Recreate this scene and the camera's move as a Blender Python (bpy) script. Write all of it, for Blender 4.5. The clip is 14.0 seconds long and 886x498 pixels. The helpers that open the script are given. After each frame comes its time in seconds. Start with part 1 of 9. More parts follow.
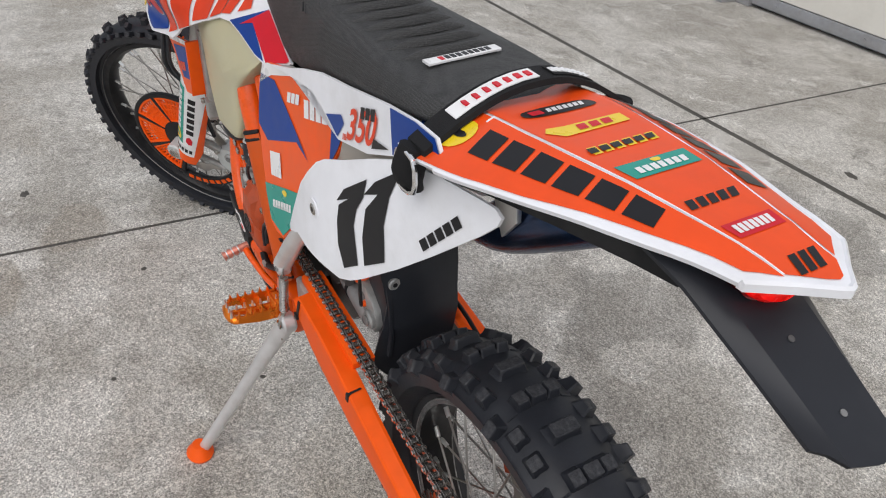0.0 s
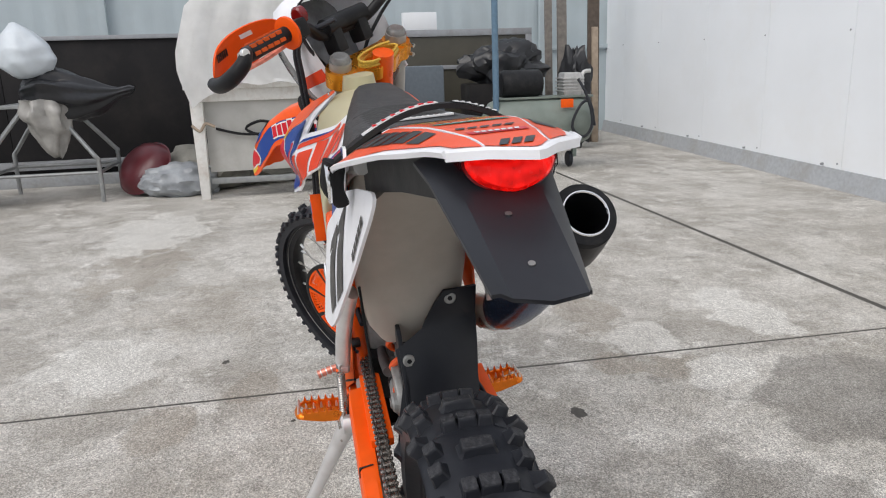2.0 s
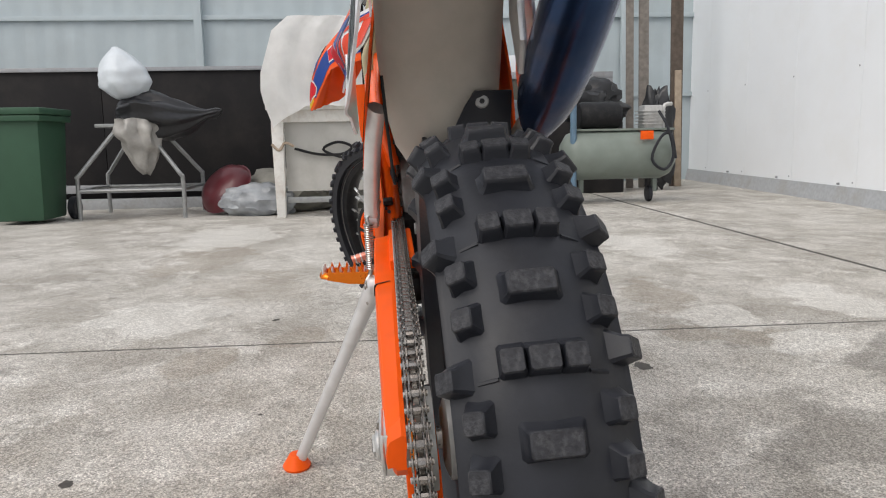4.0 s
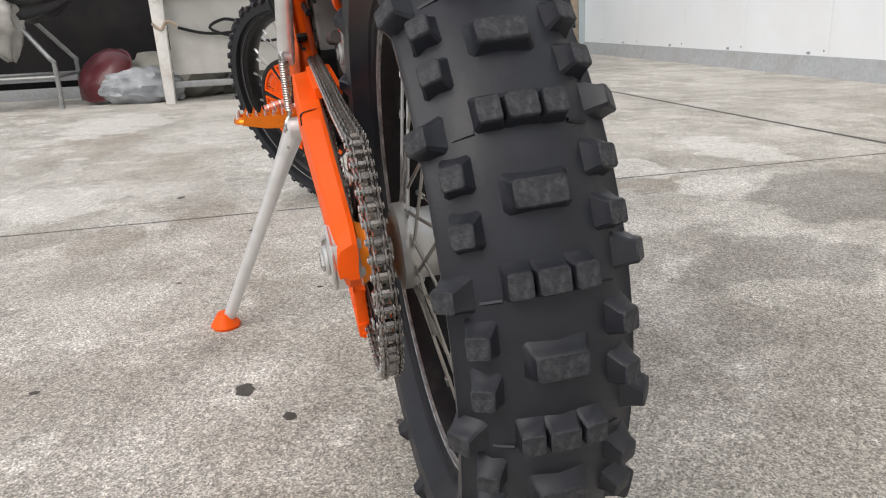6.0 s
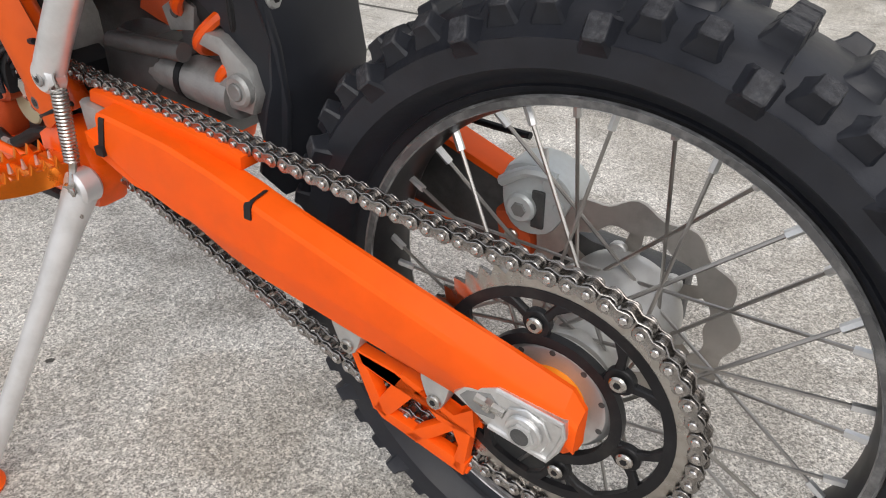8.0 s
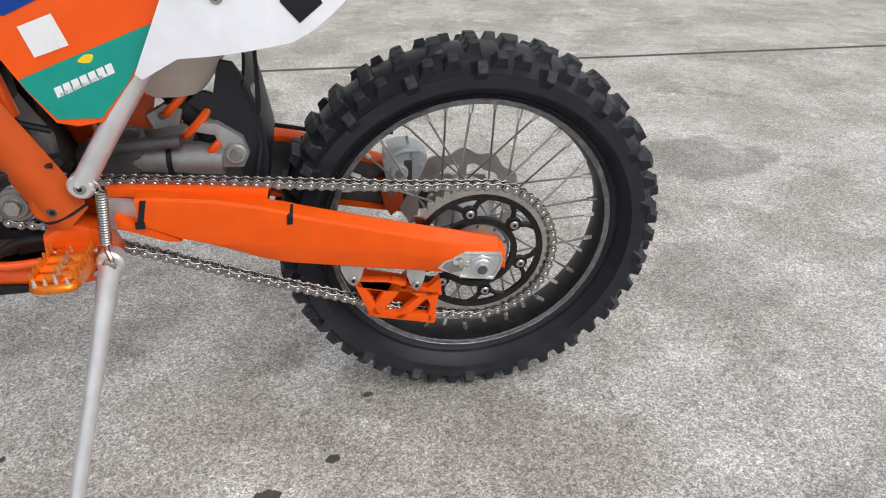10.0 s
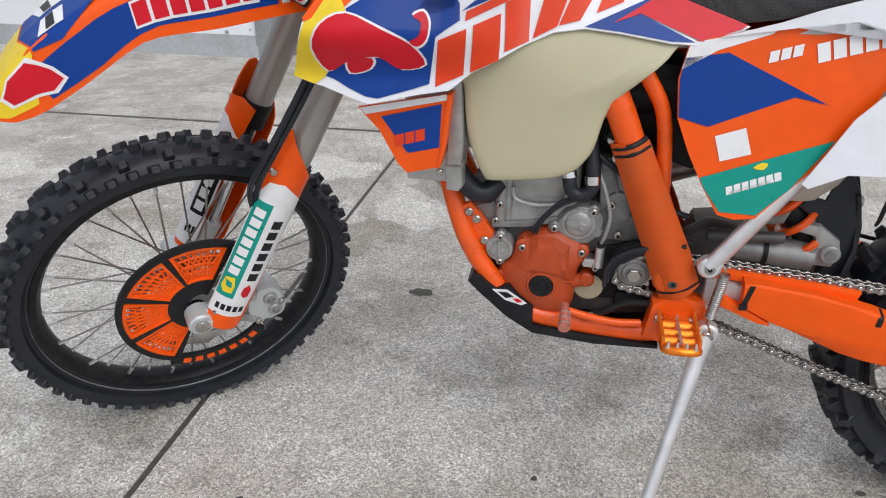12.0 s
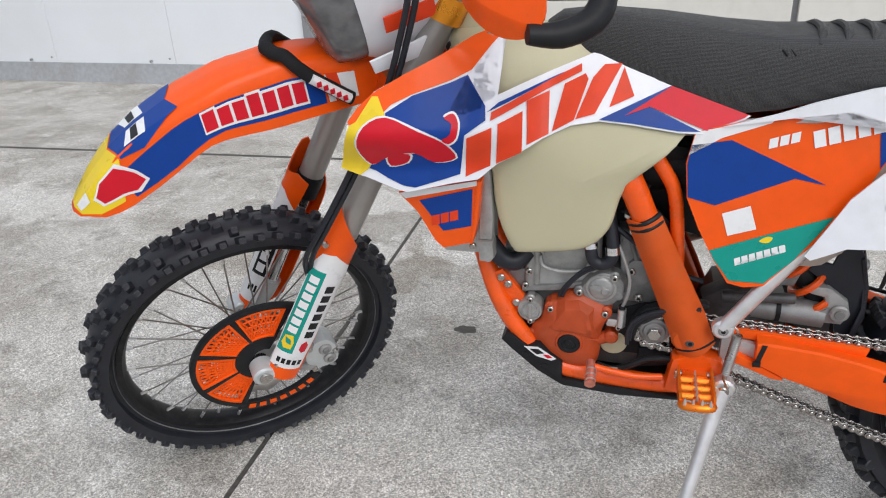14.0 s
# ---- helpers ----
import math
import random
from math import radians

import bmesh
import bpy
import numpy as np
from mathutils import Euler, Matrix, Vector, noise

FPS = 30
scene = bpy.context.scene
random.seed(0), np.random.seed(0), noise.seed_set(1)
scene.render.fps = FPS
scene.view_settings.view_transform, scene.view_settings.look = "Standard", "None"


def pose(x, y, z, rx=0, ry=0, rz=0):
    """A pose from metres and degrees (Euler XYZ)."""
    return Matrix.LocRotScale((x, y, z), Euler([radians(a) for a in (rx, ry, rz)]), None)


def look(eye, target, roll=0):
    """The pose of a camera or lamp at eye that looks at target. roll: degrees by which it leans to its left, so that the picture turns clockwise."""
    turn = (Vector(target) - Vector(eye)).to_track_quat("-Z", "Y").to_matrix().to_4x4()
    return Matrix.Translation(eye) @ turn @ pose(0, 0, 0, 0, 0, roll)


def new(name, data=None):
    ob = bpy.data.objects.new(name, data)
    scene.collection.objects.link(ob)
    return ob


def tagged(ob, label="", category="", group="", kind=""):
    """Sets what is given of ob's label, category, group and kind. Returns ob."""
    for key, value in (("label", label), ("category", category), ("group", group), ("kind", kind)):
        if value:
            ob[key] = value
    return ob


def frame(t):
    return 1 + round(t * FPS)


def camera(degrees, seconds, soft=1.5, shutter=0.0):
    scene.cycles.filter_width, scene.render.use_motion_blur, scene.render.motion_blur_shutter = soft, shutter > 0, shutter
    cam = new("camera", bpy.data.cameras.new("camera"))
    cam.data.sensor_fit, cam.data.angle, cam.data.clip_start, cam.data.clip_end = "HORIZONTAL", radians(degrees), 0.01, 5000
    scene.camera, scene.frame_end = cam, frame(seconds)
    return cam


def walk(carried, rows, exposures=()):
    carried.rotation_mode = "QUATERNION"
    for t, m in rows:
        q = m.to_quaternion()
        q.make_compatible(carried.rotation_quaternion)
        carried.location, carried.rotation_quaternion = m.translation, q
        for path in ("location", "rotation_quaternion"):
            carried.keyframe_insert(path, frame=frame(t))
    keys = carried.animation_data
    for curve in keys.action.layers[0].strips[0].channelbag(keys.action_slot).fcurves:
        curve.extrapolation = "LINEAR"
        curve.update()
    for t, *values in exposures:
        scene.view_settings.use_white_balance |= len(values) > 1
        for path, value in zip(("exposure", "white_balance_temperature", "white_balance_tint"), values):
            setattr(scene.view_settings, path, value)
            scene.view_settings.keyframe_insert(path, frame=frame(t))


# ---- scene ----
cam = camera(61.9, 14.0, 1.1)
PATH = [
    (0, (-0.465, 0.499, 1.283), (0.922, -0.405, 0.161), 6.0),
    (0.5, (-0.661, 0.496, 1.253), (0.819, -0.448, 0.294), 2.8),
    (1, (-0.823, 0.403, 1.217), (0.882, -0.368, 0.509), -0.3),
    (1.5, (-0.859, 0.361, 1.177), (0.933, -0.255, 0.538), -0.7),
    (2, (-0.785, 0.206, 1.068), (1.121, -0.145, 0.574), -1.8),
    (2.2, (-0.74, 0.159, 0.972), (1.208, -0.095, 0.599), -2.1),
    (4.3, (-0.773, 0.132, 0.603), (1.199, -0.002, 0.296), -0.7),
    (4.5, (-0.783, 0.13, 0.567), (1.173, -0.019, 0.175), -1.0),
    (5, (-0.808, 0.124, 0.508), (1.111, -0.07, -0.025), -1.4),
    (5.5, (-0.807, 0.117, 0.497), (1.086, -0.144, -0.094), -2.1),
    (6, (-0.739, 0.181, 0.549), (1.131, -0.207, -0.044), -2.7),
    (6.5, (-0.729, 0.337, 0.606), (1.086, -0.254, 0.009), -3.0),
    (7, (-0.605, 0.402, 0.607), (1.061, -0.472, -0.072), -1.8),
    (7.2, (-0.509, 0.412, 0.63), (1.047, -0.563, -0.162), -1.0),
    (9.3, (0.082, 0.906, 0.826), (0.087, -0.777, -0.256), -1.5),
    (9.5, (0.101, 0.952, 0.837), (0.04, -0.753, -0.206), -1.6),
    (10, (0.204, 1.144, 0.927), (-0.04, -0.577, -0.062), -0.1),
    (10.5, (0.413, 1.24, 0.987), (0.162, -0.507, 0.046), 0.0),
    (11, (0.615, 1.278, 1.005), (0.512, -0.511, 0.118), -0.0),
    (11.5, (0.717, 1.271, 1.02), (0.835, -0.528, 0.155), 0.3),
    (12, (0.789, 1.278, 1.03), (1.119, -0.501, 0.178), 0.3),
    (12.5, (0.834, 1.301, 1.027), (1.301, -0.45, 0.181), 0.0),
    (13, (0.857, 1.308, 1.026), (1.385, -0.427, 0.183), -0.6),
    (13.5, (0.857, 1.311, 1.043), (1.39, -0.425, 0.206), -1.5),
    (14, (0.741, 1.343, 1.188), (1.212, -0.41, 0.347), -2.8),
]
EXPOSURES = [(0.0, -0.22, 6550, 10), (1.0, -0.1, 6550, 10), (2.0, -0.02, 6550, 10), (4.5, 0.09, 6850, 10), (5.0, 0.24, 6900, 10), (5.5, 0.2, 6900, 10), (6.0, 0.18, 6800, 10), (7.0, 0.2, 6700, 10),
             (9.5, 0.12, 6550, 10), (10.0, 0.04, 6500, 10), (11.0, -0.06, 6380, 10), (12.0, -0.04, 6350, 10), (12.5, 0.0, 6480, 10), (13.0, -0.04, 6480, 10), (14.0, -0.02, 6350, 10)]
walk(cam, [(t, look(eye, target, roll)) for t, eye, target, roll in PATH], EXPOSURES)

# ---- daylight: an overcast sky with a wide soft sun ----
world = bpy.data.worlds.new("overcast_sky")
scene.world = world
world.use_nodes = True
wt = world.node_tree
sky = wt.nodes.new("ShaderNodeTexSky")
sky.sky_type, sky.sun_disc = "NISHITA", False
sky.sun_elevation, sky.sun_rotation = radians(58), radians(-60)
sky.air_density, sky.dust_density, sky.ozone_density = 1.0, 6.0, 1.0
haze = wt.nodes.new("ShaderNodeMixRGB")
haze.inputs[0].default_value = 0.82
haze.inputs[2].default_value = (6.05, 6.3, 6.85, 1)
wt.links.new(sky.outputs[0], haze.inputs[1])
wt.links.new(haze.outputs[0], wt.nodes["Background"].inputs[0])
wt.nodes["Background"].inputs[1].default_value = 0.14
sun = new("sun", bpy.data.lights.new("sun", "SUN"))
sun.data.energy, sun.data.angle, sun.data.color = 1.35, radians(40), (1.0, 0.975, 0.95)
sun.matrix_world = look((-4, 6, 7), (0, 0, 0))


# ---- materials ----
def material(name, color, rough=0.5, metal=0.0, vary=0.12, scale=30.0, bump=0.0, bump_scale=200.0, coat=0.0,
             dirt=None, dirt_amount=0.0, dirt_scale=6.0, emit=0.0, trans=0.0, rough_vary=0.12, sub=0.0, spec=0.35):
    m = bpy.data.materials.new(name)
    m.use_nodes = True
    nt = m.node_tree
    b = nt.nodes["Principled BSDF"]
    co = nt.nodes.new("ShaderNodeTexCoord")
    n1 = nt.nodes.new("ShaderNodeTexNoise")
    n1.inputs["Scale"].default_value, n1.inputs["Detail"].default_value = scale, 6
    nt.links.new(co.outputs["Object"], n1.inputs["Vector"])
    ramp = nt.nodes.new("ShaderNodeMapRange")
    ramp.inputs[1].default_value, ramp.inputs[2].default_value = 0.3, 0.7
    ramp.inputs[3].default_value, ramp.inputs[4].default_value = 1 - vary, 1 + vary
    nt.links.new(n1.outputs["Fac"], ramp.inputs[0])
    mul = nt.nodes.new("ShaderNodeVectorMath")
    mul.operation = "SCALE"
    mul.inputs[0].default_value = color
    nt.links.new(ramp.outputs[0], mul.inputs["Scale"])
    out = mul.outputs[0]
    if dirt:
        n2 = nt.nodes.new("ShaderNodeTexNoise")
        n2.inputs["Scale"].default_value, n2.inputs["Detail"].default_value = dirt_scale, 8
        n2.inputs["Roughness"].default_value = 0.7
        nt.links.new(co.outputs["Object"], n2.inputs["Vector"])
        mr = nt.nodes.new("ShaderNodeMapRange")
        mr.inputs[1].default_value, mr.inputs[2].default_value = 0.48, 0.72
        mr.inputs[4].default_value = dirt_amount
        nt.links.new(n2.outputs["Fac"], mr.inputs[0])
        mix = nt.nodes.new("ShaderNodeMixRGB")
        mix.inputs[2].default_value = (*dirt, 1)
        nt.links.new(mr.outputs[0], mix.inputs[0])
        nt.links.new(out, mix.inputs[1])
        out = mix.outputs[0]
    nt.links.new(out, b.inputs["Base Color"])
    rr = nt.nodes.new("ShaderNodeMapRange")
    rr.inputs[3].default_value, rr.inputs[4].default_value = max(0.02, rough - rough_vary), min(1, rough + rough_vary)
    nt.links.new(n1.outputs["Fac"], rr.inputs[0])
    nt.links.new(rr.outputs[0], b.inputs["Roughness"])
    b.inputs["Metallic"].default_value = metal
    b.inputs["Specular IOR Level"].default_value = spec
    b.inputs["Coat Weight"].default_value = coat
    b.inputs["Coat Roughness"].default_value = 0.12
    if trans:
        b.inputs["Transmission Weight"].default_value = trans
    if sub:
        b.inputs["Subsurface Weight"].default_value = sub
        b.inputs["Subsurface Radius"].default_value = (0.02, 0.016, 0.01)
    if emit:
        b.inputs["Emission Color"].default_value = (*color, 1)
        b.inputs["Emission Strength"].default_value = emit
    if bump:
        n3 = nt.nodes.new("ShaderNodeTexNoise")
        n3.inputs["Scale"].default_value, n3.inputs["Detail"].default_value = bump_scale, 4
        nt.links.new(co.outputs["Object"], n3.inputs["Vector"])
        bp = nt.nodes.new("ShaderNodeBump")
        bp.inputs["Strength"].default_value, bp.inputs["Distance"].default_value = bump, 0.002
        nt.links.new(n3.outputs["Fac"], bp.inputs["Height"])
        nt.links.new(bp.outputs[0], b.inputs["Normal"])
    return m


ORANGE = material("orange_plastic", (0.92, 0.10, 0.003), 0.36, vary=0.05, dirt=(0.55, 0.12, 0.03), dirt_amount=0.25, coat=0.15, spec=0.22)
ORANGE_FENDER = material("orange_fender_sticker", (0.86, 0.078, 0.008), 0.34, vary=0.05, dirt=(0.6, 0.06, 0.01), dirt_amount=0.25, coat=0.1, spec=0.25)
ORANGE_MATT = material("orange_plastic_scuffed", (0.92, 0.105, 0.004), 0.5, vary=0.06, bump=0.05, dirt=(0.7, 0.13, 0.02), dirt_amount=0.25, spec=0.22)
ORANGE_PAINT = material("orange_frame_paint", (0.88, 0.10, 0.004), 0.3, vary=0.06, coat=0.3, dirt=(0.3, 0.08, 0.02), dirt_amount=0.3, dirt_scale=25)
ORANGE_WORN = material("dull_orange_guard", (0.62, 0.092, 0.012), 0.55, vary=0.1, bump=0.08, dirt=(0.35, 0.1, 0.04), dirt_amount=0.5, dirt_scale=15, spec=0.22)
ORANGE_CAST = material("orange_engine_cover_paint", (0.47, 0.07, 0.018), 0.42, vary=0.1, bump=0.15, bump_scale=500, dirt=(0.2, 0.05, 0.02), dirt_amount=0.4, dirt_scale=20)
ORANGE_METAL = material("orange_anodised_metal", (0.85, 0.22, 0.02), 0.3, metal=0.75, vary=0.12, dirt=(0.25, 0.08, 0.02), dirt_amount=0.4, dirt_scale=30)
GOLD_METAL = material("gold_orange_anodised_clamp", (0.85, 0.33, 0.03), 0.28, metal=0.8, vary=0.08)
WHITE = material("white_plastic", (0.84, 0.85, 0.885), 0.35, vary=0.03, coat=0.1, dirt=(0.5, 0.48, 0.45), dirt_amount=0.25, dirt_scale=9)
OFFWHITE = material("airbox_grey_white_plastic", (0.45, 0.42, 0.37), 0.5, vary=0.05, bump=0.04, dirt=(0.36, 0.32, 0.26), dirt_amount=0.4, dirt_scale=7)
BLUE = material("blue_sticker", (0.003, 0.046, 0.27), 0.36, vary=0.06, coat=0.05, spec=0.25)
RED = material("red_sticker", (0.62, 0.008, 0.022), 0.36, vary=0.06, coat=0.05, spec=0.25)
ORANGE_RED = material("orange_red_sticker", (0.74, 0.055, 0.013), 0.36, vary=0.07, coat=0.05, spec=0.25)
YELLOW = material("yellow_sticker", (0.86, 0.62, 0.02), 0.3, vary=0.04, coat=0.2)
TEAL = material("teal_sticker", (0.0, 0.30, 0.235), 0.3, vary=0.04, coat=0.2)
WHITE_STICKER = material("white_sticker", (0.82, 0.82, 0.82), 0.3, vary=0.03, coat=0.2)
BLACK_STICKER = material("black_sticker", (0.012, 0.012, 0.014), 0.35, vary=0.1, coat=0.1, spec=0.2)
BLACK = material("black_plastic", (0.014, 0.0145, 0.016), 0.45, vary=0.15, bump=0.06, dirt=(0.06, 0.06, 0.06), dirt_amount=0.3, dirt_scale=12, spec=0.2)
BLACK_SATIN = material("black_satin_metal", (0.012, 0.012, 0.0135), 0.38, vary=0.25, dirt=(0.07, 0.066, 0.06), dirt_amount=0.3, dirt_scale=40, spec=0.22)
RUBBER = material("black_rubber", (0.0165, 0.0182, 0.0240), 0.45, vary=0.22, bump=0.15, bump_scale=150, dirt=(0.040, 0.040, 0.043), dirt_amount=0.33, dirt_scale=14, spec=0.36)
TREAD = material("worn_tread_rubber", (0.030, 0.031, 0.036), 0.6, vary=0.35, scale=220, bump=0.6, bump_scale=260, dirt=(0.125, 0.125, 0.13), dirt_amount=0.7, dirt_scale=75, spec=0.28)
WEBBING = material("black_webbing", (0.015, 0.015, 0.016), 0.75, vary=0.2, bump=0.4, bump_scale=900, spec=0.2)
ALU = material("brushed_aluminium", (0.74, 0.74, 0.735), 0.36, metal=0.85, vary=0.08, dirt=(0.3, 0.29, 0.27), dirt_amount=0.4, dirt_scale=25)
ALU_MATT = material("dull_cast_aluminium", (0.55, 0.55, 0.54), 0.5, metal=0.6, vary=0.1, bump=0.15, bump_scale=420, dirt=(0.25, 0.24, 0.22), dirt_amount=0.4, dirt_scale=22)
CAST = material("grey_engine_casting", (0.29, 0.29, 0.285), 0.5, metal=0.5, vary=0.22, bump=0.25, bump_scale=480, dirt=(0.12, 0.11, 0.1), dirt_amount=0.55, dirt_scale=18)
FLAP_PLASTIC = material("blue_black_plastic", (0.020, 0.022, 0.028), 0.43, vary=0.15, scale=12, dirt=(0.045, 0.045, 0.05), dirt_amount=0.3, dirt_scale=8, spec=0.30)
CALIPER = material("pale_anodised_caliper", (0.60, 0.63, 0.63), 0.42, metal=0.35, vary=0.08, dirt=(0.36, 0.35, 0.33), dirt_amount=0.4, dirt_scale=30)
SPACER_ORANGE = material("orange_anodised_spacer", (0.90, 0.27, 0.015), 0.42, metal=0.25, vary=0.06)
CAST_LIGHT = material("light_engine_casting", (0.40, 0.40, 0.39), 0.46, metal=0.5, vary=0.18, bump=0.25, bump_scale=480, dirt=(0.17, 0.16, 0.14), dirt_amount=0.5, dirt_scale=26)
CAST_DARK = material("dark_oily_casting", (0.10, 0.10, 0.10), 0.45, metal=0.4, vary=0.25, bump=0.3, bump_scale=420, dirt=(0.04, 0.036, 0.032), dirt_amount=0.6, dirt_scale=22)
FORK_GREY = material("grey_fork_tube", (0.40, 0.385, 0.36), 0.36, metal=0.55, vary=0.04)
STEEL = material("bright_steel", (0.50, 0.48, 0.45), 0.28, metal=1.0, vary=0.12, dirt=(0.22, 0.17, 0.12), dirt_amount=0.45, dirt_scale=60)
CHAIN_STEEL = material("oily_chain_plate", (0.33, 0.315, 0.30), 0.25, metal=0.92, vary=0.3, scale=140, dirt=(0.12, 0.08, 0.055), dirt_amount=0.6, dirt_scale=30)
CHAIN_PIN = material("bright_chain_pin", (0.62, 0.60, 0.58), 0.22, metal=0.95, vary=0.15, scale=140, dirt=(0.25, 0.16, 0.10), dirt_amount=0.4, dirt_scale=30)
DISC_STEEL = material("brown_grey_disc_steel", (0.50, 0.475, 0.445), 0.42, metal=0.75, vary=0.12, dirt=(0.22, 0.19, 0.16), dirt_amount=0.5, dirt_scale=14)
RIM_LIP = material("worn_rim_lip", (0.36, 0.36, 0.36), 0.42, metal=0.6, vary=0.5, scale=60, dirt=(0.04, 0.04, 0.04), dirt_amount=0.9, dirt_scale=28)
WORN_RIM = material("scratched_black_rim_edge", (0.14, 0.14, 0.142), 0.42, metal=0.4, vary=0.35, scale=45, bump=0.2, dirt=(0.42, 0.41, 0.40), dirt_amount=0.6, dirt_scale=38)
HUB_ALU = material("satin_turned_aluminium", (0.60, 0.595, 0.58), 0.46, metal=0.75, vary=0.08, scale=60, dirt=(0.36, 0.34, 0.31), dirt_amount=0.45, dirt_scale=30)
STAND_ALU = material("pale_aluminium", (0.76, 0.76, 0.765), 0.38, metal=0.7, vary=0.06, dirt=(0.5, 0.49, 0.47), dirt_amount=0.35, dirt_scale=22)
CHROME = material("chrome", (0.8, 0.8, 0.8), 0.12, metal=1.0, vary=0.03)
SPOKE = material("dark_spoke_steel", (0.36, 0.345, 0.325), 0.35, metal=0.9, vary=0.15)
TITANIUM = material("blued_titanium", (0.035, 0.07, 0.16), 0.24, metal=0.85, vary=0.35, scale=6, dirt=(0.25, 0.2, 0.16), dirt_amount=0.4, dirt_scale=4)
TANK = material("cream_translucent_tank", (0.54, 0.505, 0.335), 0.42, vary=0.04, scale=5, bump=0.03, dirt=(0.46, 0.44, 0.30), dirt_amount=0.5, dirt_scale=3, sub=0.15)
LENS_RED = material("lit_red_tail_lens", (0.85, 0.006, 0.004), 0.25, vary=0.35, scale=120, emit=0.75, coat=0.1, spec=0.2)
LENS_DARK = material("dark_red_lens_edge", (0.16, 0.006, 0.008), 0.15, vary=0.1, coat=0.4)
def lit_cells(m):
    nt = m.node_tree
    co = nt.nodes.new("ShaderNodeTexCoord")
    v = nt.nodes.new("ShaderNodeTexVoronoi")
    v.inputs["Scale"].default_value = 150
    nt.links.new(co.outputs["Object"], v.inputs["Vector"])
    r = nt.nodes.new("ShaderNodeMapRange")
    r.inputs[1].default_value, r.inputs[2].default_value, r.inputs[3].default_value, r.inputs[4].default_value = 0.1, 0.7, 0.95, 0.22
    nt.links.new(v.outputs["Distance"], r.inputs[0])
    nt.links.new(r.outputs[0], nt.nodes["Principled BSDF"].inputs["Emission Strength"])


lit_cells(LENS_RED)
GLASS_GREY = material("scratched_headlight_lens", (0.16, 0.165, 0.17), 0.2, vary=0.4, scale=25, coat=0.5)
GOLD_ROPE = material("yellow_brake_hose", (0.62, 0.40, 0.06), 0.5, vary=0.3, scale=300)
PINK_METAL = material("worn_red_anodised", (0.78, 0.30, 0.22), 0.35, metal=0.7, vary=0.2, scale=90)


def seat_material():
    m = material("ribbed_seat_cover", (0.018, 0.018, 0.020), 0.52, vary=0.15, dirt=(0.06, 0.06, 0.062), dirt_amount=0.3, spec=0.32)
    nt = m.node_tree
    co = nt.nodes.new("ShaderNodeTexCoord")
    v = nt.nodes.new("ShaderNodeTexVoronoi")
    v.inputs["Scale"].default_value = 520
    nt.links.new(co.outputs["Object"], v.inputs["Vector"])
    v.inputs["Randomness"].default_value = 0.45
    r = nt.nodes.new("ShaderNodeMapRange")
    r.inputs[1].default_value, r.inputs[2].default_value, r.inputs[3].default_value, r.inputs[4].default_value = 0.1, 0.6, 0.080, 0.030
    nt.links.new(v.outputs["Distance"], r.inputs[0])
    nt.links.new(r.outputs[0], nt.nodes["Principled BSDF"].inputs["Base Color"])
    bp = nt.nodes.new("ShaderNodeBump")
    bp.inputs["Strength"].default_value, bp.inputs["Distance"].default_value = 0.5, 0.002
    nt.links.new(v.outputs["Distance"], bp.inputs["Height"])
    nt.links.new(bp.outputs[0], nt.nodes["Principled BSDF"].inputs["Normal"])
    return m


SEAT = seat_material()


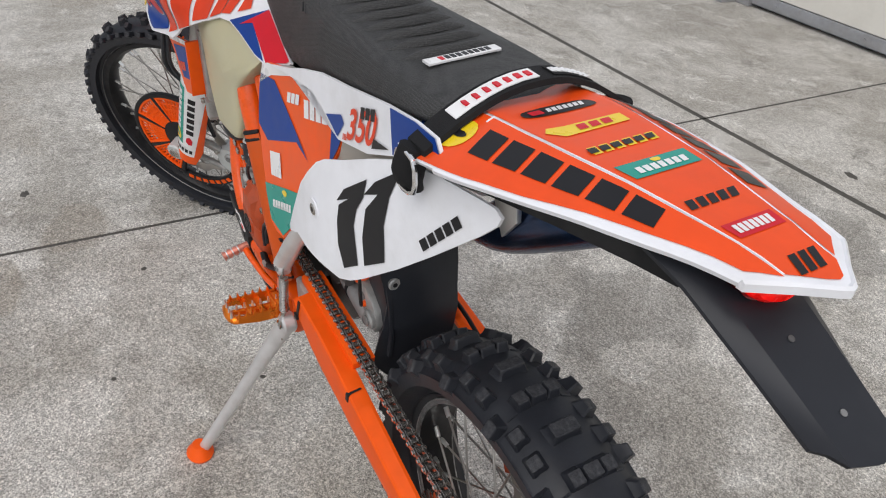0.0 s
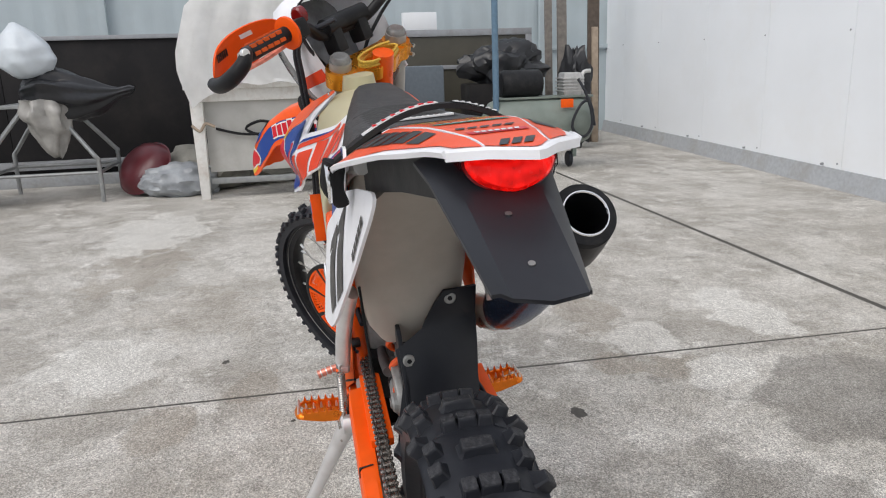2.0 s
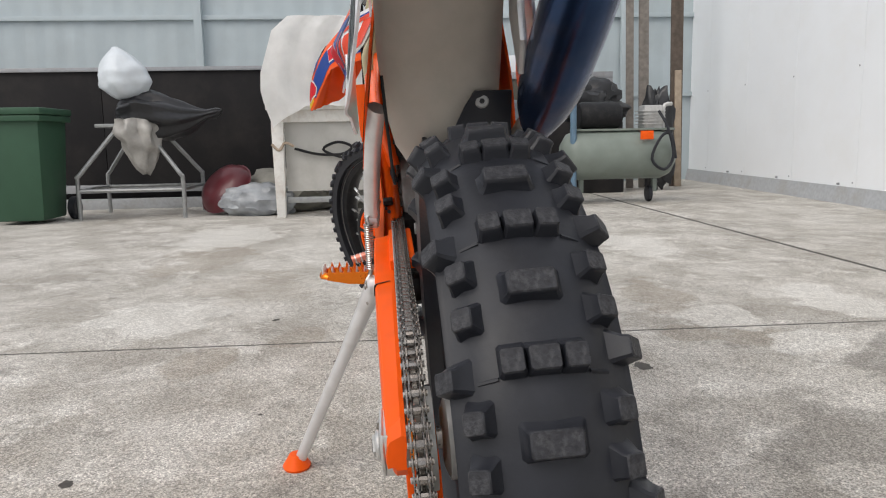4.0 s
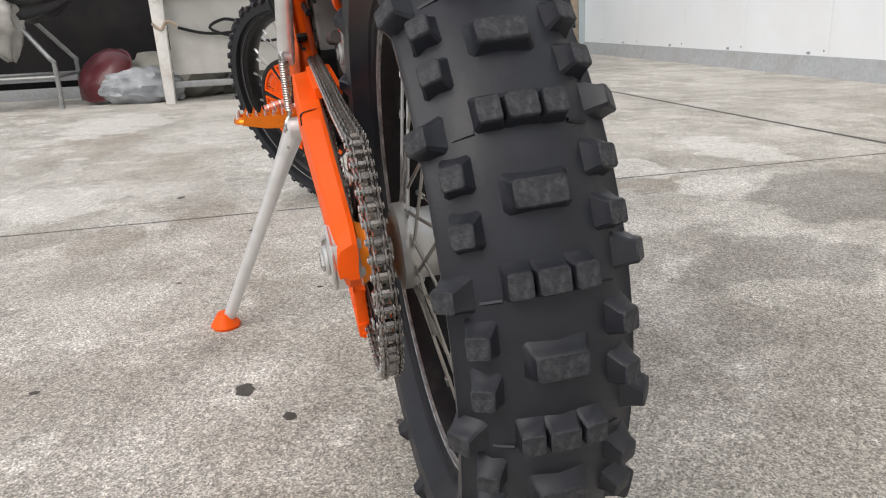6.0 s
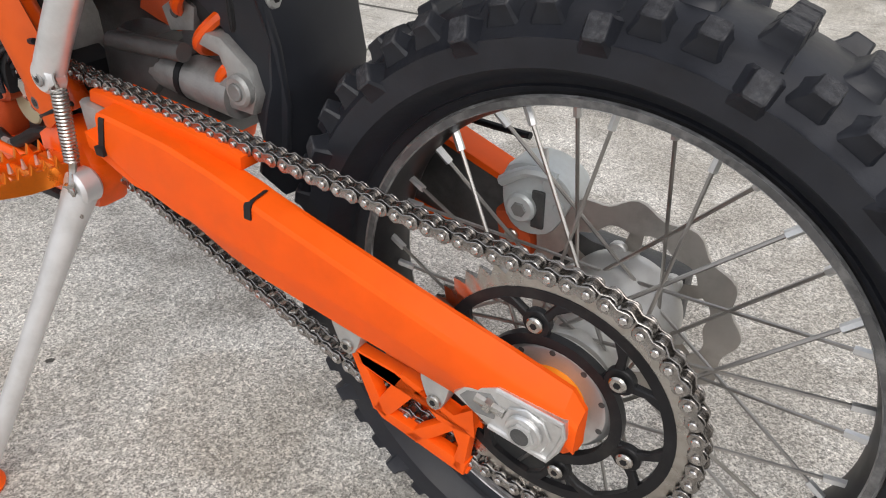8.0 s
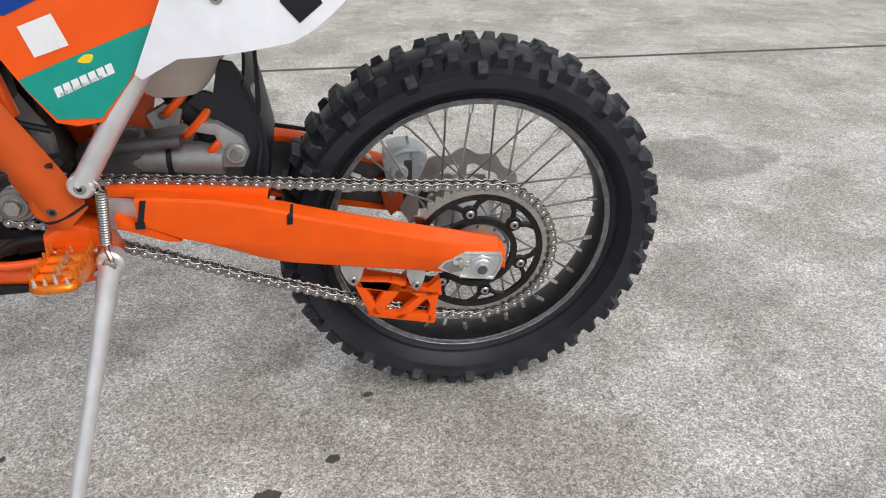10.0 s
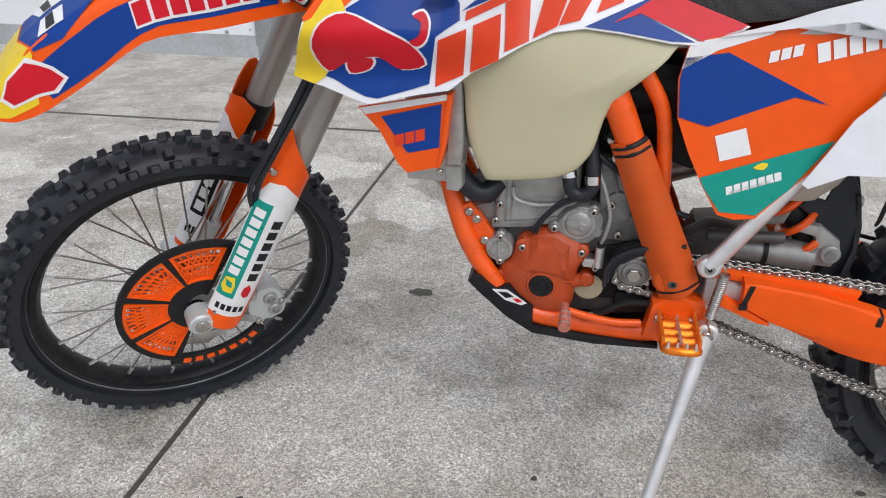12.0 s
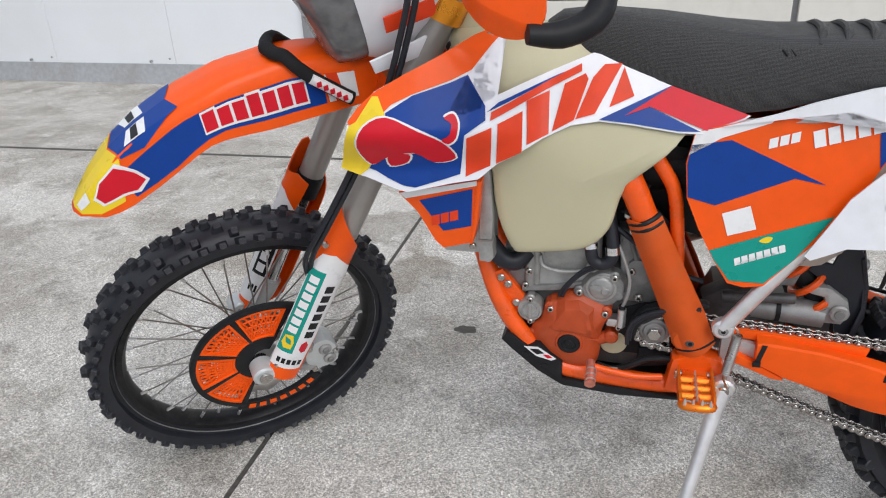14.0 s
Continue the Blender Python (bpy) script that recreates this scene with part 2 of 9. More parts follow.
def ground_material():
    m = bpy.data.materials.new("weathered_concrete")
    m.use_nodes = True
    nt = m.node_tree
    b = nt.nodes["Principled BSDF"]
    co = nt.nodes.new("ShaderNodeTexCoord").outputs["Object"]

    def noise_tex(scale, detail=8, rough=0.6, vec=co):
        n = nt.nodes.new("ShaderNodeTexNoise")
        n.inputs["Scale"].default_value, n.inputs["Detail"].default_value, n.inputs["Roughness"].default_value = scale, detail, rough
        nt.links.new(vec, n.inputs["Vector"])
        return n.outputs["Fac"]

    def ranged(src, a, b2, c, d):
        r = nt.nodes.new("ShaderNodeMapRange")
        for i, v in zip((1, 2, 3, 4), (a, b2, c, d)):
            r.inputs[i].default_value = v
        r.interpolation_type = "SMOOTHSTEP"
        nt.links.new(src, r.inputs[0])
        return r.outputs[0]

    def mix(fac, a, color):
        x = nt.nodes.new("ShaderNodeMixRGB")
        if isinstance(fac, float):
            x.inputs[0].default_value = fac
        else:
            nt.links.new(fac, x.inputs[0])
        if isinstance(a, tuple):
            x.inputs[1].default_value = (*a, 1)
        else:
            nt.links.new(a, x.inputs[1])
        x.inputs[2].default_value = (*color, 1)
        return x.outputs[0]

    base = mix(ranged(noise_tex(2.6, 10, 0.65), 0.38, 0.62, 0, 1), (0.375, 0.352, 0.312), (0.535, 0.513, 0.473))
    base = mix(ranged(noise_tex(0.8, 6, 0.6), 0.48, 0.68, 0, 0.75), base, (0.31, 0.288, 0.253))
    base = mix(ranged(noise_tex(5.5, 10, 0.72), 0.52, 0.66, 0, 0.85), base, (0.64, 0.622, 0.58))
    base = mix(ranged(noise_tex(4.1, 10, 0.75), 0.54, 0.65, 0, 0.7), base, (0.25, 0.232, 0.205))
    base = mix(ranged(noise_tex(1.7, 9, 0.7), 0.56, 0.63, 0, 0.5), base, (0.61, 0.588, 0.545))
    grit = noise_tex(230, 5, 0.7)

    def grains(scale, lo, hi, src):
        v = nt.nodes.new("ShaderNodeTexVoronoi")
        v.inputs["Scale"].default_value = scale
        nt.links.new(co, v.inputs["Vector"])
        sp = nt.nodes.new("ShaderNodeSeparateColor")
        nt.links.new(v.outputs["Color"], sp.inputs[0])
        r = nt.nodes.new("ShaderNodeMapRange")
        r.inputs[3].default_value, r.inputs[4].default_value = lo, hi
        nt.links.new(sp.outputs[0], r.inputs[0])
        m2 = nt.nodes.new("ShaderNodeVectorMath")
        m2.operation = "SCALE"
        nt.links.new(src, m2.inputs[0])
        nt.links.new(r.outputs[0], m2.inputs["Scale"])
        return m2.outputs[0]

    # damp and oily marks, and a darker patch under the engine: centre, radius, strength
    warp = nt.nodes.new("ShaderNodeTexNoise")
    warp.inputs["Scale"].default_value, warp.inputs["Detail"].default_value = 5.0, 6
    nt.links.new(co, warp.inputs["Vector"])
    dark_grey, brown, pale = (0.205, 0.192, 0.172), (0.30, 0.262, 0.212), (0.66, 0.645, 0.605)
    marks = [((1.12, -1.46), (0.36, 0.40), 0.66, dark_grey), ((0.80, -1.68), (0.42, 0.36), 0.5, dark_grey), ((0.66, -0.86), (0.18, 0.30), 0.5, dark_grey), ((-0.95, -0.92), (0.27, 0.17), 0.55, dark_grey), ((-0.64, -0.24), (0.16, 0.2), 0.3, dark_grey),
             ((0.34, -0.47), (0.2, 0.2), 0.3, dark_grey), ((0.95, -0.22), (0.26, 0.10), 0.22, dark_grey), ((0.5, 0.0), (0.16, 0.22), 0.3, brown), ((2.6, 0.75), (0.5, 0.3), 0.35, brown),
             ((1.40, 0.70), (0.16, 0.12), 0.55, brown), ((1.65, 0.42), (0.14, 0.1), 0.5, brown), ((3.5, 1.15), (0.6, 0.3), 0.5, brown), ((4.2, 0.1), (0.6, 0.2), 0.35, brown), ((2.1, -0.94), (0.42, 0.13), 0.6, brown), ((1.45, -1.02), (0.12, 0.14), 0.55, brown),
             ((1.52, -0.84), (0.12, 0.1), 0.5, brown), ((0.5, 0.95), (0.35, 0.25), 0.3, brown), ((-0.1, 0.24), (0.25, 0.16), 0.35, brown), ((4.4, 1.25), (0.7, 0.35), 0.6, pale), ((2.0, 1.0), (0.3, 0.3), 0.55, pale),
             ((1.95, -1.58), (0.42, 0.18), 0.75, pale), ((1.35, -1.18), (0.14, 0.16), 0.7, pale), ((3.5, -1.35), (0.5, 0.25), 0.6, pale), ((1.72, -1.02), (0.2, 0.16), 0.6, pale), ((2.1, -0.25), (0.35, 0.35), 0.4, pale), ((0.3, 1.0), (0.3, 0.2), 0.35, pale), ((1.22, 0.06), (0.46, 0.20), 0.42, pale)]
    for (cx, cy), (rx, ry), k, tone in marks:
        mp = nt.nodes.new("ShaderNodeMapping")
        mp.vector_type = "TEXTURE"
        mp.inputs["Location"].default_value, mp.inputs["Scale"].default_value = (cx, cy, 0), (rx, ry, 1)
        nt.links.new(co, mp.inputs["Vector"])
        ln = nt.nodes.new("ShaderNodeVectorMath")
        ln.operation = "LENGTH"
        nt.links.new(mp.outputs[0], ln.inputs[0])
        ad = nt.nodes.new("ShaderNodeMath")
        ad.operation = "MULTIPLY_ADD"
        ad.inputs[1].default_value = 2.2
        nt.links.new(warp.outputs["Fac"], ad.inputs[0])
        nt.links.new(ln.outputs["Value"], ad.inputs[2])
        base = mix(ranged(ad.outputs[0], 1.84, 2.06, k, 0), base, tone)
    # exposed fine aggregate: grains of uneven grey, each with its own tone
    base = grains(430, 0.46, 1.48, base)
    base = grains(210, 0.68, 1.30, base)
    base = mix(ranged(noise_tex(260, 3, 0.6), 0.60, 0.66, 0, 0.72), base, (0.085, 0.078, 0.07))
    base = mix(ranged(noise_tex(190, 3, 0.6), 0.62, 0.68, 0, 0.6), base, (0.80, 0.785, 0.75))
    base = mix(ranged(noise_tex(75, 4, 0.6), 0.665, 0.70, 0, 0.6), base, (0.11, 0.10, 0.09))
    nt.links.new(base, b.inputs["Base Color"])
    nt.links.new(ranged(noise_tex(3.0), 0.35, 0.7, 0.72, 0.9), b.inputs["Roughness"])
    bp = nt.nodes.new("ShaderNodeBump")
    bp.inputs["Strength"].default_value, bp.inputs["Distance"].default_value = 0.15, 0.002
    nt.links.new(grit, bp.inputs["Height"])
    nt.links.new(bp.outputs[0], b.inputs["Normal"])
    return m


CONCRETE = ground_material()
STAIN = material("oil_stain", (0.075, 0.07, 0.062), 0.7, vary=0.3, scale=60)
PANEL_WHITE = material("white_sandwich_panel", (0.86, 0.885, 0.91), 0.4, vary=0.02, scale=1.5, dirt=(0.78, 0.77, 0.74), dirt_amount=0.3, dirt_scale=1.2)
DOOR_BEIGE = material("cream_door_panel", (0.74, 0.72, 0.66), 0.45, vary=0.04, scale=3, dirt=(0.5, 0.48, 0.42), dirt_amount=0.3, dirt_scale=4)
GREY_TRIM = material("grey_metal_trim", (0.36, 0.37, 0.39), 0.45, metal=0.3, vary=0.08, dirt=(0.25, 0.23, 0.2), dirt_amount=0.4)
KERB = material("grey_kerb_coving", (0.40, 0.415, 0.43), 0.6, vary=0.1, dirt=(0.3, 0.27, 0.23), dirt_amount=0.5, dirt_scale=5)
FENCE = material("pale_blue_corrugated_sheet", (0.47, 0.54, 0.57), 0.5, vary=0.05, scale=2, dirt=(0.40, 0.44, 0.45), dirt_amount=0.4, dirt_scale=1.5)
DARK_BOARD = material("dark_board", (0.016, 0.015, 0.016), 0.6, vary=0.15, scale=3, dirt=(0.05, 0.045, 0.04), dirt_amount=0.4, dirt_scale=2, spec=0.2)
OLIVE_PANE = material("dull_olive_pane", (0.075, 0.070, 0.055), 0.35, vary=0.15, scale=3, dirt=(0.11, 0.10, 0.08), dirt_amount=0.4, dirt_scale=2)
WOOD_GREY = material("weathered_timber", (0.20, 0.18, 0.16), 0.75, vary=0.25, scale=18, bump=0.3, bump_scale=80)
WOOD_DARK = material("dark_weathered_timber", (0.105, 0.082, 0.066), 0.75, vary=0.25, scale=18, bump=0.3, bump_scale=80)
WOOD_PALE = material("pale_timber", (0.36, 0.29, 0.22), 0.7, vary=0.2, scale=14)
CLOTH = material("white_cloth", (0.86, 0.86, 0.85), 0.8, vary=0.05, scale=9, bump=0.3, bump_scale=60, dirt=(0.70, 0.69, 0.67), dirt_amount=0.25, dirt_scale=5)
TABLE_PAINT = material("chipped_white_paint", (0.70, 0.69, 0.66), 0.5, vary=0.05, dirt=(0.3, 0.17, 0.09), dirt_amount=0.35, dirt_scale=9)
TABLE_PANEL = material("greyed_pale_panel", (0.46, 0.455, 0.43), 0.6, vary=0.08, scale=5, dirt=(0.3, 0.28, 0.25), dirt_amount=0.4, dirt_scale=4)
TUBE_GREY = material("galvanised_tube", (0.33, 0.34, 0.34), 0.42, metal=0.6, vary=0.12, scale=25)
BAG_WHITE = material("white_plastic_bag", (0.58, 0.63, 0.67), 0.4, vary=0.08, scale=8, coat=0.2)
BAG_BLACK = material("black_plastic_bag", (0.02, 0.021, 0.024), 0.35, vary=0.2, coat=0.2)
BAG_CLEAR = material("dirty_clear_film", (0.34, 0.33, 0.31), 0.42, vary=0.25, scale=9, coat=0.2)
BAG_FILM = material("pale_plastic_film", (0.30, 0.32, 0.34), 0.38, vary=0.25, scale=9, coat=0.2, bump=0.3, bump_scale=40)
MAROON = material("maroon_metal", (0.095, 0.016, 0.022), 0.35, vary=0.15, scale=8, coat=0.2)
TARP = material("grey_green_tarpaulin", (0.22, 0.215, 0.19), 0.7, vary=0.25, scale=7, bump=0.3, bump_scale=60)
BIN_GREEN = material("green_bin_plastic", (0.035, 0.088, 0.052), 0.5, vary=0.08, scale=6)
COMPRESSOR = material("grey_green_tank_paint", (0.20, 0.235, 0.21), 0.42, vary=0.08, scale=7, dirt=(0.16, 0.17, 0.15), dirt_amount=0.4, dirt_scale=6)
BOX_GREY = material("blue_grey_box", (0.13, 0.155, 0.18), 0.5, vary=0.08)
POLE_BLUE = material("blue_painted_pole", (0.12, 0.2, 0.28), 0.45, vary=0.1)


# ---- building helpers ----
def mesh_of(bm, name, mat, smooth=None):
    bmesh.ops.recalc_face_normals(bm, faces=bm.faces)
    me = bpy.data.meshes.new(name)
    bm.to_mesh(me)
    bm.free()
    me.materials.append(mat)
    if smooth is not None:
        me.polygons.foreach_set("use_smooth", [True] * len(me.polygons))
        me.set_sharp_from_angle(angle=radians(smooth))
    return me


def part(name, bm, mat, parent, label="", smooth=40):
    ob = new(name, mesh_of(bm, name, mat, smooth))
    ob.parent = parent
    if label:
        ob["label"] = label
    return ob


def thing(name, label, category, at=None, group="", kind=""):
    ob = new(name)
    ob.empty_display_size = 0.1
    if at is not None:
        ob.matrix_world = at
    return tagged(ob, label, category, group, kind)


def single(name, bm, mat, label="", category="", group="", kind="", smooth=40):
    return tagged(new(name, mesh_of(bm, name, mat, smooth)), label, category, group, kind)


def bevelled(bm, width, segments=2):
    if width > 0:
        bmesh.ops.bevel(bm, geom=list(bm.edges), offset=width, segments=segments, affect="EDGES", profile=0.6, clamp_overlap=True)
    return bm


def box(x0, x1, y0, y1, z0, z1, bevel=0.0, bm=None):
    b = bmesh.new()
    bmesh.ops.create_cube(b, size=1)
    for v in b.verts:
        v.co = ((x0 + x1) / 2 + v.co.x * (x1 - x0), (y0 + y1) / 2 + v.co.y * (y1 - y0), (z0 + z1) / 2 + v.co.z * (z1 - z0))
    bevelled(b, bevel)
    return join(bm, b)


def join(bm, other):
    """Adds other to bm and returns bm."""
    if bm is None:
        return other
    me = bpy.data.meshes.new("join")
    other.to_mesh(me)
    other.free()
    bm.from_mesh(me)
    bpy.data.meshes.remove(me)
    return bm


def moved(bm, m):
    bmesh.ops.transform(bm, matrix=m, verts=bm.verts)
    return bm


def curve_points(points, steps=6, closed=False):
    """A Catmull-Rom curve through the points."""
    p = [Vector(q) for q in points]
    n, out = len(p), []
    for i in range(n if closed else n - 1):
        a, b, c, d = (p[(i + k) % n] if closed else p[min(max(i + k, 0), n - 1)] for k in (-1, 0, 1, 2))
        for s in range(steps):
            t = s / steps
            out.append(0.5 * (2 * b + (c - a) * t + (2 * a - 5 * b + 4 * c - d) * t * t + (3 * b - a - 3 * c + d) * t ** 3))
    return out if closed else out + [p[-1]]


def loft(rings, closed_rings=True, caps=True):
    """A surface through rings of as many points each."""
    bm = bmesh.new()
    rows = [[bm.verts.new(p) for p in ring] for ring in rings]
    n = len(rows[0])
    for a, b in zip(rows, rows[1:]):
        for j in range(n if closed_rings else n - 1):
            k = (j + 1) % n
            bm.faces.new((a[j], a[k], b[k], b[j]))
    if caps and closed_rings:
        bm.faces.new(rows[0][::-1])
        bm.faces.new(rows[-1])
    return bm


def tube(points, radius, sides=10, curved=4, caps=True, closed=False, flat=1.0):
    """A tube along the points. radius: a number, or one for each point."""
    radii = radius if isinstance(radius, (list, tuple)) else [radius] * len(points)
    if curved:
        pts = curve_points(points, curved, closed)
        m = len(points) - (0 if closed else 1)
        rad = [float(np.interp(i / curved, range(len(radii)), radii)) if not closed else radii[0] for i in range(m * curved)] + ([] if closed else [radii[-1]])
    else:
        pts, rad = [Vector(p) for p in points], radii
    rings, up = [], None
    count = len(pts)
    for i, p in enumerate(pts):
        a, b = (pts[i - 1], pts[(i + 1) % count]) if closed else (pts[max(i - 1, 0)], pts[min(i + 1, count - 1)])
        d = (b - a).normalized()
        if up is None:
            up = d.orthogonal().normalized()
        up = (up - d * up.dot(d)).normalized()
        side = d.cross(up)
        rings.append([p + rad[i] * (math.cos(2 * math.pi * k / sides) * up + flat * math.sin(2 * math.pi * k / sides) * side) for k in range(sides)])
    if closed:
        rings.append(rings[0])
        bm = loft(rings, True, False)
        bmesh.ops.remove_doubles(bm, verts=bm.verts, dist=1e-6)
        return bm
    return loft(rings, True, caps)


def lathe(profile, n=32, center=(0, 0, 0), axis="Y", closed=False):
    """Turns a profile of (radius, along) round an axis through center."""
    rings = []
    for i in range(n):
        a = 2 * math.pi * i / n
        rings.append([(r * math.cos(a), h, r * math.sin(a)) for r, h in profile])
    rings.append(rings[0])
    bm = loft(rings, closed, False)
    bmesh.ops.remove_doubles(bm, verts=bm.verts, dist=1e-6)
    turn = {"Y": Matrix(), "Z": Matrix.Rotation(radians(90), 4, "X"), "X": Matrix.Rotation(radians(-90), 4, "Z")}[axis]
    return moved(bm, Matrix.Translation(center) @ turn)


def disc(center, radius, y0, y1, n=20, bevel=0.0, axis="Y"):
    b = min(bevel, radius * 0.4)
    prof = [(1e-5, y0), (radius - b, y0), (radius, y0 + b), (radius, y1 - b), (radius - b, y1), (1e-5, y1)]
    return lathe(prof, n, center, axis)


def prism(outline, y0, y1, bevel=0.0, segments=2):
    """A plate with an outline in x and z, from y0 to y1."""
    bm = bmesh.new()
    face = bm.faces.new([bm.verts.new((x, y0, z)) for x, z in outline])
    out = bmesh.ops.extrude_face_region(bm, geom=[face])
    for v in out["geom"]:
        if isinstance(v, bmesh.types.BMVert):
            v.co.y = y1
    bmesh.ops.recalc_face_normals(bm, faces=bm.faces)
    if bevel:
        ends = [e for e in bm.edges if abs(e.verts[0].co.y - e.verts[1].co.y) < 1e-7]
        bmesh.ops.bevel(bm, geom=ends, offset=bevel, segments=segments, affect="EDGES", profile=0.6, clamp_overlap=True)
    return bm


def skin(outline, surface, step=0.02, off=0.0, thick=0.0, grid=None, flip=False):
    """A sheet cut out along an outline in (u, v), laid on surface(u, v), lifted by off and backed to a thickness."""
    bm = bmesh.new()
    face = bm.faces.new([bm.verts.new((u, v, 0)) for u, v in outline])
    bmesh.ops.triangulate(bm, faces=[face])
    us, vs = [u for u, _ in outline], [v for _, v in outline]
    su, sv = grid or (step, step)
    for lo, hi, s, no in ((min(us), max(us), su, (1, 0, 0)), (min(vs), max(vs), sv, (0, 1, 0))):
        k = math.floor(lo / s) + 1
        while k * s < hi:
            bmesh.ops.bisect_plane(bm, geom=bm.verts[:] + bm.edges[:] + bm.faces[:], plane_co=Vector(no) * (k * s), plane_no=no, dist=1e-6)
            k += 1
    e = 1e-4
    normals = {}
    for v in bm.verts:
        a, b = v.co.x, v.co.y
        p = Vector(surface(a, b))
        n = (Vector(surface(a + e, b)) - p).cross(Vector(surface(a, b + e)) - p).normalized() * (-1 if flip else 1)
        v.co = p + n * off
        normals[v] = n
    if thick:
        faces, rim = list(bm.faces), [ed for ed in bm.edges if ed.is_boundary]
        back = {v: bm.verts.new(v.co - n * thick) for v, n in normals.items()}
        for f in faces:
            bm.faces.new([back[v] for v in reversed(f.verts)])
        for ed in rim:
            p, q = ed.verts
            bm.faces.new((p, q, back[q], back[p]))
    return bm


def rounded(points, steps=4):
    return [(p.x, p.y) for p in curve_points([(a, b, 0) for a, b in points], steps, True)]


def blob(radius, seed, rough=0.35, squash=(1, 1, 1), detail=3, scale=2.0):
    """An uneven lump."""
    bm = bmesh.new()
    bmesh.ops.create_icosphere(bm, subdivisions=detail, radius=1)
    for v in bm.verts:
        n = noise.noise(v.co * scale + Vector((seed * 7.3, seed * 3.1, 0))) + 0.5 * noise.noise(v.co * scale * 2.7 + Vector((seed, 0, seed)))
        v.co = v.co * radius * (1 + rough * n)
        v.co = Vector((v.co.x * squash[0], v.co.y * squash[1], v.co.z * squash[2]))
    return bm


# ---- ground ----
def build_ground():
    xs = [-60, -20, -6, 1.5665, 1.570, 1.579, 1.5825, 6, 20, 60]
    ys = [-60, -20, -6, -2.1735, -2.169, -2.141, -2.1365, 6, 20, 60]
    bm = bmesh.new()
    g = [[bm.verts.new((x, y, -0.009 if (1.569 < x < 1.580 or -2.170 < y < -2.140) else 0)) for y in ys] for x in xs]
    for i in range(len(xs) - 1):
        for j in range(len(ys) - 1):
            bm.faces.new((g[i][j], g[i + 1][j], g[i + 1][j + 1], g[i][j + 1]))
    ob = single("ground", bm, CONCRETE, "weathered grey concrete yard with stains and joints", "ground", kind="structure", smooth=None)
    for x0, x1, y0, y1 in ((1.5685, 1.5805, -9, 9), (-9, 12, -2.1715, -2.1385)):
        b = box(x0, x1, y0, y1, -0.0088, -0.0010)
        part("joint_filler", b, STAIN, ob, "dark dirt in the slab joint", None)
    random.seed(4)
    spots = [(1.195, -0.569, 0.030, 0.026), (0.261, 0.216, 0.011, 0.011), (0.816, 0.138, 0.007, 0.006), (0.366, 0.284, 0.019, 0.017),
             (0.194, 0.060, 0.009, 0.008), (0.625, 0.764, 0.018, 0.012), (0.46, 0.62, 0.008, 0.007), (1.9, 0.55, 0.02, 0.012), (0.95, 0.45, 0.007, 0.005),
             (1.36, 0.3, 0.010, 0.007), (0.94, -2.33, 0.03, 0.02)]
    for x, y, rx, ry in spots:
        bm = bmesh.new()
        k1, k2, k3 = random.random() * 6, random.random() * 6, random.random() * 6
        bm.faces.new([bm.verts.new((x + rx * (1 + 0.16 * math.sin(2 * a + k1) + 0.09 * math.sin(5 * a + k2) + 0.05 * math.sin(11 * a + k3)) * math.cos(a),
                                    y + ry * (1 + 0.16 * math.sin(2 * a + k1) + 0.09 * math.sin(5 * a + k2) + 0.05 * math.sin(11 * a + k3)) * math.sin(a), 0.0007))
                      for a in [2 * math.pi * i / 40 for i in range(40)]])
        part("oil_spot", bm, STAIN, ob, "dark dried oil spot on the concrete", None)


build_ground()


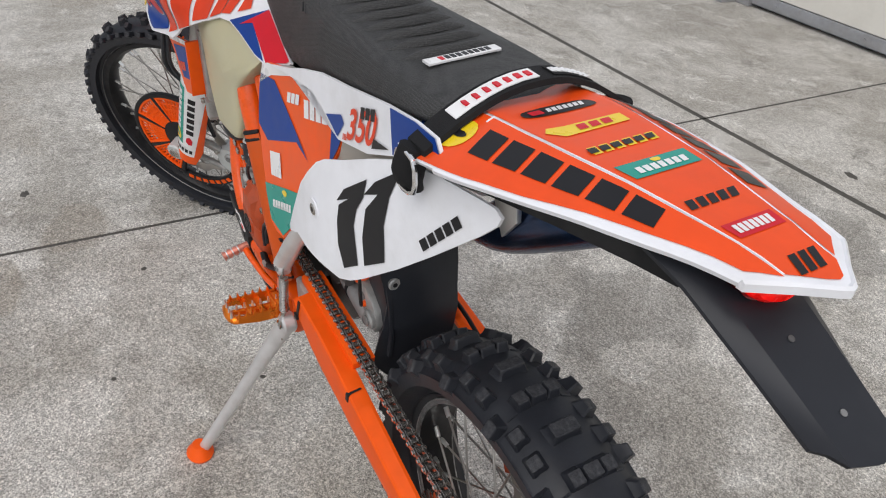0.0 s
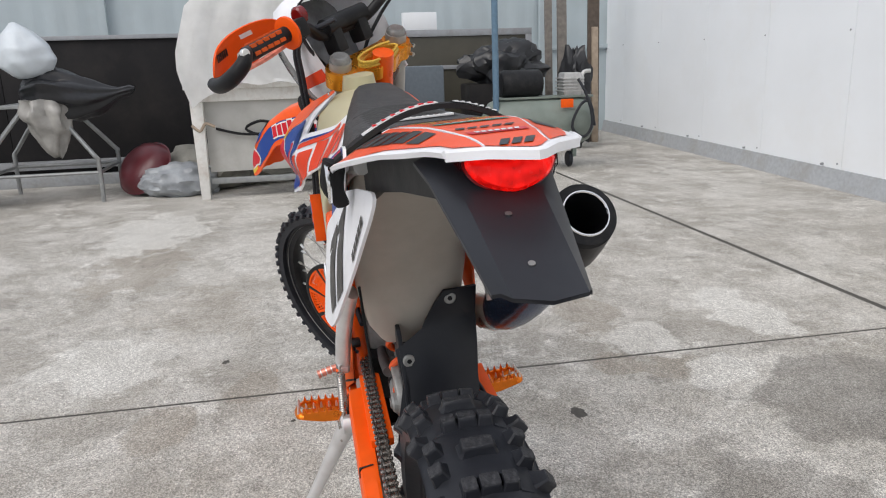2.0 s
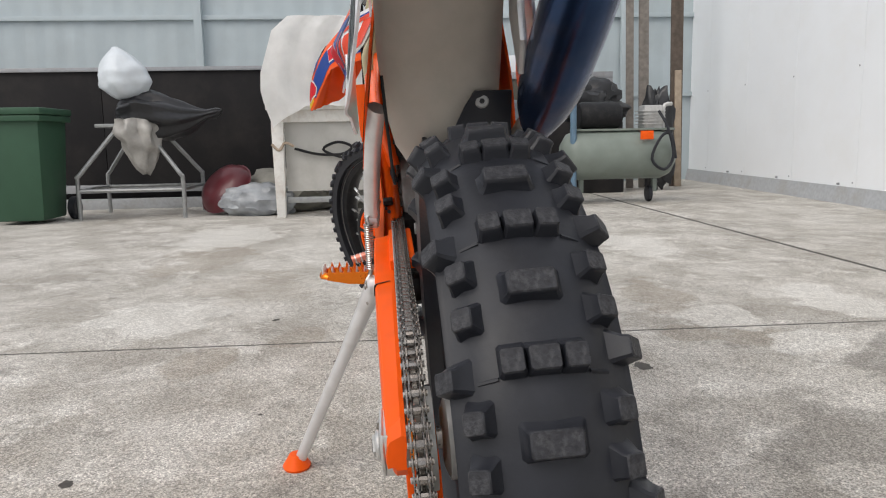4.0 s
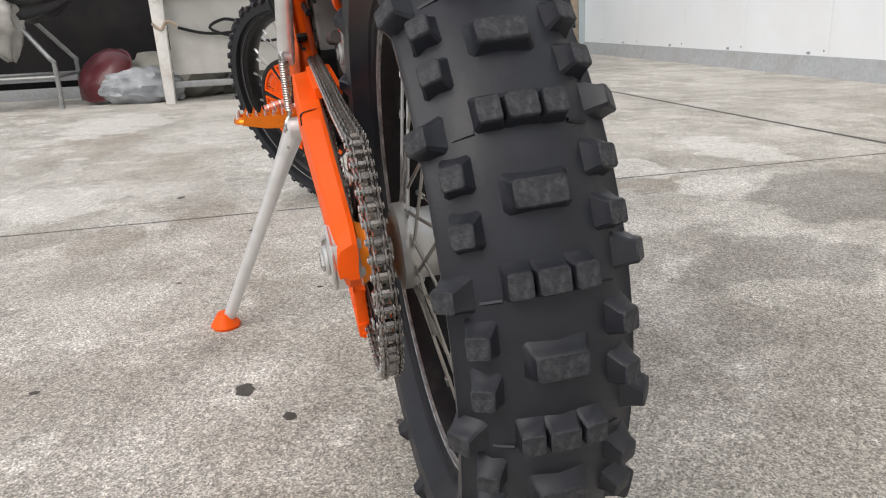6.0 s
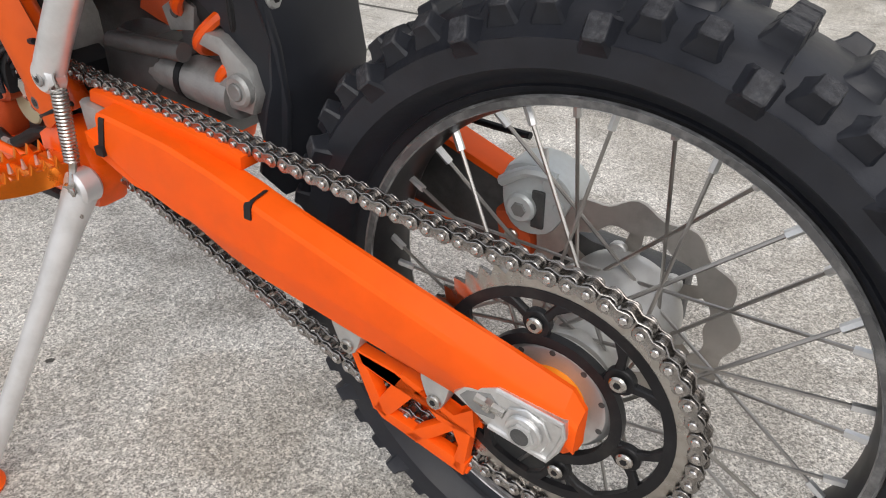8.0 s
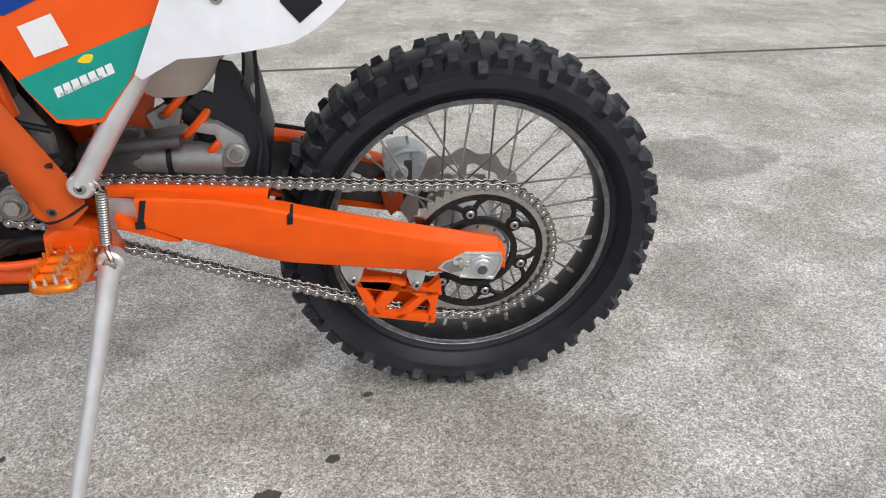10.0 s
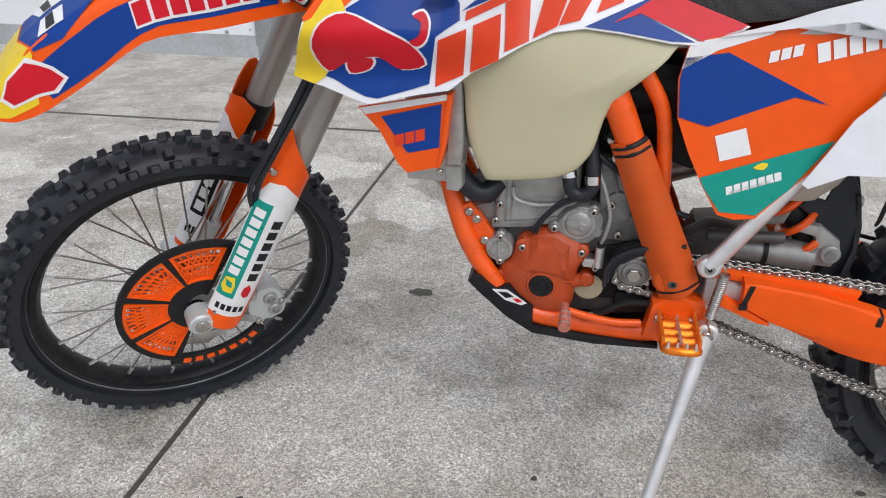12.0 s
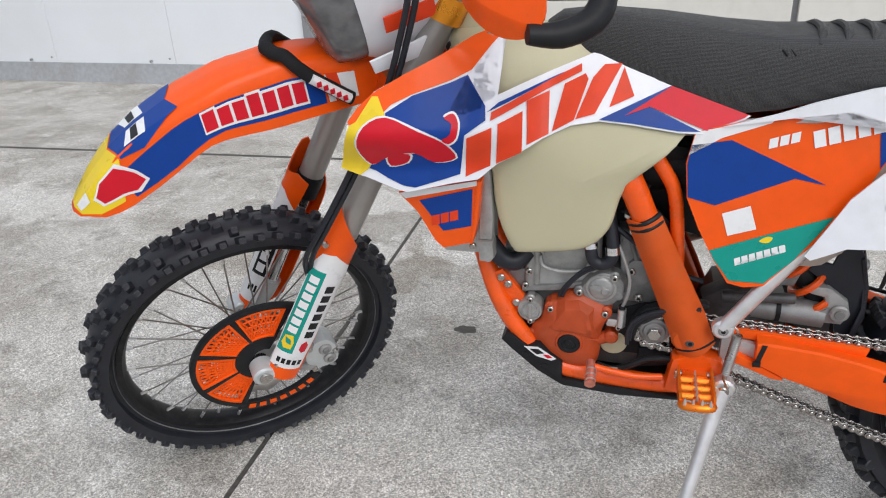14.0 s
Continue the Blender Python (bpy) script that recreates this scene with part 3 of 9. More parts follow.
# ---- white panel building along the yard ----
def build_wall():
    at = Matrix.Translation((2.98, -3.82, 0)) @ Matrix.Rotation(radians(-3.2), 4, "Z")
    wall = thing("wall_white", "white insulated panel wall with grey base coving", "wall", at, kind="structure")
    widths = [1.16] * 6
    x = 0.12
    for w in widths:
        part("panel", box(x + 0.002, x + w - 0.002, -0.12, 0, 0.14, 3.6, 0.002), PANEL_WHITE, wall, "", None)
        for z in (0.19, 1.2):
            part("rivet", disc((x + 0.05, 0, z), 0.008, -0.001, 0.005, 8), GREY_TRIM, wall)
        x += w
    cove = prism([(0, 0), (0.05, 0), (0.02, 0.12), (0.015, 0.15), (0, 0.15)], 0, x - 0.1, 0.0)
    moved(cove, Matrix(((0, 1, 0, 0.1), (1, 0, 0, 0), (0, 0, 1, 0), (0, 0, 0, 1))))
    part("coving", cove, KERB, wall, "grey base coving", None)
    part("corner_trim", box(-0.0, 0.118, -0.16, 0.03, 0, 3.6, 0.006), GREY_TRIM, wall, "grey metal corner post")
    part("back_fill", box(0.0, x, -0.3, -0.125, 0, 3.6), PANEL_WHITE, wall, "", None)
    for xs in (0.35, 1.5, 2.7, 3.9, 5.2):
        part("pipe_clip", disc((xs, 0.012, 0.17), 0.01, -0.008, 0.012, 8), GREY_TRIM, wall)
    # the sliding door beside it
    door = thing("door_1", "cream ribbed sliding doors in grey metal frame", "door", Matrix.Translation((0, -3.88, 0)) @ Matrix.Rotation(radians(-1.5), 4, "Z"), kind="structure")
    for x0, x1 in ((-0.2, 2.86), (-2.28, -0.24), (-5.2, -2.42), (-8.2, -5.3)):
        for k in range(7):
            z0 = 0.1 + k * 0.48
            part("panel", box(x0, x1, -0.05, 0, z0, z0 + 0.474, 0.006), DOOR_BEIGE, door, "", None)
        part("bottom_rail", box(x0, x1, -0.05, 0.012, 0.025, 0.096, 0.004), GREY_TRIM, door, "grey bottom rail")
        for k in range(5):
            xx = x0 + 0.2 + k * (x1 - x0 - 0.4) / 4
            part("bolt", disc((xx, 0.012, 0.06), 0.01, 0, 0.008, 8), GREY_TRIM, door)
    for xp in (-2.35, 2.92, -5.25):
        part("post", box(xp - 0.055, xp + 0.055, -0.1, 0.03, 0, 3.6, 0.006), GREY_TRIM, door, "grey metal post")
    part("back_fill", box(-8.3, 2.9, -0.3, -0.06, 0, 3.6), GREY_TRIM, door, "", None)


build_wall()


# ---- fence and dark boards behind ----
def build_fence():
    fence = thing("fence", "pale blue corrugated metal fence with rails", "fence", Matrix.Translation((9.6, 0, 0)), kind="structure")
    rows = []
    y = -7.0
    n = 0
    while y < 9:
        rows.append((0.004 if n % 4 in (1, 2) else -0.004, y))
        y += 0.03 if n % 2 else 0.1
        n += 1
    for z0, z1 in ((0.0, 2.28), (2.3, 4.6)):
        bm = bmesh.new()
        lo = [bm.verts.new((x, yy, z0)) for x, yy in rows]
        hi = [bm.verts.new((x + (0.0 if z0 == 0 else 0.02), yy, z1)) for x, yy in rows]
        for a, b, c, d in zip(lo, lo[1:], hi[1:], hi):
            bm.faces.new((a, b, c, d))
        part("corrugated_sheet", bm, FENCE, fence, "", None)
    for z in (1.2, 2.28, 3.4):
        part("rail", box(-0.05, -0.016, -7, 9, z - 0.03, z + 0.03, 0.004), FENCE, fence)
    for yy in (-5.6, -3.2, -0.6, 2.55, 5.4, 8.0):
        part("post", box(-0.11, -0.03, yy - 0.05, yy + 0.05, 0, 4.6, 0.006), FENCE, fence)
    board = thing("dark_board", "dark brown boards along the fence foot with grey capping", "board", Matrix.Translation((7.0, 0, 0)), kind="structure")
    for k in range(5):
        y0 = -0.55 + k * 1.75
        part("board_panel", box(0, 0.04, y0, y0 + 1.745, 0.0, 1.36, 0.004), DARK_BOARD, board)
    part("capping", box(-0.03, 0.07, -0.55, 8.2, 1.36, 1.40, 0.004), GREY_TRIM, board, "grey metal capping strip")
    part("kick_rail", box(-0.08, -0.002, -0.5, 8.2, 0.16, 0.24, 0.004), GREY_TRIM, board)
    part("kick_rail", box(-0.14, -0.002, -0.5, 8.2, 0.0, 0.10, 0.004), KERB, board)
    low = thing("low_window_frame", "low dark frame standing before the fence", "frame", Matrix.Translation((8.6, -1.75, 0)))
    part("pane", box(0, 0.02, -0.95, 0.95, 0.1, 1.36, 0.002), OLIVE_PANE, low, "dull olive brown pane")
    for y0, y1, z0, z1 in ((-1.0, 1.0, 1.36, 1.44), (-1.0, 1.0, 0, 0.1), (-1.0, -0.92, 0.1, 1.36), (0.92, 1.0, 0.1, 1.36), (-0.92, 0.92, 0.96, 1.01)):
        part("frame_bar", box(-0.02, 0.04, y0, y1, z0, z1, 0.004), GREY_TRIM, low)
    single("white_carton", box(8.58, 8.72, -1.53, -1.11, 1.441, 1.65, 0.006), PANEL_WHITE, "white carton lying on the low frame", "carton")


build_fence()


# ---- things at the back of the yard ----
def build_table():
    t = thing("work_table", "white painted table with rust stained legs", "table", Matrix.Translation((5.6, 0.2, 0)))
    for x, y in ((0.0, 0.83), (0.62, 0.80), (0.0, -0.50), (0.62, -0.50)):
        lg = loft([[(x - a, y - a, z), (x + a, y - a, z), (x + a, y + a, z), (x - a, y + a, z)] for z, a in ((0, 0.036), (0.8, 0.05))])
        part("leg", bevelled(lg, 0.004), TABLE_PAINT, t)
    part("apron", box(0.0, 0.64, -0.51, 0.84, 0.80, 0.9, 0.006), TABLE_PAINT, t)
    part("side_panel", box(0.04, 0.06, -0.46, 0.78, 0.22, 0.8, 0.003), TABLE_PANEL, t, "pale inset panel under the table")
    part("tabletop", box(-0.05, 0.7, -0.55, 0.92, 0.9, 0.94, 0.006), TABLE_PAINT, t)
    part("lower_rail", box(0.02, 0.06, -0.46, 0.78, 0.12, 0.17, 0.004), TUBE_GREY, t)
    part("rust_chain", tube([(-0.05, 0.88, 0.62), (-0.05, 0.82, 0.57), (-0.05, 0.77, 0.63), (-0.04, 0.70, 0.6)], 0.012, 6), WOOD_PALE, t, "rusty chain round the leg")
    # a big covered box with a white cloth on the table
    cv = bmesh.new()
    ny = 34
    rows = []
    prof = [(-0.12, 0.86), (-0.10, 0.97), (-0.09, 1.06), (-0.07, 1.2), (0.0, 1.55), (0.1, 1.68), (0.35, 1.72), (0.6, 1.70), (0.72, 1.5), (0.74, 1.1)]
    for i, (x, z) in enumerate(prof):
        row = []
        for j in range(ny):
            f = j / (ny - 1)
            left = float(np.interp(z, [0.86, 1.06, 1.37, 1.6, 1.72], [0.85, 0.95, 0.975, 0.80, 0.66]))
            y = left - (left + 0.62) * f
            w = 0.022 * math.sin(j * 1.1 + i * 0.4) + 0.02 * noise.noise(Vector((j * 0.5, i * 0.7, 3)))
            zz = 0.935 + 0.012 * math.sin(j * 0.9) - 0.18 * max(0, 1 - j / 6) if i == 0 else z
            row.append(cv.verts.new((x + w, y + 0.02 * math.sin(i * 1.7) * max(0, 1 - j / 4), zz)))
        rows.append(row)
    for a, b in zip(rows, rows[1:]):
        for j in range(ny - 1):
            cv.faces.new((a[j], a[j + 1], b[j + 1], b[j]))
    bmesh.ops.solidify(cv, geom=cv.faces[:], thickness=0.006)
    c = single("white_cloth_cover", cv, CLOTH, "white cloth draped over a bulky load on the table", "cloth")
    c.matrix_world = Matrix.Translation((5.6, 0.2, 0))
    load = single("covered_crate", box(0.02, 0.62, -0.56, 0.66, 0.944, 1.5, 0.03), TABLE_PAINT, "pale crate under a white cloth", "crate")
    load.matrix_world = Matrix.Translation((5.6, 0.2, 0))
    cable = single("cable_coil", tube([(0, 0.70, 0.55), (-0.02, 0.5, 0.5), (-0.02, 0.3, 0.5), (-0.02, 0.22, 0.56), (-0.02, 0.34, 0.6), (-0.02, 0.46, 0.54), (-0.02, 0.3, 0.47), (-0.02, 0.0, 0.42), (-0.02, -0.25, 0.48)], 0.012, 6),
                   BLACK, "black cable looped below the table apron", "cable")
    cable.matrix_world = Matrix.Translation((5.62, 0.2, 0.03))


def build_trestle():
    t = thing("tube_trestle", "grey metal tube trestle carrying plastic bags", "trestle", Matrix.Translation((5.8, 2.33, 0)))
    for y in (-0.44, 0.44):
        s = 1 if y > 0 else -1
        for x in (0.0, 0.7):
            part("leg", tube([(x, y, 0), (x, y, 0.34), (x, y - s * 0.03, 0.40), (x + (0.12 if x == 0 else -0.12), y - s * 0.34, 0.80)], 0.019, 8), TUBE_GREY, t)
        part("side_rail", tube([(0, y, 0.25), (0.7, y, 0.25)], 0.015, 8, 0), TUBE_GREY, t)
    for x in (0.0, 0.7):
        part("cross_rail", tube([(x, -0.44, 0.25), (x, 0.44, 0.25)], 0.015, 8, 0), TUBE_GREY, t)
    part("top_frame", box(0.1, 0.6, -0.3, 0.3, 0.79, 0.82, 0.004), TUBE_GREY, t)
    m = Matrix.Translation((6.0, 2.33, 0))
    # film, black bag and white bag, soft folded shapes piled on the trestle
    film = []
    for k in range(15):
        t = k / 14
        r = float(np.interp(t, [0, 0.2, 0.5, 0.75, 1], [0.17, 0.20, 0.17, 0.10, 0.03]))
        ring = []
        for q in range(40):
            a = 2 * math.pi * q / 40
            fold = 1 + 0.13 * math.sin(7 * a + 2.2 * t) + 0.30 * noise.noise(Vector((math.cos(a) * 2.5, math.sin(a) * 2.5, t * 5)))
            ring.append((r * 0.8 * fold * math.cos(a) - 0.1, -0.06 - 0.05 * t + r * 0.95 * fold * math.sin(a), 0.86 - 0.47 * t + 0.05 * noise.noise(Vector((a, t * 3, 1)))))
        film.append(ring)
    single("plastic_film", moved(loft(film), m), BAG_CLEAR, "crumpled dirty clear film hanging from the trestle", "plastic film", smooth=60)
    bag = []
    for k in range(22):
        t = k / 21
        r = float(np.interp(t, [0, 0.06, 0.25, 0.5, 0.68, 0.85, 0.97, 1], [0.04, 0.16, 0.24, 0.22, 0.15, 0.055, 0.05, 0.02]))
        ring = []
        for q in range(44):
            a = 2 * math.pi * q / 44
            fold = 1 + 0.10 * math.sin(9 * a + 5 * t) + 0.07 * math.sin(5 * a - 3 * t) + 0.16 * noise.noise(Vector((math.cos(a) * 2, math.sin(a) * 2, t * 6 + 4)))
            ring.append((r * 0.95 * fold * math.cos(a), 0.14 - 0.90 * t, 0.90 + 0.03 * math.sin(t * 7) + r * (0.75 if math.sin(a) > 0 else 0.95) * fold * math.sin(a)))
        bag.append(ring)
    single("black_bag", moved(loft(bag), m), BAG_BLACK, "crumpled black plastic bag on the trestle", "plastic bag", smooth=60)
    bag = []
    for k in range(18):
        t = k / 17
        r = float(np.interp(t, [0, 0.08, 0.3, 0.55, 0.8, 0.95, 1], [0.05, 0.15, 0.215, 0.205, 0.12, 0.045, 0.02]))
        ring = []
        for q in range(40):
            a = 2 * math.pi * q / 40
            fold = 1 + 0.035 * math.sin(6 * a + 4 * t) + 0.12 * noise.noise(Vector((math.cos(a) * 1.8, math.sin(a) * 1.8, t * 3 + 9))) + 0.10 * noise.noise(Vector((math.cos(a) * 5, math.sin(a) * 5, t * 7 + 2)))
            ring.append((r * 0.85 * fold * math.cos(a), 0.05 * t + r * fold * math.sin(a), 0.46 * t))
        bag.append(ring)
    single("white_bag", moved(loft(bag), m @ Matrix.Translation((-0.06, -0.02, 1.02)) @ Matrix.Rotation(radians(-8), 4, "X")), BAG_WHITE, "white knotted plastic bag on top of the pile", "plastic bag", smooth=60)


def build_bin():
    t = thing("wheelie_bin", "green plastic wheelie bin with closed lid", "bin", Matrix.Translation((5.75, 3.15, 0)))
    body = loft([[(x * s, y * s, z) for x, y in ((-0.27, -0.24), (0.27, -0.24), (0.27, 0.24), (-0.27, 0.24))] for z, s in ((0.03, 0.82), (0.86, 1.0))])
    part("body", bevelled(body, 0.02), BIN_GREEN, t)
    part("rim", box(-0.30, 0.30, -0.27, 0.27, 0.84, 0.89, 0.012), BIN_GREEN, t)
    lid = box(-0.31, 0.31, -0.28, 0.28, 0.892, 0.95, 0.02)
    part("lid", lid, BIN_GREEN, t)
    part("handle", tube([(0.34, -0.2, 0.9), (0.36, 0, 0.9), (0.34, 0.2, 0.9)], 0.014, 8), BIN_GREEN, t)
    for y in (-0.27, 0.27):
        part("wheel", disc((0.22, y, 0.1), 0.1, -0.03, 0.03, 20, 0.01), RUBBER, t)


def build_clutter():
    pan = lathe([(0.001, 0), (0.22, 0.01), (0.32, 0.07), (0.37, 0.16), (0.385, 0.165), (0.375, 0.18), (0.31, 0.09), (0.2, 0.035), (0.001, 0.025)], 28, (0, 0, 0), "Z")
    single("maroon_basin", moved(pan, Matrix.Translation((6.02, 1.64, 0.30)) @ Vector((0.62, -0.45, -0.62)).to_track_quat("Z", "Y").to_matrix().to_4x4() @ Matrix.Scale(0.70, 4)), MAROON, "maroon metal basin leaning on a heap of tarpaulin", "basin")
    b = blob(0.40, 21, 0.24, (0.8, 1.15, 0.62), 4, 2.2)
    single("tarpaulin", moved(b, Matrix.Translation((6.3, 1.1, 0.14))), TARP, "grey tarpaulin heap lying on the concrete", "tarpaulin")
    b = blob(0.27, 25, 0.20, (0.8, 1.25, 0.62), 4, 2.6)
    single("plastic_film", moved(b, Matrix.Translation((5.95, 1.28, 0.12))), BAG_FILM, "crumpled clear film beside the tarpaulin", "plastic film")
    b = blob(0.3, 31, 0.25, (0.8, 1.6, 0.45), 4, 2.2)
    single("tarpaulin_fold", moved(b, Matrix.Translation((6.5, 0.45, 0.1))), TARP, "folded grey tarpaulin under the table", "tarpaulin")
    bx = single("grey_box", box(0, 0.5, -0.30, 0.30, 0, 1.02, 0.03), BOX_GREY, "blue grey plastic box standing on the yard", "box")
    bx.matrix_world = Matrix.Translation((6.9, -0.98, 0))
    single("blue_pole", tube([(6.1, -1.62, 0), (6.1, -1.60, 3.4)], 0.03, 10, 0), POLE_BLUE, "blue painted steel pole", "pole")
    for k, (y, w, h, lean, mt) in enumerate(((-2.83, 0.09, 3.2, 3, WOOD_GREY), (-3.02, 0.12, 3.4, 3, WOOD_GREY), (-3.47, 0.08, 1.42, 3, WOOD_PALE), (-3.46, 0.15, 3.6, 2, WOOD_DARK))):
        bd = box(-0.015, 0.015, -w / 2, w / 2, 0, h, 0.004)
        single("leaning_plank", moved(bd, Matrix.Translation((8.1 + 0.05 * k, y, 0)) @ Matrix.Rotation(radians(lean), 4, "Y")), mt, "weathered timber plank leaning by the wall end", "plank", "planks by the wall")


def build_compressor():
    t = thing("air_compressor", "grey green air compressor tank on small wheels", "compressor", Matrix.Translation((6.25, -2.15, 0)))
    prof = [(0.001, -0.48), (0.12, -0.47), (0.2, -0.42), (0.235, -0.34), (0.235, 0.48), (0.2, 0.56), (0.12, 0.61), (0.001, 0.62)]
    part("tank", lathe(prof, 32, (0, 0, 0.46)), COMPRESSOR, t)
    part("motor", lathe([(0.001, -0.2), (0.11, -0.2), (0.13, -0.17), (0.13, 0.17), (0.11, 0.2), (0.001, 0.2)], 24, (0, 0.25, 0.83)), BLACK, t, "black electric motor")
    part("pump_head", box(-0.09, 0.09, -0.34, -0.16, 0.69, 0.92, 0.02), ALU_MATT, t, "grey finned pump head")
    for k in range(5):
        part("fin", box(-0.11, 0.11, -0.36, -0.14, 0.74 + k * 0.03, 0.75 + k * 0.03, 0.002), ALU_MATT, t)
    part("saddle", box(-0.12, 0.12, -0.45, 0.5, 0.685, 0.705, 0.003), COMPRESSOR, t)
    part("label_plate", box(-0.246, -0.225, -0.2, -0.08, 0.60, 0.68, 0.002), ORANGE_MATT, t, "orange label plate")
    part("hose", tube([(-0.2, -0.26, 0.86), (-0.26, -0.33, 0.7), (-0.28, -0.38, 0.45), (-0.27, -0.30, 0.32), (-0.27, -0.18, 0.42), (-0.27, -0.26, 0.62), (-0.26, -0.36, 0.64), (-0.26, -0.41, 0.42)], 0.014, 8), RUBBER, t, "black coiled air hose")
    part("valve", tube([(-0.05, -0.36, 0.68), (-0.05, -0.36, 0.90), (-0.05, -0.44, 0.93)], 0.02, 8), ALU_MATT, t)
    for y in (-0.30, 0.42):
        part("leg", box(-0.03, 0.03, y - 0.02, y + 0.02, 0.1, 0.26, 0.004), COMPRESSOR, t)
        part("wheel", disc((0, y + 0.05, 0.08), 0.08, -0.02, 0.02, 18, 0.01), RUBBER, t)
    b = blob(0.40, 44, 0.42, (0.7, 1.2, 0.66), 4, 1.6)
    single("black_tarpaulin", moved(b, Matrix.Translation((7.62, -2.1, 0.99))), BAG_BLACK, "black sheeting bundle heaped on crates behind the compressor", "sheeting")
    single("crate", box(7.45, 7.95, -2.55, -1.65, 0, 0.4, 0.02), DARK_BOARD, "dark crate on the ground behind the compressor", "crate")
    single("crate", box(7.46, 7.94, -2.53, -1.67, 0.402, 0.8, 0.02), DARK_BOARD, "dark crate standing on another crate", "crate")
    single("black_sack", moved(blob(0.24, 52, 0.45, (0.7, 0.8, 2.3), 4, 2.3), Matrix.Translation((7.7, -3.0, 0.55))), BAG_BLACK, "tall black sack leaning by the planks", "sack")


build_table()
build_trestle()
build_bin()
build_clutter()
build_compressor()


# ---- motorcycle: x ahead, y to its left, z up; the bike leans on its side stand ----
BIKE_AT = Matrix.Translation((0, 0.004, 0)) @ Matrix.Rotation(radians(-0.2), 4, "Z") @ Matrix.Rotation(radians(-3.6), 4, "X")
bike = thing("motorcycle", "orange white and blue enduro motorcycle leaning on its side stand", "motorcycle",
             BIKE_AT)
REAR = Vector((0, 0, 0.327))
# steering turned to full left lock about the raked head
PIVOT, RAKE, LOCK = Vector((1.425, 0, 0.34)), radians(26.5), radians(42.5)
STEER = Matrix.Translation((0.026, -0.0325, -0.017)) @ Matrix.Translation(PIVOT) @ Matrix.Rotation(LOCK, 4, Vector((-math.sin(RAKE), 0, math.cos(RAKE)))) @ Matrix.Translation(-PIVOT)
FRONT = Vector((1.545, 0, 0.360))
STEER = STEER @ Matrix.Translation(FRONT) @ Matrix.Rotation(radians(1.94), 4, "X") @ Matrix.Translation(-FRONT)


def steered(bm):
    return moved(bm, STEER)


def piece(name, mesh, parent, m):
    ob = new(name, mesh)
    ob.parent = parent
    ob.matrix_local = m
    return ob


def tread_block(w, l, h, taper=0.9):
    """A tread block: w across, l along the tyre, h high, its foot at z 0; a long ramp on one side, steep on the other."""
    rings = []
    for z, s, lo, hi in ((-0.005, 1.42, -0.98, 0.66), (0.0015, 1.17, -0.74, 0.56), (h * 0.55, 1.03, -0.55, 0.51), (h * 0.90, 0.99, -0.49, 0.485), (h, taper, -0.43, 0.43)):
        a, lo, hi = w / 2 * s, l * lo, l * hi
        c = min(a, (hi - lo) / 2) * (0.22 if z < h else 0.16)
        rings.append([(x, y, z) for x, y in ((-a, lo + c), (-a + c, lo), (a - c, lo), (a, lo + c), (a, hi - c), (a - c, hi), (-a + c, hi), (-a, hi - c))])
    me = mesh_of(loft(rings), "tread_block", RUBBER, 38)
    me.materials.append(TREAD)
    for f in me.polygons:
        if f.center.z > h * 0.93:
            f.material_index = 1
    return me


def wheel_frame(center, angle, radius, lateral, tilt, m=Matrix()):
    """Where a block sits on a tyre: z out of the tread, y along it, x to the side."""
    a = math.cos(angle)
    b = math.sin(angle)
    out = Vector((a, 0, b))
    side = Vector((0, 1, 0))
    along = Vector((-b, 0, a))
    z = (out * math.cos(tilt) + side * math.sin(tilt)).normalized()
    x = along.cross(z)
    p = center + out * radius + side * lateral
    return m @ Matrix(((x.x, along.x, z.x, p.x), (x.y, along.y, z.y, p.y), (x.z, along.z, z.z, p.z), (0, 0, 0, 1)))


def tyre_profile(rim_r, crown_r, half, rim_half):
    """Cross-section of a tyre, closed, from bead to bead."""
    mid = rim_r + (crown_r - rim_r) * 0.52
    left = [(rim_r - 0.004, rim_half * 0.9), (rim_r + 0.006, rim_half * 1.04), (rim_r + 0.016, rim_half * 1.28), (mid - 0.012, half * 0.95), (mid + 0.01, half),
            (crown_r - 0.026, half * 0.93), (crown_r - 0.011, half * 0.72), (crown_r - 0.003, half * 0.42), (crown_r, 0.0)]
    right = [(r, -y) for r, y in left[-2::-1]]
    return left + right + [(rim_r - 0.004, 0)]


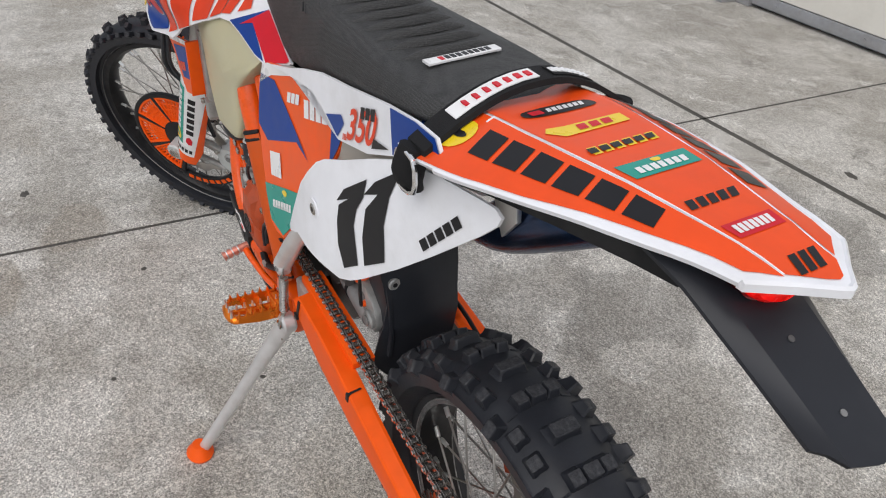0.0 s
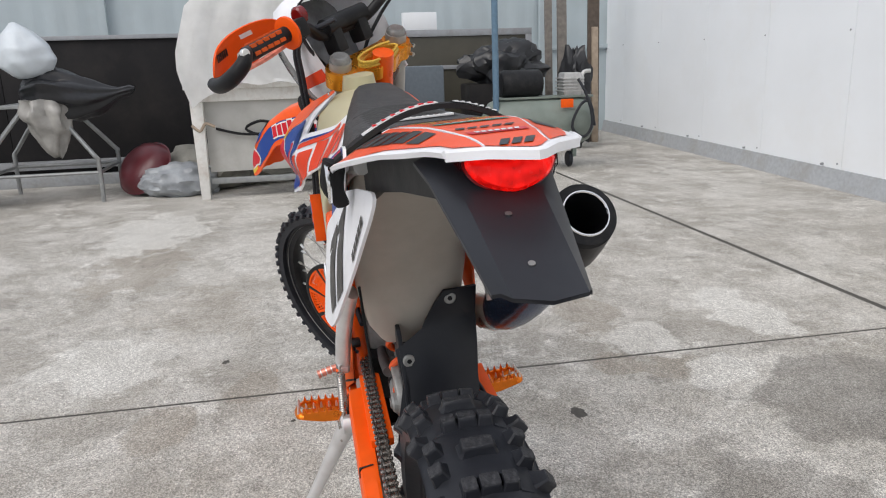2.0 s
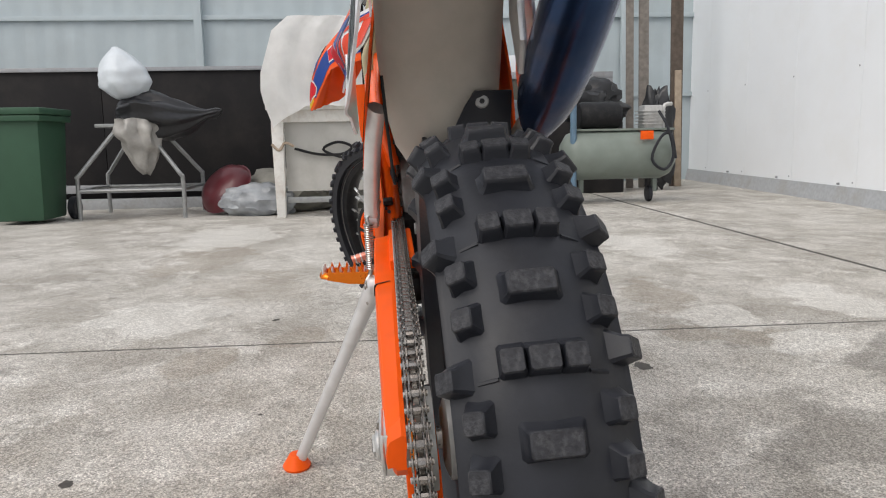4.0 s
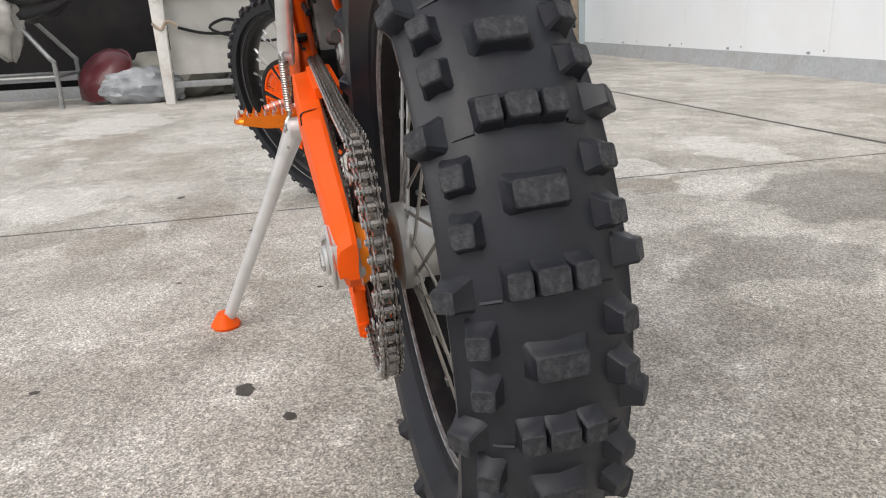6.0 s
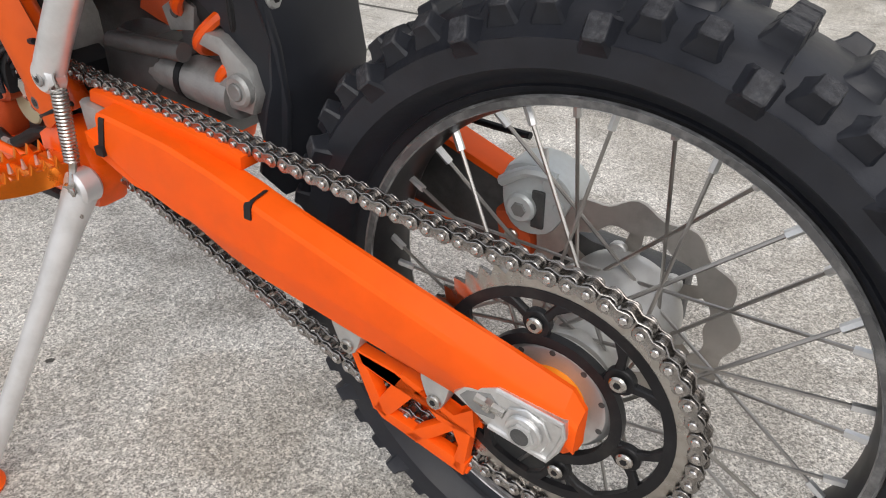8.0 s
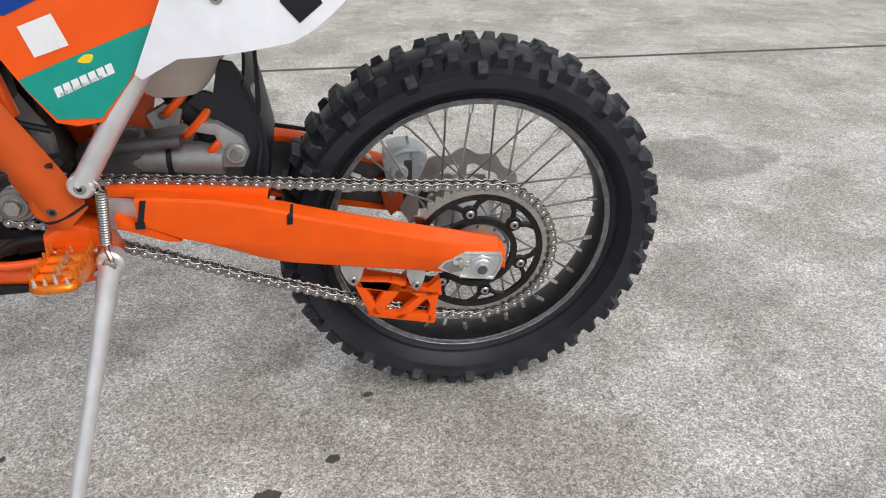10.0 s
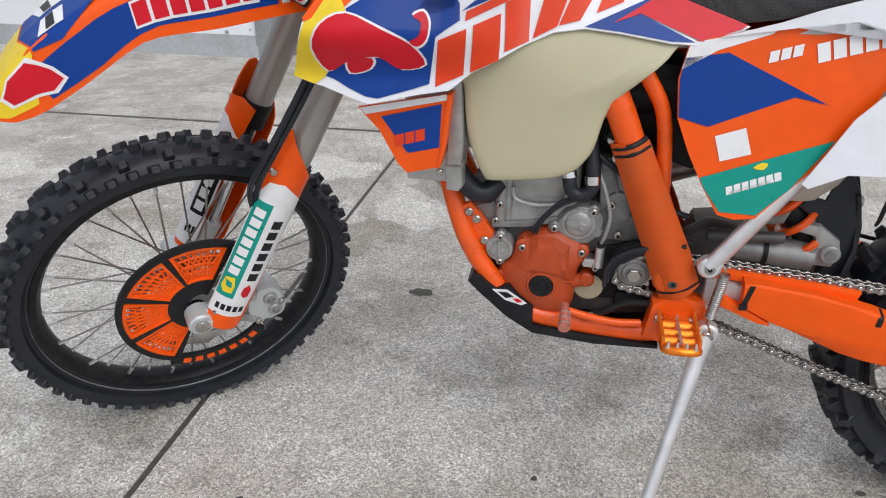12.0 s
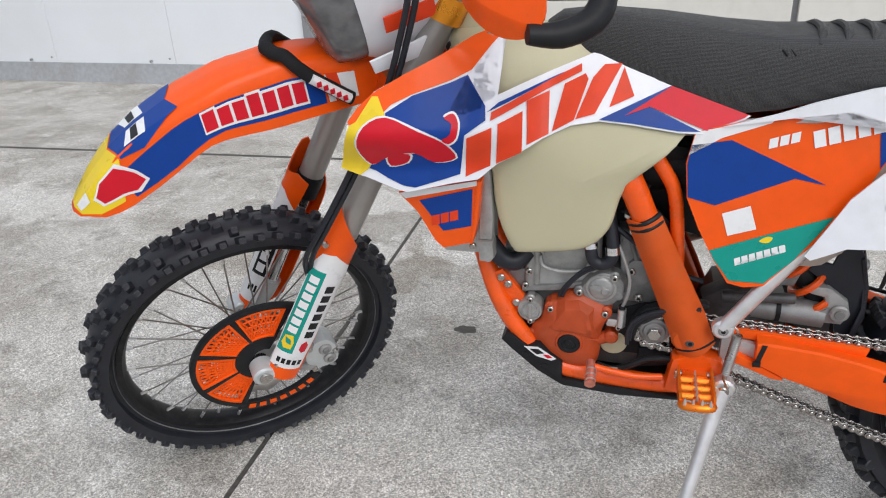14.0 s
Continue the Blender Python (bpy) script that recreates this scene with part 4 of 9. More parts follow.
def rear_wheel():
    c = REAR + Vector((0, -0.006, 0))
    tyre = part("rear_tyre", lathe([(r, y) for r, y in tyre_profile(0.245, 0.3205, 0.066, 0.032)], 96, c, closed=True), RUBBER, bike, "worn knobbly rear tyre", 50)
    # moulded lines on the sidewalls
    for s in (1, -1):
        for r, y in ((0.2535, 0.0415),):
            part("sidewall_ring", lathe([(r - 0.0012, s * (y - 0.002)), (r, s * (y + 0.0016)), (r + 0.0012, s * (y - 0.002))], 80, c), RUBBER, tyre)
    flank, mid, single_block = tread_block(0.0170, 0.0185, 0.0135, 0.92), tread_block(0.0222, 0.0185, 0.0138, 0.93), tread_block(0.037, 0.0195, 0.0135, 0.91)
    outer, inner = tread_block(0.0200, 0.0165, 0.0125, 0.84), tread_block(0.0168, 0.0170, 0.0115, 0.86)
    step = 2 * math.pi / 18
    a0 = radians(180 - 10.8)
    for k in range(18):
        a = a0 + k * step
        for y, tm in ((0, mid), (0.0210, flank), (-0.0210, flank)):
            piece("tread_block", tm, tyre, wheel_frame(c, a, 0.3185 - 0.35 * abs(y) * 0.1, y, y * 6))
        piece("tread_block", single_block, tyre, wheel_frame(c, a + step / 2, 0.3185, 0, 0))
        for s in (1, -1):
            piece("tread_block", outer, tyre, wheel_frame(c, a + 0.02 * s, 0.2995, s * 0.0605, s * 0.95))
            for f in (0.34, 0.68):
                piece("tread_block", inner, tyre, wheel_frame(c, a + f * step, 0.3105, s * 0.048, s * 0.5))
        # thin moulded bars between the blocks
        for s in (1, -1):
            q = [c + Vector((0.3165 * math.cos(a + 0.03 + d), s * y, 0.3165 * math.sin(a + 0.03 + d))) for d, y in ((0, 0.032), (0.004, 0.047))]
            part("moulded_bar", tube([q[0], q[1] - (q[1] - c) * 0.022], 0.0016, 5, 0), RUBBER, tyre)
    rim_prof = [(0.2462, 0.031), (0.2462, 0.0275), (0.2405, 0.026), (0.2370, 0.018), (0.2345, 0.0), (0.2370, -0.018), (0.2405, -0.026), (0.2462, -0.0275), (0.2462, -0.031),
                (0.235, -0.031), (0.2310, -0.02), (0.2285, -0.008), (0.2285, 0.008), (0.2310, 0.02), (0.235, 0.031)]
    rim = part("rear_rim", lathe(rim_prof, 96, c, closed=True), BLACK_SATIN, bike, "black scratched aluminium rim", 30)
    for s in (1, -1):
        part("rim_edge", lathe([(0.2350, s * 0.0310), (0.2356, s * 0.0335), (0.2415, s * 0.0342), (0.2440, s * 0.0325)], 128, c), WORN_RIM, rim, "scratched grey rim edge")
        part("rim_lip", lathe([(0.2418, s * 0.0340), (0.2428, s * 0.0352), (0.2440, s * 0.0336)], 128, c), RIM_LIP, rim, "bright worn rim lip")
        part("rim_lip", lathe([(0.2346, s * 0.0315), (0.2354, s * 0.0340), (0.2362, s * 0.0330)], 128, c), RIM_LIP, rim, "bright worn rim lip")
    spokes(c, rim, 0.0435, 0.048, 0.2305, 36, Matrix())
    hub = [(0.001, -0.076), (0.03, -0.076), (0.050, -0.074), (0.0585, -0.071), (0.0595, -0.066), (0.058, -0.060), (0.054, -0.052), (0.0505, -0.046), (0.046, -0.037), (0.0415, -0.024), (0.039, -0.010), (0.0375, 0.010), (0.0372, 0.034),
           (0.042, 0.042), (0.046, 0.046), (0.046, 0.058), (0.03, 0.064), (0.001, 0.064)]
    hb = part("rear_hub", lathe(hub, 64, c), HUB_ALU, bike, "silver turned wheel hub", 50)
    # lobes that carry the disc
    for k in range(6):
        a = 2 * math.pi * k / 6 + 0.3
        part("disc_lobe", disc((c.x + 0.058 * math.cos(a), c.y, c.z + 0.058 * math.sin(a)), 0.0095, -0.074, -0.066, 14, 0.0015), HUB_ALU, hb)
    for k in range(9):
        a = 2 * math.pi * k / 9 + 0.2
        part("spoke_hole", disc((c.x + 0.041 * math.cos(a), c.y + 0.0466, c.z + 0.041 * math.sin(a)), 0.0035, 0, 0.0006, 10), BLACK_STICKER, hb)
    part("axle_spacer", lathe([(0.014, 0.064), (0.036, 0.066), (0.038, 0.070), (0.032, 0.078), (0.030, 0.086), (0.034, 0.094), (0.014, 0.096)], 32, REAR), SPACER_ORANGE, bike, "orange anodised axle spacer")
    part("rear_axle", lathe([(0.001, -0.14), (0.012, -0.14), (0.012, 0.118), (0.001, 0.118)], 16, REAR), STEEL, bike)
    wave_disc(REAR, -0.078, 0.108, 0.05, bike, "rear_brake_disc", Matrix(), 6)


def spokes(center, rim, hub_r, hub_y, rim_r, count, m):
    for k in range(count):
        side = 1 if k % 2 else -1
        lead = 1 if (k // 2) % 2 else -1
        ar = 2 * math.pi * k / count
        ah = ar + lead * radians(62)
        p = center + Vector((hub_r * math.cos(ah), side * hub_y, hub_r * math.sin(ah)))
        q = center + Vector((rim_r * math.cos(ar), side * 0.006, rim_r * math.sin(ar)))
        d = (q - p).normalized()
        bm = tube([p, q], 0.0019, 6, 0)
        join(bm, tube([q - d * 0.018, q + d * 0.002], 0.0036, 6, 0))
        part("spoke", moved(bm, m), SPOKE, rim)
        nip = tube([q - d * 0.019, q + d * 0.003], 0.0039, 6, 0)
        part("nipple", moved(nip, m), ALU, rim)


def wave_disc(center, y, r, r_in, parent, name, m, waves):
    outer = []
    n = 96
    for i in range(n):
        a = 2 * math.pi * i / n
        outer.append((r + 0.005 * math.cos(waves * 2 * a), a))
    bm = bmesh.new()
    rows = []
    for i in range(n):
        rr, a = outer[i]
        slot = 0.5 + 0.5 * math.cos(waves * 2 * a)
        ri = r - 0.024 - 0.006 * slot
        rows.append([bm.verts.new((q * math.cos(a), yy, q * math.sin(a))) for q, yy in ((ri, y - 0.002), (rr, y - 0.002), (rr, y + 0.002), (ri, y + 0.002))])
    for i in range(n):
        a, b = rows[i], rows[(i + 1) % n]
        for j in range(4):
            bm.faces.new((a[j], a[(j + 1) % 4], b[(j + 1) % 4], b[j]))
    arms = []
    for k in range(6):
        a = 2 * math.pi * k / 6 + 0.3
        u, v = Vector((math.cos(a), 0, math.sin(a))), Vector((-math.sin(a), 0, math.cos(a)))
        pts = [u * 0.03 - v * 0.012, u * 0.03 + v * 0.012, u * (r - 0.03) + v * 0.007 + v * 0.02, u * (r - 0.03) - v * 0.007 + v * 0.02]
        arm = bmesh.new()
        f = arm.faces.new([arm.verts.new((p.x, y - 0.0018, p.z)) for p in pts])
        bmesh.ops.solidify(arm, geom=[f], thickness=0.0036)
        arms.append(arm)
    ob = part(name, moved(bm, m @ Matrix.Translation(center)), DISC_STEEL, parent, "worn steel wave brake disc", 30)
    for arm in arms:
        part("disc_arm", moved(arm, m @ Matrix.Translation(center)), DISC_STEEL, ob)


SPROCKET_Y = 0.083
SP_R = 0.1264
FS = Vector((0.674, 0, 0.468))
FS_R = 0.034


def sprocket():
    bm = bmesh.new()
    n, rows = 200, []
    for i in range(n):
        a = 2 * math.pi * i / n
        tooth = 0.5 + 0.5 * math.cos(50 * a)
        r = 0.1195 + 0.0095 * tooth
        rows.append([bm.verts.new((q * math.cos(a), yy, q * math.sin(a))) for q, yy in ((0.1085, -0.0028), (r, -0.0028 + 0.0016 * tooth), (r, 0.0028 - 0.0016 * tooth), (0.1085, 0.0028))])
    for i in range(n):
        a, b = rows[i], rows[(i + 1) % n]
        for j in range(4):
            bm.faces.new((a[j], a[(j + 1) % 4], b[(j + 1) % 4], b[j]))
    at = Matrix.Translation(REAR + Vector((0, SPROCKET_Y, 0)))
    ring = part("rear_sprocket", moved(bm, at), STEEL, bike, "grey toothed sprocket ring with black carrier", 25)
    car = lathe([(0.0995, -0.003), (0.1095, -0.0034), (0.1095, 0.0034), (0.0995, 0.003)], 64, (0, 0, 0), closed=True)
    part("carrier_ring", moved(car, at), BLACK_SATIN, ring, "black carrier ring", 30)
    inner = lathe([(0.0565, -0.004), (0.0665, -0.004), (0.0665, 0.004), (0.0565, 0.004)], 60, (0, 0, 0), closed=True)
    part("carrier_ring", moved(inner, at), BLACK_SATIN, ring, "black inner ring", 30)

    def polar(r, a):
        return (r * math.cos(a), r * math.sin(a))
    for k in range(6):
        a = 2 * math.pi * k / 6 + radians(19)
        for s in (1, -1):
            # forked arms that widen into the outer ring
            o = [polar(0.064, a - s * 0.02), polar(0.064, a + s * 0.13), polar(0.080, a + s * 0.145), polar(0.090, a + s * 0.21), polar(0.1015, a + s * 0.36), polar(0.1015, a + s * 0.205), polar(0.087, a + s * 0.085)]
            part("carrier_arm", moved(prism(o, -0.0034, 0.0034, 0.0012, 1), at), BLACK_SATIN, ring)
        x, z = polar(0.077, a)
        part("boss", moved(disc((x, 0, z), 0.0125, -0.0035, 0.0040, 18, 0.001), at), BLACK_SATIN, ring)
        part("sprocket_bolt", moved(disc((x, 0, z), 0.0075, 0.0042, 0.0085, 14, 0.0015), at), STEEL, ring)
        part("bolt_socket", moved(disc((x, 0, z), 0.0032, 0.0085, 0.0088, 6), at), BLACK_STICKER, ring)
    plate = lathe([(0.026, 0.066), (0.055, 0.066), (0.056, 0.074), (0.050, 0.0815), (0.046, 0.0815), (0.042, 0.0795), (0.026, 0.0795)], 60, REAR)
    hf = part("hub_flange", plate, ALU_MATT, bike, "grey hub flange")
    for k in range(10):
        x, z = polar(0.048, 2 * math.pi * k / 10 + 0.3)
        part("flange_slot", moved(disc((x, 0, z), 0.0028, 0.0813, 0.0821, 8), Matrix.Translation(REAR)), CAST_DARK, hf)
    prof = []
    for i in range(78):
        a = 2 * math.pi * i / 78
        prof.append((FS.x + (0.0335 + 0.0035 * math.cos(13 * a)) * math.cos(a), FS.z + (0.0335 + 0.0035 * math.cos(13 * a)) * math.sin(a)))
    part("front_sprocket", prism(prof, SPROCKET_Y - 0.003, SPROCKET_Y + 0.003), STEEL, bike, "dark worn front sprocket")
    part("sprocket_nut", disc((FS.x, SPROCKET_Y, FS.z), 0.016, 0.003, 0.014, 20, 0.003), CAST, bike)


def chain_path():
    """Centre line of the chain, as a closed list of points in x and z."""
    pts = []
    for i in range(25):
        a = radians(102) + radians(183) * i / 24
        pts.append((REAR.x + SP_R * math.cos(a), REAR.z + SP_R * math.sin(a)))
    pts += [(0.1, 0.213), (0.2, 0.249), (0.36, 0.309), (0.5, 0.365), (0.6, 0.405), (0.645, 0.43)]
    for i in range(9):
        a = radians(-70) + radians(165) * i / 8
        pts.append((FS.x + FS_R * math.cos(a), FS.z + FS_R * math.sin(a)))
    pts += [(0.6, 0.5005), (0.5, 0.492), (0.3, 0.475), (0.12, 0.4585)]
    return pts


def chain():
    pts = [Vector((x, 0, z)) for x, z in chain_path()]
    seg = [(b - a).length for a, b in zip(pts, pts[1:] + pts[:1])]
    total = sum(seg)
    n = 2 * round(total / 0.015875 / 2)
    pitch = total / n
    cum = [0]
    for s in seg:
        cum.append(cum[-1] + s)

    def at(d):
        d %= total
        i = max(k for k in range(len(seg)) if cum[k] <= d)
        return pts[i].lerp(pts[(i + 1) % len(pts)], (d - cum[i]) / seg[i])

    def link_mesh(y, w, name):
        bm = None
        for s in (1, -1):
            out = []
            for i in range(7):
                a = radians(90 + 180 * i / 6)
                out.append((-pitch / 2 + w * math.cos(a), w * math.sin(a)))
            out.append((0, -w * 0.62))
            for i in range(7):
                a = radians(-90 + 180 * i / 6)
                out.append((pitch / 2 + w * math.cos(a), w * math.sin(a)))
            out.append((0, w * 0.62))
            lo, hi = sorted((s * y, s * (y + 0.0021)))
            bm = join(bm, prism(out, lo, hi, 0.0005, 1))
        for sx in (-1, 1):
            if name == "outer":
                bm = join(bm, disc((sx * pitch / 2, 0, 0), 0.0034, -0.0117, 0.0117, 10, 0.0008))
            else:
                bm = join(bm, disc((sx * pitch / 2, 0, 0), 0.0052, -0.0036, 0.0036, 10))
        me = mesh_of(bm, name + "_link", CHAIN_STEEL, 35)
        me.materials.append(CHAIN_PIN)
        for f in me.polygons:
            near = min(math.hypot(f.center.x - sx * pitch / 2, f.center.z) for sx in (-1, 1))
            if near < 0.0045 and (abs(f.center.y) > 0.0088 or name == "inner" and abs(f.center.y) < 0.0037):
                f.material_index = 1
        return me

    inner, outer = link_mesh(0.0040, 0.0080, "inner"), link_mesh(0.0072, 0.0072, "outer")
    holder = part("chain", disc((FS.x, SPROCKET_Y, FS.z), 0.004, -0.011, 0.011, 8), CHAIN_STEEL, bike, "oily steel drive chain")
    for k in range(n):
        a, b = at(k * pitch), at((k + 1) * pitch)
        c, d = (a + b) / 2, (b - a).normalized()
        m = Matrix(((d.x, 0, -d.z, c.x), (0, 1, 0, SPROCKET_Y), (d.z, 0, d.x, c.z), (0, 0, 0, 1)))
        piece("chain_link", outer if k % 2 else inner, holder, m)


def swingarm():
    """The two arms, the orange guards, the axle blocks and the chain guide."""
    XS = [-0.040, -0.028, 0.03, 0.073, 0.13, 0.20, 0.226, 0.28, 0.297, 0.333, 0.398, 0.45, 0.488, 0.502]
    TOP = [0.346, 0.362, 0.3775, 0.388, 0.402, 0.421, 0.428, 0.443, 0.449, 0.458, 0.470, 0.478, 0.484, 0.484]
    RIDGE = [0.342, 0.352, 0.366, 0.378, 0.395, 0.416, 0.424, 0.440, 0.448, 0.459, 0.474, 0.480, 0.484, 0.482]
    CREASE = [0.318, 0.326, 0.336, 0.345, 0.360, 0.3725, 0.377, 0.386, 0.389, 0.395, 0.404, 0.420, 0.440, 0.445]
    LOW = [0.312, 0.301, 0.308, 0.3145, 0.325, 0.337, 0.342, 0.352, 0.355, 0.365, 0.393, 0.414, 0.434, 0.438]

    def section(x):
        zt, zr, zc, zl = (float(np.interp(x, XS, q)) for q in (TOP, RIDGE, CREASE, LOW))
        out = float(np.interp(x, [-0.04, 0.0, 0.3, 0.5], [0.1175, 0.119, 0.1265, 0.1275]))
        return [(0.096, zt + 0.002), (0.101, zt + 0.003), (out - 0.004, zr + 0.0015), (out - 0.0015, zr - 0.003), (out + 0.0012, zc + 0.003), (out, zc - 0.003), (out - 0.006, zl + 0.004), (out - 0.009, zl), (0.098, zl)]

    arm = part("swingarm", prism([(0.56, 0.48), (0.3, 0.438), (0.05, 0.358), (-0.03, 0.350), (-0.035, 0.312), (0.06, 0.320), (0.32, 0.37), (0.56, 0.43)], 0.090, 0.108, 0.006), ALU_MATT, bike, "cast aluminium swingarm")
    rings = []
    for i in range(46):
        x = -0.040 + 0.542 * i / 45
        s = section(x)
        rings.append([(x, y, z) for y, z in s] + [(x, min(y, 0.112), 0.4 * z + 0.6 * (s[0][1] + s[-1][1]) / 2) for y, z in (s[-1], s[0])])
    gob = part("swingarm_guard", loft(rings), ORANGE_MATT, arm, "bright orange plastic swingarm guard", 24)

    def on(x, z, lift=0.0):
        s = section(x)[::-1]
        return Vector((x, float(np.interp(z, [q for _, q in s[1:-1]], [p for p, _ in s[1:-1]])) + lift, z))

    def tie(x, lean, z0, z1):
        rows = []
        for i in range(9):
            z = z0 + (z1 - z0) * i / 8
            p = on(x + lean * i / 8, z)
            rows.append([p + Vector((-0.0042, -0.001, 0)), p + Vector((-0.0042, 0.0016, 0)), p + Vector((0.0042, 0.0016, 0)), p + Vector((0.0042, -0.001, 0))])
        return part("cable_tie", loft(rows), BLACK, gob, "black cable tie")
    tie(0.2895, 0.002, 0.449, 0.4285)
    tie(0.490, 0.010, 0.482, 0.445)
    p = on(0.500, 0.446)
    part("tie_head", box(p.x - 0.0065, p.x + 0.0065, p.y, p.y + 0.005, p.z - 0.006, p.z + 0.004, 0.001), BLACK, gob)
    lower = prism([(0.535, 0.456), (0.50, 0.440), (0.455, 0.4155), (0.45, 0.408), (0.47, 0.410), (0.535, 0.438)], 0.098, 0.124, 0.003)
    part("lower_slider", lower, ORANGE_MATT, arm, "orange lower chain slider")
    # axle block with its adjuster in a recess
    cap = prism([(0.0715, 0.326), (0.060, 0.3385), (0.027, 0.3545), (-0.0325, 0.3475), (-0.0345, 0.335), (-0.030, 0.318), (-0.021, 0.2985), (0.036, 0.3065)], 0.106, 0.1215, 0.003)
    blk = part("axle_block", cap, ALU, arm, "bright aluminium axle block", 25)
    part("block_rim", tube([(x, 0.1215, z) for x, z in ((0.028, 0.3525), (-0.031, 0.346), (-0.033, 0.335), (-0.028, 0.317), (-0.020, 0.3005), (0.035, 0.3085))], 0.0028, 8, 0), ALU, blk)
    part("adjuster_recess", prism([(0.064, 0.328), (0.057, 0.3365), (0.034, 0.345), (0.026, 0.336), (0.030, 0.318), (0.05, 0.316)], 0.1205, 0.1219, 0.0005), CAST, blk, "grey recess of the chain adjuster")
    part("adjuster", tube([(0.020, 0.1225, 0.331), (0.047, 0.1225, 0.336)], 0.0045, 8, 0), STEEL, blk)
    part("adjuster_nut", tube([(0.031, 0.1225, 0.333), (0.037, 0.1225, 0.334)], 0.0075, 6, 0), STEEL, blk)
    part("axle_washer", disc((0.0, 0.1215, REAR.z - 0.002), 0.0225, 0, 0.003, 8, 0.001), ALU, blk)
    part("axle_nut", disc((0.0, 0.1245, REAR.z - 0.002), 0.0165, 0, 0.005, 28, 0.0015), ALU, blk)
    nut = prism([(0.0118 * math.cos(radians(60 * k + 10)), REAR.z - 0.002 + 0.0118 * math.sin(radians(60 * k + 10))) for k in range(6)], 0.1295, 0.133, 0.0012)
    part("axle_nut", nut, ALU_MATT, blk)
    part("axle_bore", disc((0, 0.133, REAR.z - 0.002), 0.0082, 0, 0.0006, 20), CAST_DARK, blk)
    # right arm
    rarm = prism([(0.56, 0.49), (0.3, 0.46), (0.05, 0.37), (-0.05, 0.362), (-0.05, 0.30), (0.06, 0.305), (0.32, 0.36), (0.56, 0.42)], -0.128, -0.098, 0.008)
    ra = part("swingarm_right", rarm, CAST_DARK, bike, "dark cast right swingarm")
    for o, y0, y1 in (([(0.5, 0.497), (0.3, 0.470), (0.1, 0.397), (0.1, 0.389), (0.3, 0.460), (0.5, 0.487)], -0.133, -0.094), ([(0.5, 0.485), (0.3, 0.462), (0.1, 0.392), (0.1, 0.31), (0.3, 0.35), (0.5, 0.41)], -0.133, -0.1285),
                      ([(0.42, 0.388), (0.3, 0.357), (0.09, 0.314), (0.09, 0.304), (0.3, 0.347), (0.42, 0.378)], -0.133, -0.094)):
        part("swingarm_guard", prism(o, y0, y1, 0.002), ORANGE_MATT, ra, "orange right swingarm guard")
    part("swingarm_bridge", prism([(0.56, 0.40), (0.60, 0.45), (0.57, 0.52), (0.50, 0.53), (0.44, 0.50), (0.44, 0.45), (0.48, 0.41)], -0.085, 0.035, 0.012), CAST_DARK, bike, "cast swingarm bridge")
    # shock linkage and reservoir between the arms
    part("linkage_boss", disc((0.364, 0.05, 0.512), 0.0165, -0.016, 0.006, 24, 0.003), CAST_LIGHT, bike)
    part("linkage_bolt", disc((0.364, 0.056, 0.512), 0.009, -0.002, 0.003, 18, 0.001), CAST, bike)
    part("linkage_arm", prism([(0.425, 0.548), (0.41, 0.562), (0.385, 0.560), (0.352, 0.535), (0.345, 0.508), (0.356, 0.486), (0.412, 0.488), (0.428, 0.500), (0.386, 0.521), (0.392, 0.540)], 0.012, 0.048, 0.006), CAST_LIGHT, bike, "grey cast shock linkage")
    part("linkage_web", prism([(0.43, 0.50), (0.41, 0.487), (0.38, 0.487), (0.395, 0.52)], 0.0, 0.042, 0.005), CAST, bike)
    part("reservoir", tube([(0.555, 0.02, 0.503), (0.47, 0.026, 0.500), (0.385, 0.03, 0.496)], [0.020, 0.024, 0.025], 22, 2), CAST, bike, "grey cast reservoir")
    part("reservoir_band", tube([(0.466, 0.026, 0.4998), (0.458, 0.026, 0.4996)], 0.0262, 22, 0), BLACK, bike, "black reservoir band")
    part("reservoir_pipe", tube([(0.56, 0.05, 0.53), (0.50, 0.052, 0.534), (0.44, 0.05, 0.536)], 0.010, 12, 3), CAST_DARK, bike, "dark casting pipe above the reservoir")
    part("shock_carrier", prism([(0.465, 0.612), (0.52, 0.60), (0.54, 0.56), (0.515, 0.552), (0.482, 0.543), (0.477, 0.572)], 0.010, 0.022, 0.003), ORANGE_CAST, bike, "dark red shock bracket")
    part("shock_lug", prism([(0.485, 0.572), (0.455, 0.588), (0.432, 0.578), (0.44, 0.553), (0.478, 0.548)], 0.018, 0.034, 0.004), CAST, bike)
    part("shock_lug_bolt", disc((0.462, 0.034, 0.570), 0.006, 0, 0.003, 12, 0.001), CAST_DARK, bike)
    part("swingarm_pivot_casting", prism([(0.60, 0.46), (0.595, 0.52), (0.555, 0.545), (0.50, 0.54), (0.49, 0.50), (0.53, 0.46)], 0.0, 0.045, 0.012), CAST_DARK, bike, "dark pivot casting")
    # slider on top of the arm
    part("chain_slider", prism([(0.55, 0.478), (0.545, 0.492), (0.52, 0.4925), (0.42, 0.4845), (0.335, 0.4755), (0.318, 0.473), (0.322, 0.458), (0.36, 0.460), (0.42, 0.466)], 0.062, 0.101, 0.004), ORANGE_MATT, bike, "orange chain slider")
    # chain guide below the arm: crossed bars in front of a back plate
    guide = None
